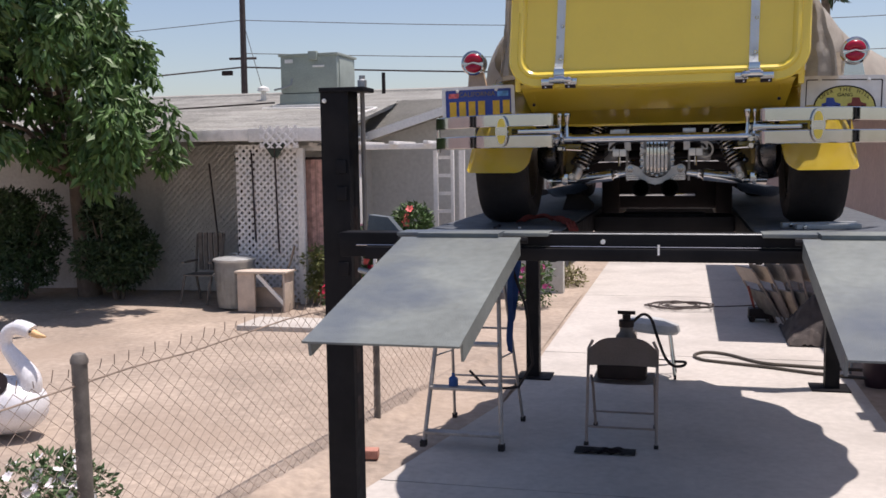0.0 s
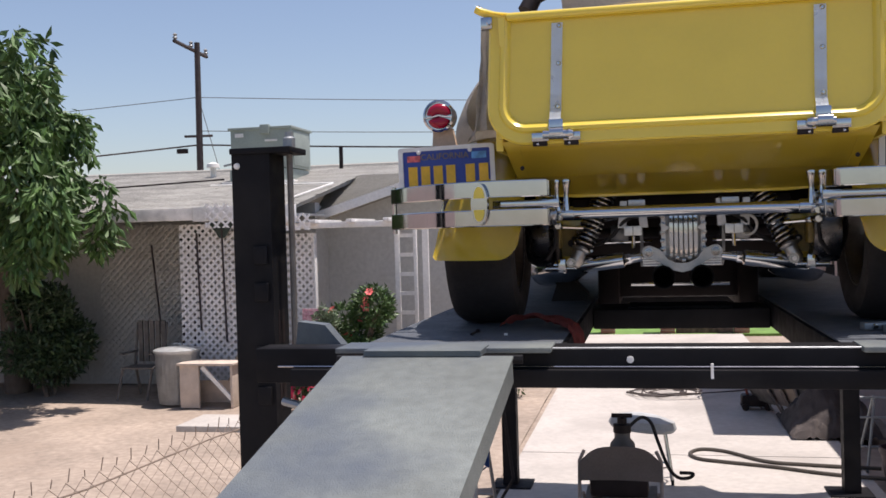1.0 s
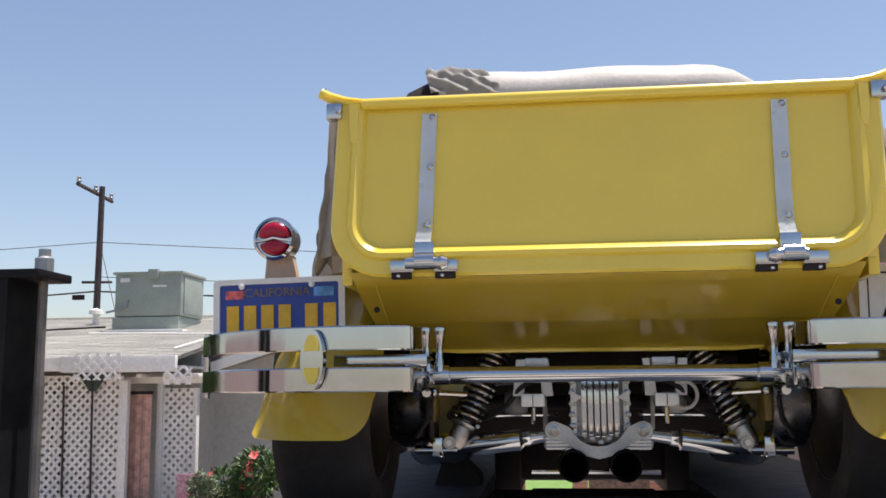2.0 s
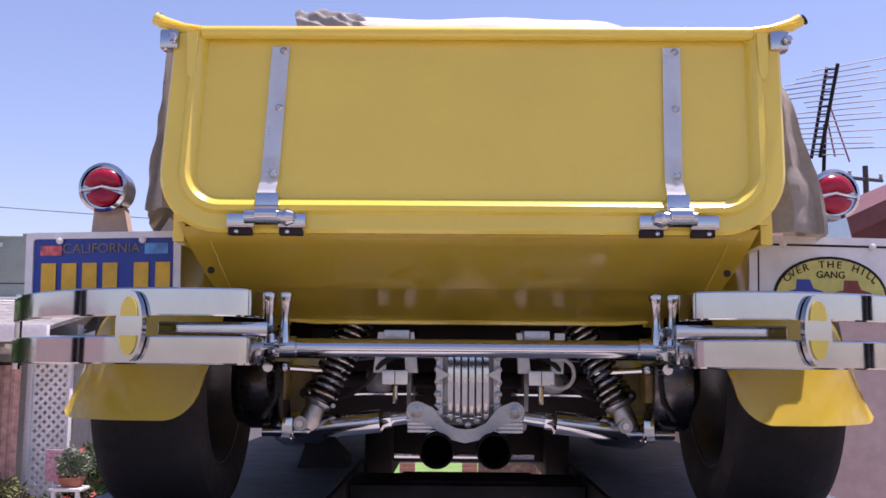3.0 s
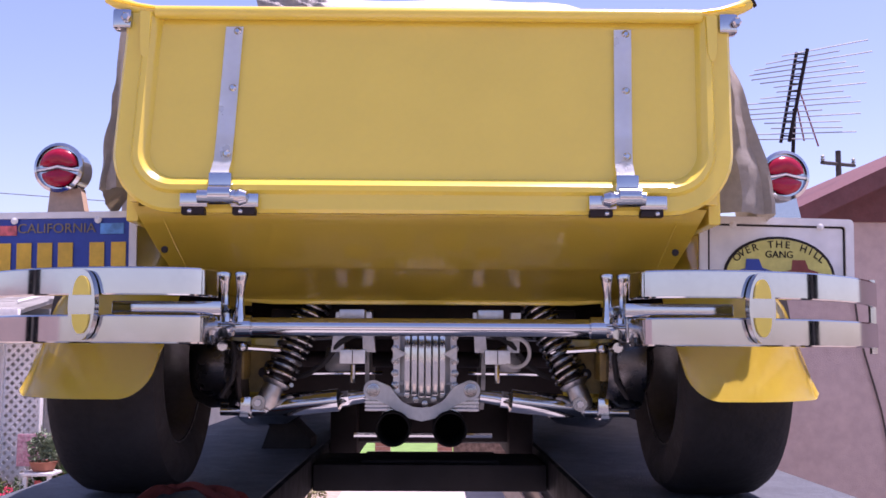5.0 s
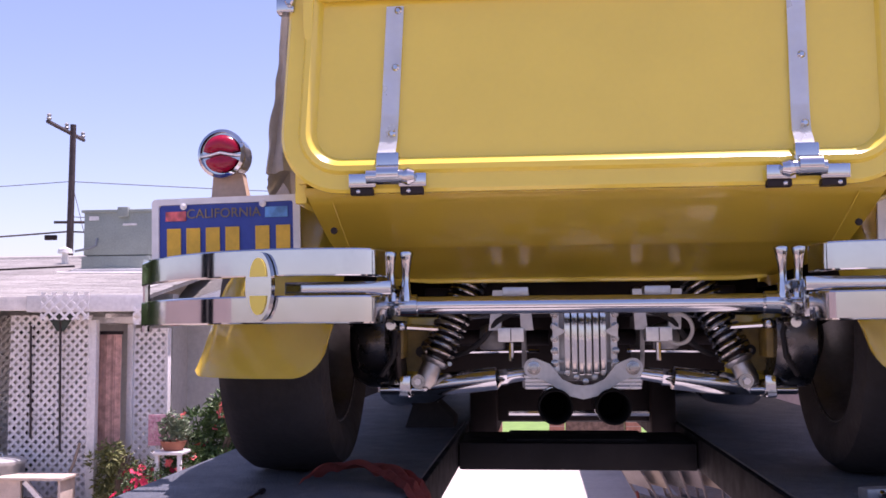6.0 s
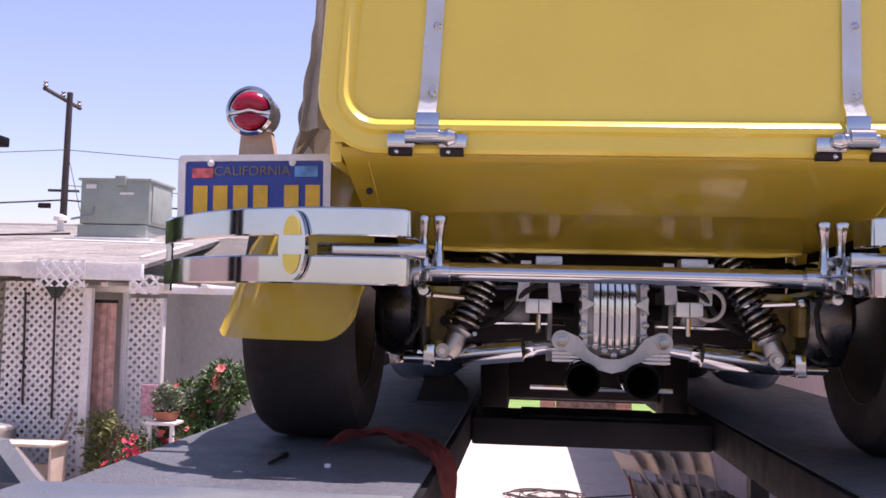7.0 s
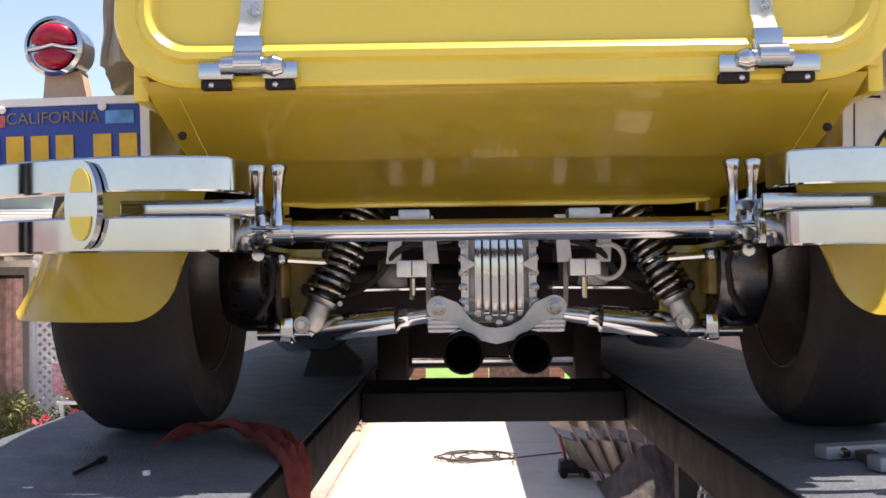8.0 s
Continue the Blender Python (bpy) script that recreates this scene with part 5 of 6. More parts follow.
part("cloth", sheet(bmesh.new(), rag_at, 56, 16, 0.004), REDCLOTH, rag)
tool = thing("small_wrench", (-0.64, 0.03, TOP), "small dark wrench lying on the runway", "wrench")
part("shank", tubed([(-0.652, 0.045, TOP + 0.005), (-0.650, 0.14, TOP + 0.005)], 0.0035, 8), BLACK, tool)
part("jaw", tubed([(-0.650, 0.14, TOP + 0.005), (-0.649, 0.158, TOP + 0.005)], 0.006, 8), BLACK, tool)
nut = thing("loose_nut", (-0.545, 0.05, TOP), "small bright nut lying on the runway", "nut")
part("nut_body", lathe(bmesh.new(), [(0.003, 0), (0.006, 0), (0.006, 0.006), (0.003, 0.006), (0.003, 0)], pose(-0.545, 0.05, TOP + 0.001), 6), WHITE, nut)
chock = thing("wheel_chock", (-0.47, 1.5, TOP), "black rubber wheel chock on the runway", "chock")
part("chock_body", prism(bmesh.new(), [(-0.08, 0), (0.08, 0), (0.08, 0.03), (0.02, 0.09), (-0.05, 0.09)], 0.16, pose(-0.46, 1.45, TOP)), RUBBER, chock)
bracket = thing("steel_bracket", (0.62, 0.12, TOP), "bare steel bracket bars bolted together on the runway", "bracket")
for k, (xa, ya, xb, yb) in enumerate(((0.492, 0.14, 0.78, 0.21), (0.535, 0.045, 0.78, 0.105))):
    d = Vector((xb - xa, yb - ya, 0))
    m = Matrix.Translation((xa, ya, TOP + 0.001)) @ pose(0, 0, 0, 0, 0, math.degrees(math.atan2(d.y, d.x)))
    part("flat_bar", boxed((0, -0.017, 0), (d.length, 0.017, 0.022), 0.005, m), GALV, bracket)
    part("bar_bolt", lathe(bmesh.new(), [(0, 0.010), (0.007, 0.009), (0.009, 0.0), (0, 0)], m @ pose(0.03, -0.017, 0.011, 90), 10), CHROME, bracket)
part("cross_link", boxed((0.545, 0.065, TOP + 0.002), (0.575, 0.145, TOP + 0.016), 0.004), GRIME, bracket)


# ---- under the lift ----
def spline(pts, n=10):
    pts = [Vector(p) for p in pts]
    out = []
    for i in range(len(pts) - 1):
        p0, p1, p2, p3 = pts[max(i - 1, 0)], pts[i], pts[i + 1], pts[min(i + 2, len(pts) - 1)]
        for k in range(n):
            t = k / n
            out.append(0.5 * ((2 * p1) + (p2 - p0) * t + (2 * p0 - 5 * p1 + 4 * p2 - p3) * t * t + (3 * p1 - p0 - 3 * p2 + p3) * t ** 3))
    return out + [pts[-1]]


def stepladder():
    ob = thing("stepladder", (-1.4, 3.05, 0.03), "aluminium stepladder standing under the ramp", "ladder")
    topz = 1.42
    for s in (-1, 1):
        f, t = Vector((-1.41 + s * 0.285, 2.67, 0.03)), Vector((-1.40 + s * 0.19, 3.03, topz))
        rail = part("front_rail", tubed([f, t], 0.016, 8), DULLALU, ob)
        part("rubber_foot", boxed((f.x - 0.022, f.y - 0.03, 0.03), (f.x + 0.022, f.y + 0.03, 0.075), 0.005), RUBBER, rail)
        g = Vector((-1.375 + s * 0.275, 3.46, 0.03))
        leg = part("rear_leg", tubed([g, t + Vector((0, 0.06, 0))], 0.012, 8), DULLALU, ob)
        part("rubber_foot", boxed((g.x - 0.018, g.y - 0.02, 0.03), (g.x + 0.018, g.y + 0.02, 0.07), 0.004), RUBBER, leg)
        part("spreader", tubed([f.lerp(t, 0.45), g.lerp(t, 0.42)], 0.006, 6), GALV, ob)
    for z in (0.12, 0.43, 0.74, 1.05):
        k = (z - 0.03) / (topz - 0.03)
        hw = 0.285 - 0.095 * k
        y = 2.67 + 0.36 * k
        part("step", boxed((-1.405 - hw, y - 0.045, z), (-1.405 + hw, y + 0.045, z + 0.022), 0.004), DULLALU, ob)
    for z in (0.40, 0.80):
        k = (z - 0.03) / (topz - 0.03)
        part("rear_brace", tubed([(-1.65 + 0.08 * k, 3.46 - 0.37 * k, z), (-1.10 - 0.10 * k, 3.46 - 0.37 * k, z)], 0.009, 6), DULLALU, ob)
    part("top_cap", boxed((-1.61, 2.95, topz - 0.01), (-1.19, 3.16, topz + 0.02), 0.008), DULLALU, ob)


stepladder()
rag2 = thing("blue_towel", (-1.12, 3.1, 0.9), "blue cloth towel hanging on the stepladder", "towel")
part("towel_cloth", sheet(bmesh.new(), lambda u, v: (-1.13 + 0.03 * math.sin(9 * u) + 0.05 * u * (1 - v), 2.98 + 0.22 * u + 0.02 * math.sin(12 * v), 1.38 - 0.72 * v * (0.75 + 0.25 * math.sin(3 * u + 1))), 16, 22, 0.006), BLUECLOTH, rag2)
solo("air_hose", tubed([(-1.15, 3.05, 1.40), (-1.02, 3.12, 1.0), (-0.98, 3.2, 0.55), (-1.1, 3.25, 0.35), (-1.35, 3.3, 0.31), (-1.5, 3.35, 0.44)], 0.011, 8), RUBBER, "thin black air hose looped over the stepladder", "hose")
bottle = thing("small_bottle", (-1.42, 2.83, 0.45), "small blue bottle on a ladder step", "bottle")
part("bottle_body", lathe(bmesh.new(), [(0, 0), (0.035, 0), (0.035, 0.05), (0.012, 0.07), (0.012, 0.09), (0, 0.09)], pose(-1.50, 2.80, 0.453, 0, 0, 0), 14), BLUECLOTH, bottle)


def folding_chair():
    ob = thing("folding_chair", (-0.33, 3.2, 0.03), "taupe steel folding chair seen from behind", "chair")
    for s in (-1, 1):
        x = -0.31 + s * 0.245
        part("front_leg", tubed([(x, 2.92, 0.03), (x, 3.03, 0.42), (x, 3.10, 0.70), (x - s * 0.03, 3.11, 0.76)], 0.011, 8), CHAIRTAUPE, ob)
        part("rear_leg", tubed([(x - s * 0.02, 3.45, 0.03), (x - s * 0.02, 3.23, 0.40), (x - s * 0.02, 3.09, 0.50)], 0.011, 8), CHAIRTAUPE, ob)
        for y in (2.92, 3.45):
            part("foot_cap", boxed((x - 0.016 - (s * 0.02 if y > 3.2 else 0), y - 0.016, 0.03), (x + 0.016 - (s * 0.02 if y > 3.2 else 0), y + 0.016, 0.055), 0.004), RUBBER, ob)
    part("backrest", sheet(bmesh.new(), lambda u, v: (-0.31 + (u - 0.5) * 0.50 * (1 - 0.22 * max(0, v - 0.55) ** 2 * 4), 3.05 + 0.05 * v + 0.03 * math.sin(math.pi * u), 0.585 + 0.195 * v - 0.05 * (2 * abs(u - 0.5)) ** 4 * v), 22, 10, 0.006), CHAIRTAUPE, ob)
    part("seat", sheet(bmesh.new(), lambda u, v: (-0.31 + (u - 0.5) * 0.44, 3.07 + 0.40 * v, 0.445 + 0.012 * (2 * u - 1) ** 2), 12, 8, 0.012), CHAIRTAUPE, ob)
    for y, z in ((2.95, 0.16), (3.38, 0.16)):
        part("stretcher", tubed([(-0.55, y, z), (-0.07, y, z)], 0.008, 8), CHAIRTAUPE, ob)


folding_chair()
bag = thing("tool_bag", (-0.33, 3.27, 0.46), "black tool bag on the folding chair seat", "bag")
part("bag_body", boxed((-0.50, 3.13, 0.462), (-0.14, 3.27, 0.60), 0.03), BLACK, bag)
jug = thing("fluid_extractor", (-0.32, 3.35, 0.46), "dark fluid pump bottle with a black T handle", "pump")
part("bottle", lathe(bmesh.new(), [(0, 0), (0.085, 0), (0.09, 0.02), (0.09, 0.22), (0.075, 0.29), (0.05, 0.32), (0.05, 0.36), (0, 0.36)], pose(-0.30, 3.37, 0.462), 24), mat("smoky plastic", (0.11, 0.10, 0.09), 0.35), jug)
part("pump_cap", lathe(bmesh.new(), [(0, 0), (0.056, 0), (0.056, 0.05), (0.03, 0.055), (0.03, 0.09), (0, 0.09)], pose(-0.30, 3.37, 0.82), 16), BLACK, jug)
part("t_handle", tubed([(-0.365, 3.37, 0.925), (-0.235, 3.37, 0.925)], 0.014, 10), BLACK, jug)
part("plunger", tubed([(-0.30, 3.37, 0.89), (-0.30, 3.37, 0.925)], 0.010, 8), BLACK, jug)
part("suction_hose", tubed(spline([(-0.25, 3.37, 0.86), (-0.18, 3.37, 0.915), (-0.12, 3.38, 0.88), (-0.08, 3.39, 0.76), (-0.02, 3.39, 0.60), (0.04, 3.40, 0.53), (0.11, 3.40, 0.53), (0.13, 3.39, 0.56), (0.05, 3.38, 0.565)], 5), 0.011, 8), RUBBER, jug)
stool = thing("shop_stool", (-0.15, 5.25, 0.03), "low chrome stool with a worn grey seat", "stool")
part("seat_pad", lathe(bmesh.new(), [(0, 0.06), (0.10, 0.055), (0.17, 0.035), (0.185, 0.0), (0.17, -0.02), (0, -0.02)], pose(-0.19, 5.2, 0.50, 0, 6) @ Matrix.Diagonal((1.5, 1.1, 1.5, 1)), 24), GREYPLASTIC, stool, "worn grey vinyl seat")
for sx in (-1, 1):
    for sy in (-1, 1):
        leg = part("leg", tubed([(-0.17 + sx * 0.15, 5.25 + sy * 0.1, 0.49), (-0.17 + sx * 0.21, 5.25 + sy * 0.14, 0.06)], 0.015, 8), CHROME, stool)
        part("castor", lathe(bmesh.new(), [(0, -0.012), (0.024, -0.012), (0.024, 0.012), (0, 0.012)], pose(-0.17 + sx * 0.21, 5.25 + sy * 0.14, 0.056, 0, 90), 12), RUBBER, leg)
part("foot_ring", tubed([(-0.17 + 0.20 * math.cos(radians(20 * k)), 5.25 + 0.14 * math.sin(radians(20 * k)), 0.16) for k in range(19)], 0.008, 6), CHROME, stool)


solo("garden_hose", tubed(spline([(1.9, 5.35, 0.05), (1.3, 5.55, 0.046), (0.9, 5.75, 0.046), (0.5, 5.9, 0.046), (0.29, 6.0, 0.046), (0.22, 6.2, 0.046), (0.33, 6.38, 0.046), (0.55, 6.3, 0.046), (0.85, 5.95, 0.046), (1.2, 5.85, 0.046), (1.75, 5.75, 0.05)]), 0.016, 8), HOSE, "olive rubber hose looped across the driveway", "hose")
rnd = random.Random(11)
pts = []
for k in range(90):
    t = k * 0.42 + 0.5 * math.sin(k * 0.13)
    r = 0.22 + 0.13 * math.sin(k * 0.37) + rnd.random() * 0.10
    pts.append((0.10 + r * 1.15 * math.cos(t) + 0.06 * math.sin(k * 0.21), 9.45 + r * 1.0 * math.sin(t), 0.04 + 0.0007 * k))
pts += [(0.9, 9.7, 0.04), (1.3, 9.9, 0.04)]
solo("extension_cord", tubed(spline(pts, 4), 0.008, 6), CORD, "dark extension cord in a loose coil on the concrete", "cord")
solo("brick", boxed((-0.10, -0.05, 0), (0.10, 0.05, 0.06), 0.004, pose(-2.06, 2.42, 0.0, 0, 0, 10)), BRICK, "single red brick beside the driveway", "brick")
shoe = thing("dark_rag", (-0.45, 2.75, 0.03), "dark crumpled rag on the shaded concrete", "rag")
part("rag_cloth", sheet(bmesh.new(), lambda u, v: (-0.62 + 0.42 * u, 2.70 + 0.16 * v, 0.038 + 0.035 * abs(noise.noise((u * 5, v * 4, 6))) * math.sin(math.pi * u)), 20, 10, 0.004), BLACK, shoe)

# ---- clutter along the right edge of the drive ----
rnd = random.Random(8)
for k in range(5):
    a = 58 + 5 * k
    m = pose(1.20 + 0.10 * k, 8.35 - 0.14 * k, 0.03, 0, -(90 - a), 24)
    fc = thing("folded_chair", m.translation, "folded grey metal chair leaning in a stack", "chair", "folded chairs beside the drive")
    for s in (-1, 1):
        part("side_tube", tubed([m @ Vector((0, s * 0.22, 0.0)), m @ Vector((0, s * 0.22, 0.80))], 0.012, 8), CHAIRTAUPE, fc)
    part("back_panel", boxed((-0.01, -0.21, 0.62), (0.01, 0.21, 0.84), 0.006, m), [CHAIRTAUPE, WOOD, POSTGREY][k % 3], fc)
    part("seat_panel", boxed((-0.014, -0.2, 0.14), (0.014, 0.2, 0.50), 0.008, m), [POSTGREY, CHAIRTAUPE, WOOD][k % 3], fc)
tarp = thing("crumpled_tarp", (1.5, 7.6, 0.03), "crumpled dusty dark brown tarpaulin heaped beside the drive", "tarpaulin")
part("tarp_cloth", sheet(bmesh.new(), lambda u, v: (1.20 + 0.85 * u, 6.9 + 1.2 * v, 0.04 + 0.52 * math.sin(math.pi * u) ** 0.7 * math.sin(math.pi * v) ** 0.7 * (0.75 + 0.5 * noise.noise((u * 4, v * 4, 1))) + 0.06 * abs(noise.noise((u * 13, v * 13, 2)))), 50, 50), mat("dusty brown tarpaulin", (0.055, 0.045, 0.042), 0.85, var=0.35, scale=5, bump=0.5, bscale=40), tarp)
motor = thing("floor_jack", (1.05, 8.55, 0.03), "dark trolley jack on the shaded concrete", "jack")
part("jack_body", boxed((0.88, 8.42, 0.07), (1.20, 8.62, 0.20), 0.03), BLACK, motor)
part("jack_handle", tubed([(0.95, 8.5, 0.2), (0.86, 8.2, 0.5)], 0.015, 8), REDPAINT, motor)
for sx in (0.92, 1.16):
    for y in (8.42, 8.62):
        part("jack_wheel", lathe(bmesh.new(), [(0, -0.015), (0.04, -0.015), (0.04, 0.015), (0, 0.015)], pose(sx, y, 0.07, 90), 14), BLACK, motor)
frame_ = thing("metal_stand", (1.85, 5.9, 0.0), "thin dark metal stand beside the drive", "stand")
for sx in (-1, 1):
    part("stand_leg", tubed([(1.85 + sx * 0.2, 5.8, 0.0), (1.85 + sx * 0.1, 5.95, 0.62)], 0.012, 8), GALV, frame_)
    part("stand_leg", tubed([(1.85 + sx * 0.2, 6.2, 0.0), (1.85 + sx * 0.1, 6.0, 0.62)], 0.012, 8), GALV, frame_)
for z in (0.2, 0.45, 0.62):
    part("stand_bar", tubed([(1.62, 5.9, z), (2.08, 5.9, z)], 0.010, 8), GALV, frame_)

bucket = thing("planter_tub", (1.84, 5.45, -0.03), "dark plum plastic planter tub beside the drive", "planter")
part("tub", lathe(bmesh.new(), [(0, 0), (0.115, 0), (0.12, 0.02), (0.155, 0.27), (0.168, 0.275), (0.170, 0.325), (0.155, 0.327), (0.148, 0.28), (0.11, 0.05), (0, 0.05)], pose(1.84, 5.45, -0.03), 28), mat("dark plum plastic", (0.045, 0.022, 0.032), 0.5), bucket)
part("soil", lathe(bmesh.new(), [(0, 0.265), (0.08, 0.27), (0.145, 0.255), (0.145, 0.24), (0, 0.24)], pose(1.84, 5.45, -0.03), 20), BARK, bucket)

# ---- garage on the right ----
garage = thing("garage", (4.4, 8, 0), "pinkish stucco garage with dark red roof edge", "garage")
part("front_wall", prism(bmesh.new(), [(2.1, -0.05), (7.4, -0.05), (7.4, 2.93), (2.1, 2.93)], 0.2, pose(0, 4.25, 0)), PINKWALL, garage)
part("gable_siding", prism(bmesh.new(), [(2.1, 2.93), (7.4, 2.93), (4.75, 4.06)], 0.16, pose(0, 4.22, 0)), ROOFRED, garage, "dark red gable siding")
part("side_wall", boxed((2.3, 4.46, -0.05), (2.5, 15, 2.95)), PINKWALL, garage)
bm = bmesh.new()
for s in (-1, 1):
    q = [(4.75 + s * 2.58, 2.87), (4.75, 4.08), (4.75, 4.17), (4.75 + s * 2.58, 2.96)]
    f0, f1 = [bm.verts.new((x, 3.95, z)) for x, z in q], [bm.verts.new((x, 15.2, z)) for x, z in q]
    bm.faces.new(f0), bm.faces.new(f1[::-1])
    for k in range(4):
        bm.faces.new((f0[k], f1[k], f1[(k + 1) % 4], f0[(k + 1) % 4]))
    part("barge_board", prism(bmesh.new(), [(4.75, 4.07), (4.75, 4.18), (4.75 + s * 2.60, 2.96), (4.75 + s * 2.60, 2.85)], 0.04, pose(0, 3.90, 0)), ROOFRED, garage, "dark red barge board")
part("roof", bm, ROOFRED, garage, smooth=0)
# unseen roof, added to cast the shade on the drive's right side
part("patio_roof", boxed((1.06, 7.3, 2.5), (2.3, 15, 2.58)), ROOFRED, garage, "unseen flat roof added to shade the drive")
part("wall_cable", tubed(spline([(2.62, 4.235, 2.6), (2.66, 4.235, 2.2), (2.78, 4.235, 1.7), (2.83, 4.235, 1.2), (2.84, 4.235, 0.8)]), 0.006, 6), CORD, garage, "thin cable on the wall")
# roof antenna
ant = thing("tv_antenna", (3.35, 7.0, 3.5), "spiky old television antenna on a thin mast", "antenna")
part("mast", tubed([(3.28, 7.0, 3.4), (3.34, 7.0, 4.35)], 0.018, 8), BLACK, ant)
boom0, boom1 = Vector((3.245, 6.9, 4.02)), Vector((3.40, 6.8, 4.86))
part("boom", tubed([boom0, boom1], 0.017, 6), BLACK, ant)
part("boom", tubed([boom0 + Vector((-0.06, 0.05, 0.0)), boom1 + Vector((-0.08, 0.05, -0.02))], 0.015, 6), BLACK, ant)
rnd = random.Random(2)
for k in range(17):
    h = (k + 0.5) / 17
    c = boom0.lerp(boom1, h)
    e = Vector((1, -0.25, -0.06 + 0.18 * h + 0.03 * rnd.random()))
    right, left = 0.20 + 0.36 * abs(math.sin(k * 1.9)), 0.14 + 0.32 * abs(math.sin(k * 2.7 + 1))
    part("element", tubed([c - e * left, c + e * right], 0.0058, 5), GALV, ant)
for k in range(12):
    c = boom0.lerp(boom1, (k + 0.8) / 12.5)
    part("insulator", boxed(tuple(c - Vector((0.075, 0.0, 0.006))), tuple(c + Vector((0.02, 0.02, 0.006))), 0.004), BLACK, ant)
part("standoff", tubed([(3.42, 7.0, 4.05), (3.36, 7.0, 4.4)], 0.008, 5), REDPAINT, ant)
part("standoff", tubed([(3.55, 7.0, 4.0), (3.40, 7.0, 4.5)], 0.008, 5), REDPAINT, ant)

# ---- utility poles and wires ----


def utility_pole(base, top, arm_a, arm_b, label):
    ob = thing("utility_pole", base, label, "utility pole", "utility poles")
    part("pole", tubed([base, (base[0] + 0.05, base[1], top)], 0.16, 12, taper=[0.14, 0.10]), POLEWOOD, ob)
    part("crossarm", tubed([arm_a, arm_b], 0.07, 6), POLEWOOD, ob)
    for k in (0.03, 0.5, 0.97):
        p = Vector(arm_a).lerp(Vector(arm_b), k)
        part("insulator", lathe(bmesh.new(), [(0.05, 0), (0.09, 0.06), (0.05, 0.12), (0.08, 0.18), (0, 0.24)], Matrix.Translation(p + Vector((0, 0, 0.06))), 10), GALV, ob)
    part("spacer_arm", tubed([(base[0] - 0.45, base[1] - 0.2, top - 3.35), (base[0] + 0.45, base[1] + 0.2, top - 3.32)], 0.045, 6), POLEWOOD, ob)
    part("splice_box", boxed((base[0] - 0.75, base[1] - 0.25, top - 3.95), (base[0] - 0.35, base[1] - 0.12, top - 3.78), 0.02), BLACK, ob)
    part("guy_wire", tubed([(base[0], base[1], top - 1.8), (base[0] + 0.9, base[1] - 0.3, top - 4.6)], 0.012, 5), CORD, ob)
    return ob


utility_pole((-15.75, 29.5, 0), 9.15, (-15.82, 28.0, 8.95), (-16.05, 31.0, 8.92), "tall brown wooden utility pole with a crossarm")
utility_pole((15.1, 34, 0), 9.6, (14.2, 33.2, 9.0), (16.1, 34.8, 9.2), "distant wooden utility pole")


def cable(a, b, sag, r):
    a, b = Vector(a), Vector(b)
    return tubed([a.lerp(b, k / 16) - Vector((0, 0, sag * math.sin(math.pi * k / 16))) for k in range(17)], r, 5)


for a, b, sag, r in (((-15.75, 29.5, 7.2), (15.4, 34, 7.1), 0.5, 0.013), ((-15.75, 29.5, 6.0), (15.4, 34, 5.9), 0.4, 0.013), ((-15.75, 29.5, 5.5), (15.4, 34, 5.3), 0.4, 0.03), ((-15.75, 29.5, 7.2), (-44, 24, 6.7), 0.6, 0.013), ((-15.75, 29.5, 5.5), (-44, 24, 5.0), 0.6, 0.03)):
    solo("overhead_wire", cable(a, b, sag, r), CORD, "thin dark overhead wire between the poles", "wire", "overhead wires")

# ---- across the street ----
far = thing("far_house", (2, 42, 0), "low pale house across the street", "house")
part("far_wall", boxed((-8, 40, 0), (10, 48, 2.7)), PINKWALL, far)
part("far_roof", prism(bmesh.new(), [(-8.6, 2.7), (10.6, 2.7), (9, 4.2), (-7, 4.2)], 8.4, pose(0, 39.6, 0)), SHINGLE, far)
for x in (-0.92, 0.24, 1.64):
    pier = thing("brick_pier", (x, 16.75, 0), "red brick pier at the end of the driveway", "pier", "brick piers")
    part("pier_body", boxed((x - 0.14, 16.6, 0.0), (x + 0.14, 16.9, 1.3), 0.01), BRICK, pier)
    part("pier_cap", boxed((x - 0.17, 16.57, 1.3), (x + 0.17, 16.93, 1.37), 0.01), CONCRETE, pier)
    for k in range(16):
        part("mortar_line", boxed((x - 0.141, 16.598, 0.078 * (k + 1)), (x + 0.141, 16.902, 0.078 * (k + 1) + 0.008)), CONCRETE, pier)
low = thing("garden_wall", (0.95, 16.75, 0), "low mottled brick wall between the piers", "wall")
part("wall_body", boxed((0.40, 16.67, 0.0), (1.48, 16.83, 0.7), 0.01), mat("mottled old brick", (0.20, 0.13, 0.11), 0.9, var=0.5, scale=14, bump=0.6), low)


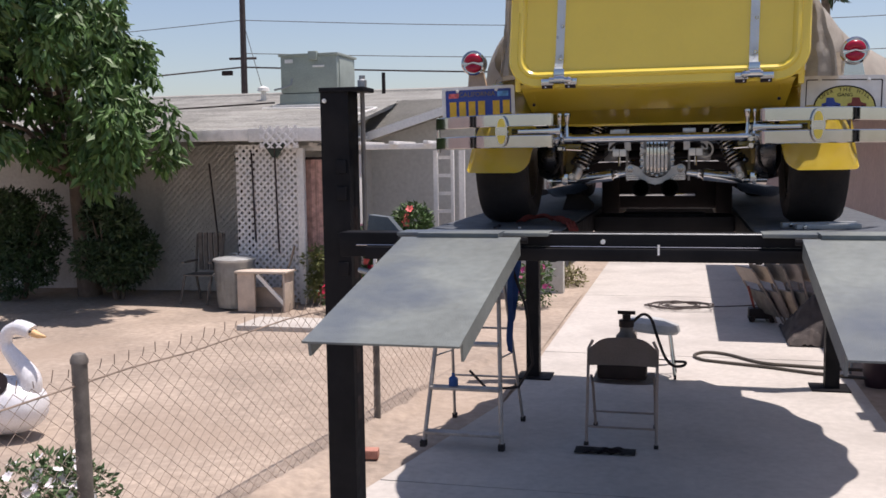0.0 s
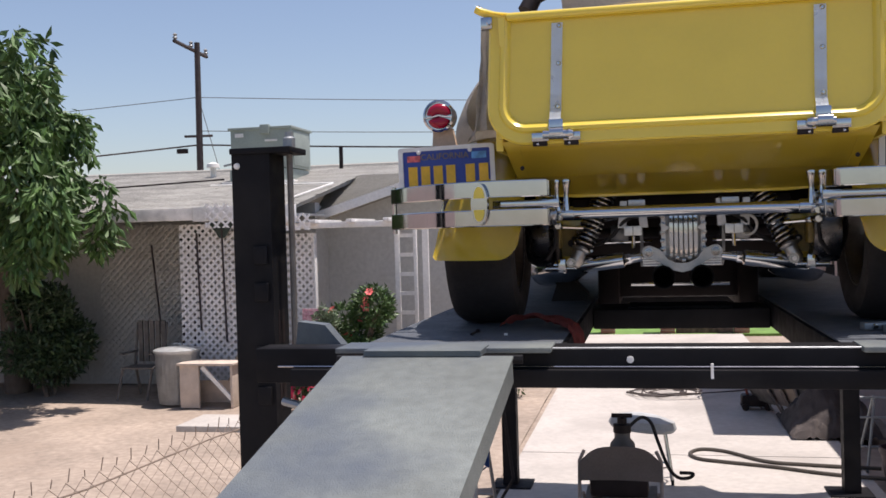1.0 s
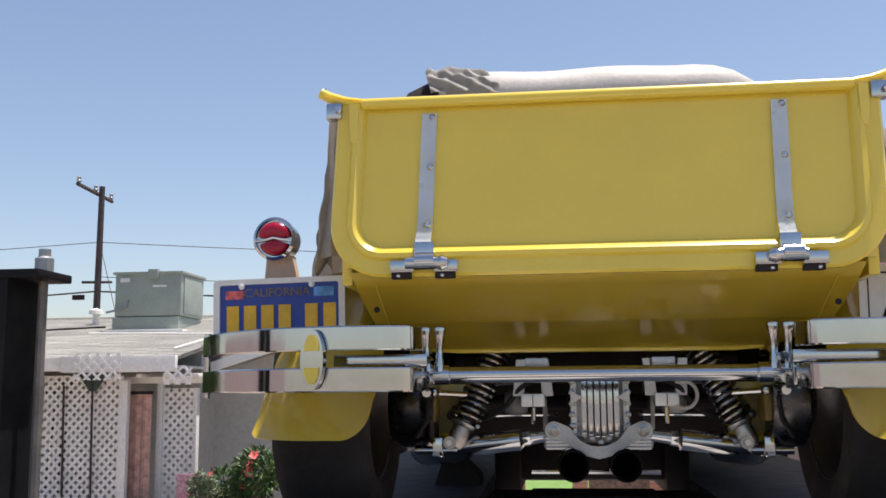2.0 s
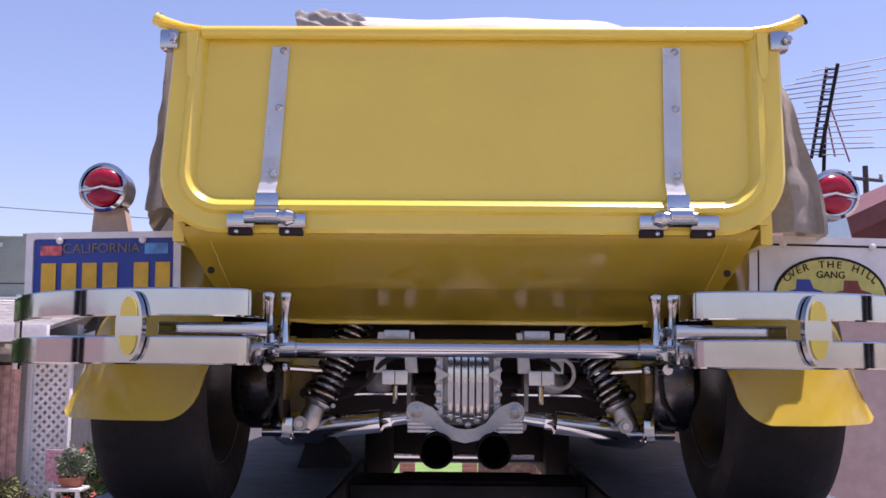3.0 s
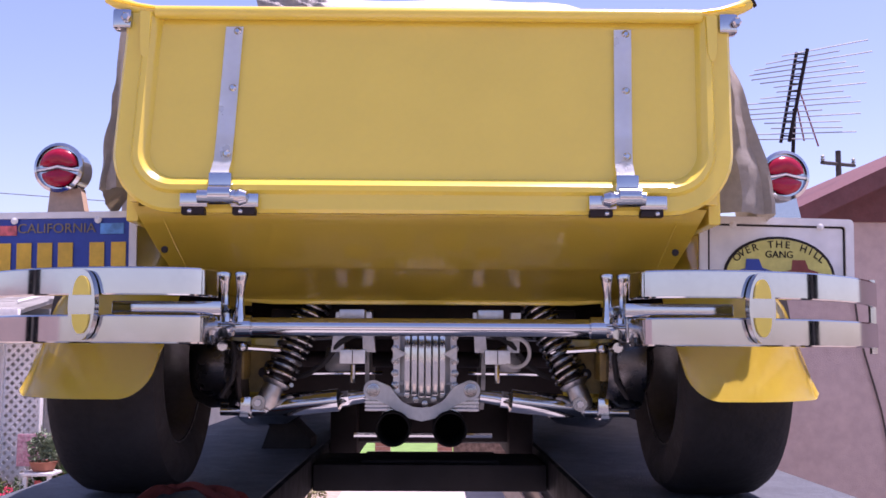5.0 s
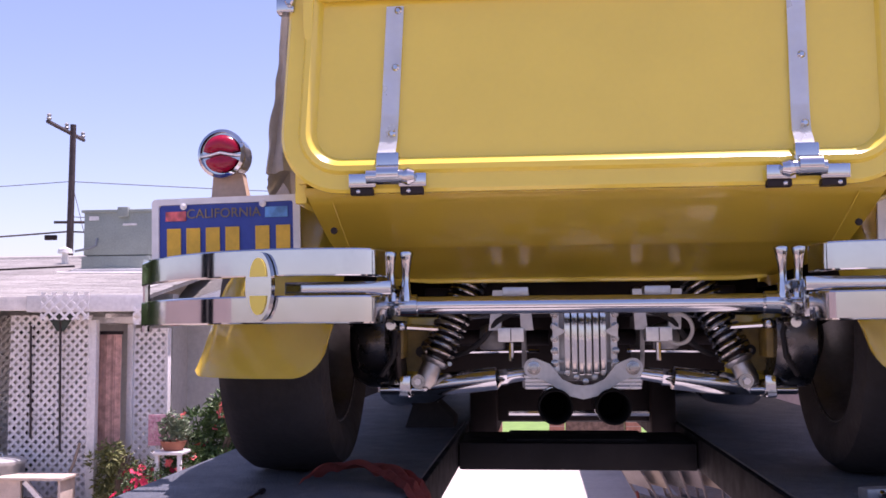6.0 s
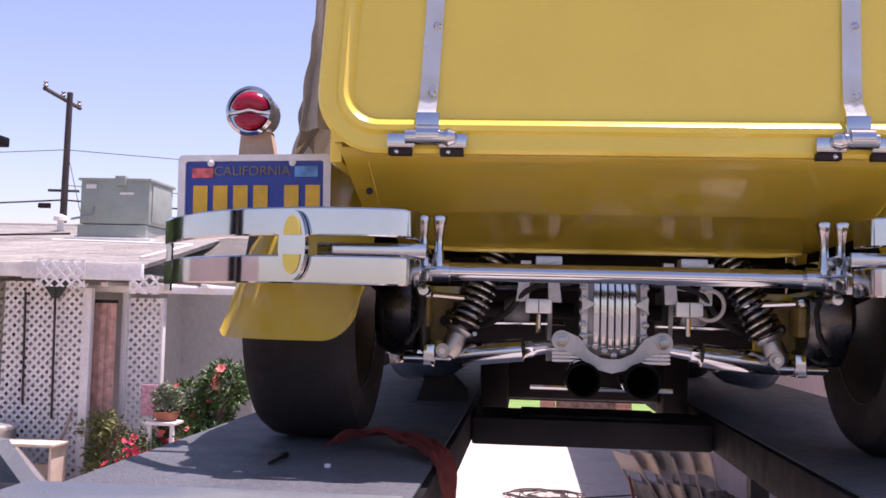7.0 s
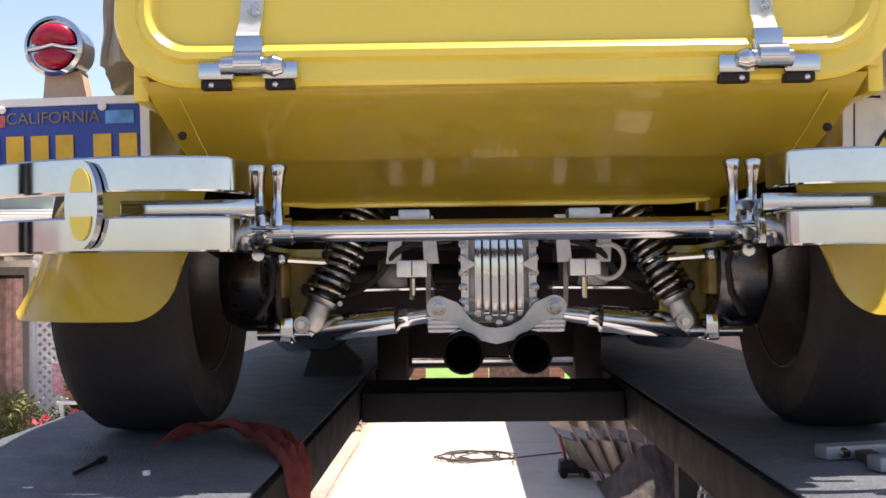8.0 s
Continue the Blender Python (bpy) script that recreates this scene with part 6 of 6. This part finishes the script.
# ---- front yard things ----
can = thing("trash_can", (-6.13, 8.75, 0), "dented galvanised trash can with lid by the porch", "trash can")
part("can_body", sheet(bmesh.new(), lambda u, v: (-6.13 + (0.245 + 0.04 * v + 0.006 * (math.sin(26 * 2 * math.pi * u) > 0) * (0.12 < v < 0.86) + 0.006 * (v > 0.97)) * math.cos(2 * math.pi * u), 8.75 + (0.245 + 0.04 * v + 0.006 * (math.sin(26 * 2 * math.pi * u) > 0) * (0.12 < v < 0.86) + 0.006 * (v > 0.97)) * math.sin(2 * math.pi * u), 0.01 + 0.67 * v), 104, 16, 0.003), CANSHEET, can)
lid = part("lid", lathe(bmesh.new(), [(0.30, 0.665), (0.305, 0.70), (0.27, 0.715), (0.15, 0.735), (0.05, 0.74), (0, 0.74)], pose(-6.13, 8.75, 0), 40), CANSHEET, can)
part("lid_handle", tubed([(-6.19, 8.75, 0.735), (-6.17, 8.75, 0.775), (-6.09, 8.75, 0.775), (-6.07, 8.75, 0.735)], 0.008, 8), CANSHEET, lid)
for s in (-1, 1):
    part("side_handle", tubed([(-6.13 + s * 0.27, 8.67, 0.5), (-6.13 + s * 0.32, 8.69, 0.46), (-6.13 + s * 0.32, 8.81, 0.46), (-6.13 + s * 0.27, 8.83, 0.5)], 0.008, 6), GALV, can)
bench = thing("wooden_bench", (-5.55, 8.5, 0), "bare wooden box bench with a diagonal brace", "bench")
part("bench_top", boxed((-5.95, 8.35, 0.535), (-5.18, 8.75, 0.565), 0.004), PALEWOOD, bench)
part("bench_end", boxed((-5.92, 8.38, 0), (-5.66, 8.42, 0.535), 0.004), PALEWOOD, bench)
part("bench_end", boxed((-5.24, 8.38, 0), (-5.21, 8.72, 0.535), 0.004), PALEWOOD, bench)
part("bench_end", boxed((-5.92, 8.44, 0), (-5.89, 8.72, 0.535), 0.004), PALEWOOD, bench)
part("brace", prism(bmesh.new(), [(-5.64, 0.50), (-5.60, 0.535), (-5.24, 0.16), (-5.24, 0.09)], 0.03, pose(0, 8.385, 0)), WHITE, bench, "white diagonal brace")
part("bench_back", boxed((-5.88, 8.70, 0.02), (-5.25, 8.72, 0.3), 0.003), PALEWOOD, bench)
# pale chair given the dark post grey, so its colour holds the shade
wch = thing("garden_chair", (-6.8, 9.1, 0), "slatted garden chair, coloured dark grey for the shade", "chair")
for sx in (-7.03, -6.6):
    part("chair_leg", tubed([(sx - 0.04, 8.85, 0), (sx, 8.95, 0.42)], 0.02, 6), POSTGREY, wch)
    part("chair_leg", tubed([(sx, 9.4, 0), (sx, 9.28, 0.42), (sx, 9.38, 1.0)], 0.02, 6), POSTGREY, wch)
    part("arm_rest", boxed((sx - 0.03, 8.9, 0.60), (sx + 0.03, 9.32, 0.625), 0.004), POSTGREY, wch)
for k in range(5):
    part("seat_slat", boxed((-7.05, 8.92 + 0.075 * k, 0.41), (-6.58, 8.98 + 0.075 * k, 0.43)), POSTGREY, wch)
    part("back_slat", boxed((-7.0 + 0.085 * k, 9.33, 0.46), (-6.94 + 0.085 * k, 9.36, 1.02)), POSTGREY, wch)


def garden_tool(name, foot, top, label, head, hm):
    ob = thing(name, foot, label, "garden tool", "tools leaning on the porch")
    part("handle", tubed([foot, top], 0.014, 8), POLEWOOD, ob)
    f, t = Vector(foot), Vector(top)
    if head == "rake_up":
        part("rake_head", prism(bmesh.new(), [(-0.04, -0.12), (0.04, -0.12), (0.19, 0.10), (-0.19, 0.10)], 0.02, Matrix.Translation(t)), hm, ob)
        for k in range(7):
            part("tine", tubed([t + Vector((-0.17 + 0.057 * k, 0, 0.1)), t + Vector((-0.18 + 0.06 * k, -0.02, 0.15))], 0.006, 5), hm, ob)
    elif head == "shovel":
        part("blade", sheet(bmesh.new(), lambda u, v: f + Vector(((u - 0.5) * 0.22 * (1 - v * 0.4), -0.02 * math.sin(math.pi * u), 0.28 - 0.27 * v)), 8, 6, 0.004), hm, ob)
    elif head == "hoe":
        part("blade", boxed(tuple(t + Vector((-0.12, -0.05, -0.02))), tuple(t + Vector((0.12, 0.02, 0.06))), 0.004), hm, ob)


DARKTOOL = mat("dark green tool paint", (0.035, 0.055, 0.045), 0.6)
garden_tool("leaf_rake", (-5.60, 9.12, 0.75), (-5.62, 9.10, 2.25), "upturned leaf rake hung on the lattice", "rake_up", DARKTOOL)
garden_tool("shovel", (-6.83, 9.75, 0.30), (-7.1, 9.95, 2.05), "long handled shovel leaning on the wall", "shovel", GALV)
garden_tool("push_broom", (-6.62, 9.8, 0.12), (-6.52, 9.95, 2.1), "push broom leaning on the shaded lattice", "hoe", DARKTOOL)
garden_tool("spade", (-6.30, 9.7, 0.3), (-6.32, 9.9, 2.2), "dark spade leaning on the shaded lattice", "shovel", DARKTOOL)
garden_tool("hoe", (-6.42, 9.8, 0.05), (-6.40, 9.95, 2.22), "thin hoe leaning on the shaded lattice", "hoe", DARKTOOL)
garden_tool("fork", (-5.98, 9.16, 0.9), (-6.0, 9.14, 2.2), "dark handled fork hung on the lattice", "none", DARKTOOL)
solo("stepping_pad", boxed((-5.3, 7.05, -0.02), (-4.2, 7.75, 0.05), 0.01, pose(0, 0, 0)), CONCRETE, "pale concrete stepping pad in the dirt", "paving slab", kind="structure")
pipe = solo("bare_stick", tubed([(-5.55, 9.05, 0.25), (-5.42, 9.1, 0.62), (-5.36, 9.12, 0.85)], 0.018, 6), WOOD, "dry stick standing against the lattice", "stick")

# swan planter
swan = bmesh.new()


def swan_body(u, v):
    a, t = 2 * math.pi * u, math.pi * v
    L = 0.40 * math.cos(t)
    fat = math.sin(t) ** 0.75
    tail = max(0, -L - 0.2)
    wing = 0.02 * abs(math.sin(9 * t)) * max(0, math.sin(a))
    return (-5.030 + L, 2.40 + (0.235 + wing) * fat * math.cos(a), 0.235 + (0.225 + wing) * fat * math.sin(a) + 0.5 * tail)


sheet(swan, swan_body, 40, 28)
neck = spline([(-4.760, 2.40, 0.33), (-4.740, 2.40, 0.46), (-4.830, 2.40, 0.58), (-4.930, 2.40, 0.70), (-4.920, 2.40, 0.80), (-4.830, 2.40, 0.85), (-4.740, 2.40, 0.835), (-4.690, 2.40, 0.81)])
tube(swan, neck, 0.05, 14, taper=[0.10 - 0.052 * min(1, k / 30) + (0.012 if k > 50 else 0) - (0.03 if k > 66 else 0) for k in range(len(neck))])
swan_ob = solo("swan_planter", swan, SWANWHITE, "glossy white swan planter standing on the dirt", "planter")
bill = solo("swan_bill", tubed([(-4.705, 2.40, 0.818), (-4.650, 2.40, 0.795), (-4.580, 2.40, 0.785)], 0.03, 10, taper=[0.032, 0.026, 0.008]), ORANGE, "orange painted swan bill", "bill")
bill.name = "bill"
bill.parent = swan_ob
for k in ("label", "category"):
    del bill[k]
bill["label"] = "orange painted bill"
for sy in (-1, 1):
    eye = solo("eye_patch", tubed([(-4.735, 2.40 + sy * 0.032, 0.842), (-4.69, 2.40 + sy * 0.034, 0.825)], 0.010, 8), BLACK, "black painted eye patch", "eye")
    eye.parent = swan_ob
    del eye["category"]
saddle = solo("swan_recess", lathe(bmesh.new(), [(0, 0.0), (0.12, 0.0), (0.14, 0.02), (0.15, 0.03), (0.12, 0.032), (0, 0.02)], pose(-5.030, 2.28, 0.40, 50) @ Matrix.Diagonal((1.3, 0.9, 1, 1)), 20), BLACK, "dark planting recess", "recess")
saddle.name = "planting_recess"
saddle.parent = swan_ob
del saddle["category"]


# ---- plants ----
def shrub(name, c, r, h, n, size, material, label, seed, category="shrub"):
    ob = thing(name, (c[0], c[1], 0), label, category, "shrubs by the house")
    rnd = random.Random(seed)
    for k in range(5):
        a = rnd.random() * 6.28
        part("stem", tubed([(c[0] + 0.05 * math.cos(a), c[1] + 0.05 * math.sin(a), 0), (c[0] + r * 0.35 * math.cos(a), c[1] + r * 0.35 * math.sin(a), h * 0.45), (c[0] + r * 0.6 * math.cos(a + 0.4), c[1] + r * 0.6 * math.sin(a + 0.4), h * 0.75)], 0.02, 6, taper=[0.03, 0.02, 0.01]), BARK, ob)
    blobs = [((c[0] + rnd.uniform(-1, 1) * r * 0.55, c[1] + rnd.uniform(-1, 1) * r * 0.55, h * rnd.uniform(0.16, 0.80)), r * rnd.uniform(0.30, 0.50)) for _ in range(20)]
    leaves("foliage", blobs, n, size, material, ob, seed)
    return ob, blobs


shrub("round_shrub", (-8.3, 9.2), 0.70, 1.66, 11000, 0.085, DARKLEAF, "clipped dark green shrub against the house wall", 21)
shrub("round_shrub", (-9.95, 9.1), 0.72, 1.78, 11000, 0.085, DARKLEAF, "tall dark green shrub under the tree", 22)


def flower_heads(blobs, n, size, material, parent, seed, petals=6):
    rnd = random.Random(seed)
    for _ in range(n):
        c, r = rnd.choice(blobs)
        d = Vector((rnd.uniform(-1, 1), rnd.uniform(-1.2, 0.1), rnd.uniform(-0.1, 1))).normalized()
        p = Vector(c) + d * r * 1.02
        q = Vector((0, 0, 1)).rotation_difference(d).to_matrix().to_4x4()
        bm = bmesh.new()
        for k in range(petals):
            t = 2 * math.pi * k / petals
            f = Matrix.Translation(p) @ q @ pose(0, 0, 0, 0, 0, math.degrees(t))
            s = size * rnd.uniform(0.8, 1.2)
            v = [bm.verts.new(f @ Vector(w)) for w in ((0, 0, 0), (s * 0.6, s * 0.33, s * 0.25), (s, 0, s * 0.32), (s * 0.6, -s * 0.33, s * 0.25))]
            bm.faces.new(v[:3]), bm.faces.new((v[0], v[2], v[3]))
        part("flower", bm, material, parent)


rose, rb = shrub("flowering_bush", (-3.80, 9.0), 0.56, 1.52, 11000, 0.07, LEAF, "green bush with coral red blossoms", 23, "bush")
flower_heads(rb, 24, 0.065, PETAL, rose, 4)
ger, gb = shrub("geranium_clump", (-4.36, 8.5), 0.42, 0.70, 2200, 0.06, LEAF, "low clump of crimson geraniums", 24, "flowers")
flower_heads(gb, 120, 0.045, CRIMSON, ger, 5)
suc, sb = shrub("succulent_clump", (-4.95, 9.15), 0.32, 0.95, 1300, 0.07, mat("yellow green leaf", (0.20, 0.22, 0.07), 0.6, island=0.3), "pale yellow green succulents by the porch", 25, "plant")
dai, db = shrub("daisy_bush", (-3.02, 0.32), 0.30, 0.60, 2000, 0.05, DARKLEAF, "daisy bush with white flowers by the fence post", 26, "flowers")
flower_heads(db, 46, 0.03, DAISY, dai, 6, 8)
vine, vb = shrub("far_flower_bush", (-1.95, 9.4), 0.35, 0.8, 900, 0.07, LEAF, "low bush with magenta blossoms beside the drive", 27, "bush")
flower_heads(vb, 20, 0.05, mat("magenta petals", (0.45, 0.06, 0.22), 0.6), vine, 7)
weed, wb = shrub("dry_weed_patch", (-1.9, 12.0), 0.5, 0.16, 700, 0.08, mat("dry olive weed", (0.16, 0.15, 0.07), 0.8, island=0.3), "low olive weeds along the driveway", 28, "weeds")
# agave
aga = thing("agave", (-3.55, 8.6, 0), "spiky pale green agave", "plant")
rnd = random.Random(31)
for k in range(16):
    a, L = k * 2.4, 0.45 + rnd.random() * 0.25
    e = Vector((math.cos(a), math.sin(a), 0))
    b0 = Vector((-3.5, 8.55, 0.35))
    bm = bmesh.new()
    sheet(bm, lambda u, v: b0 + e * (L * 0.75 * v) + Vector((0, 0, L * (1.1 * v - 0.5 * v * v))) + e.cross(Vector((0, 0, 1))) * ((u - 0.5) * 0.07 * (1 - v) ** 0.6) + Vector((0, 0, 0.02 * (2 * u - 1) ** 2)), 3, 6, 0.004)
    part("leaf", bm, mat("grey green agave", (0.14, 0.19, 0.11), 0.6) if k == 0 else bpy.data.materials["grey green agave"], aga)
part("agave_stem", lathe(bmesh.new(), [(0, 0), (0.10, 0), (0.08, 0.4), (0, 0.42)], pose(-3.5, 8.55, 0), 12), BARK, aga)
pst = thing("plant_stand", (-4.07, 8.6, 0), "white plastic stool used as a plant stand", "stool")
part("stand_top", boxed((-4.23, 8.45, 0.80), (-3.90, 8.75, 0.835), 0.01), WHITE, pst)
for sx in (-4.21, -3.96):
    for sy in (8.47, 8.69):
        part("stand_leg", boxed((sx, sy, 0), (sx + 0.045, sy + 0.04, 0.80), 0.006), WHITE, pst)
pot = thing("potted_plant", (-4.05, 8.6, 0.835), "small green plant in a terracotta bowl", "plant")
part("pot", lathe(bmesh.new(), [(0, 0), (0.10, 0), (0.14, 0.09), (0.145, 0.10), (0.125, 0.10), (0, 0.08)], pose(-4.05, 8.6, 0.838), 20), TERRA, pot)
leaves("foliage", [((-4.05, 8.6, 1.0), 0.11), ((-4.10, 8.6, 1.08), 0.10), ((-3.98, 8.62, 1.06), 0.09), ((-4.05, 8.58, 1.17), 0.08)], 700, 0.055, bpy.data.materials["grey green agave"], pot, 41)
sgn = thing("garden_sign", (-4.28, 8.75, 0.8), "small faded pink patterned garden sign", "sign")
part("sign_board", boxed((-4.42, 8.80, 0.86), (-4.13, 8.82, 1.20), 0.004), mat("pink patterned print", (0.50, 0.25, 0.30), 0.7, var=0.4, scale=40, second=(0.62, 0.45, 0.45), amount=0.8), sgn)
part("sign_stake", boxed((-4.29, 8.822, 0), (-4.26, 8.84, 1.0)), WOOD, sgn)

# broad leaved tree in the yard
tree = thing("yard_tree", (-9.0, 9.3, 0), "broad leafed green tree shading the yard", "tree")
part("trunk", tubed([(-9.0, 9.5, 0), (-9.05, 9.45, 1.0), (-9.0, 9.3, 1.9), (-9.15, 9.2, 3.2), (-9.1, 9.2, 4.4)], 0.15, 12, taper=[0.19, 0.15, 0.13, 0.09, 0.03]), BARK, tree)
rnd = random.Random(77)
blobs = []
for k in range(40):
    a = rnd.random() * 6.28
    r = 2.3 * math.sqrt(rnd.random())
    z = rnd.uniform(2.1, 4.9)
    if z < 2.5:
        r = max(r, 1.1)
    shrink = 1 - 0.45 * max(0, (z - 3.6) / 1.3)
    blobs.append(((-9.0 + r * 0.9 * shrink * math.cos(a) * 0.92, 7.75 + r * shrink * math.sin(a) * 0.85, 2.09 + (z - 2.09) * 0.95), rnd.uniform(0.30, 0.55)))
blobs += [((-7.0, 7.5, 2.52), 0.26), ((-7.25, 7.5, 2.95), 0.34), ((-7.4, 7.5, 2.1), 0.30), ((-7.3, 7.8, 3.3), 0.30), ((-7.75, 7.5, 3.6), 0.36)]
for k in range(14):
    blobs.append(((rnd.uniform(-10.9, -9.4), rnd.uniform(7.3, 8.4), rnd.uniform(2.35, 4.6)), rnd.uniform(0.32, 0.5)))
# high clumps added above the view, to widen the tree's shade on the dirt
blobs += [((-6.95, 6.1, 6.0), 0.55), ((-7.85, 5.8, 6.0), 0.6), ((-7.75, 6.6, 6.0), 0.6), ((-7.15, 6.8, 6.1), 0.5), ((-8.75, 6.0, 5.9), 0.6)]
for k, (c, r) in enumerate(blobs[::3]):
    mid = Vector((-9.05, 9.25, 1.9 + 0.3 * (k % 5))).lerp(Vector(c), 0.5) + Vector((0, 0, 0.25))
    part("limb", tubed([(-9.05, 9.25, 1.9 + 0.3 * (k % 5)), mid, c], 0.03, 6, taper=[0.055, 0.035, 0.012]), BARK, tree)
sprays = []
for c, r in blobs:
    for _ in range(int(6 + 14 * r)):
        d = Vector((rnd.gauss(0, 1), rnd.gauss(0, 1), rnd.gauss(0, 1))).normalized()
        sprays.append((Vector(c) + d * r * (0.65 + 0.55 * rnd.random()), rnd.uniform(0.10, 0.22)))
leaves("crown", sprays, 34000, 0.165, LEAF, tree, 51, droop=1.1)
ftree = thing("far_tree", (6.2, 44, 0), "distant dark tree top beyond the street", "tree")
part("trunk", tubed([(6.2, 44, 0), (6.2, 44, 11.5)], 0.2, 8), BARK, ftree)
leaves("crown", [((6.2, 44, 11.6), 1.1), ((5.5, 44, 11.0), 0.9), ((7.0, 44, 11.1), 0.9), ((6.2, 44, 10.2), 1.3)], 1500, 0.4, DARKLEAF, ftree, 61)
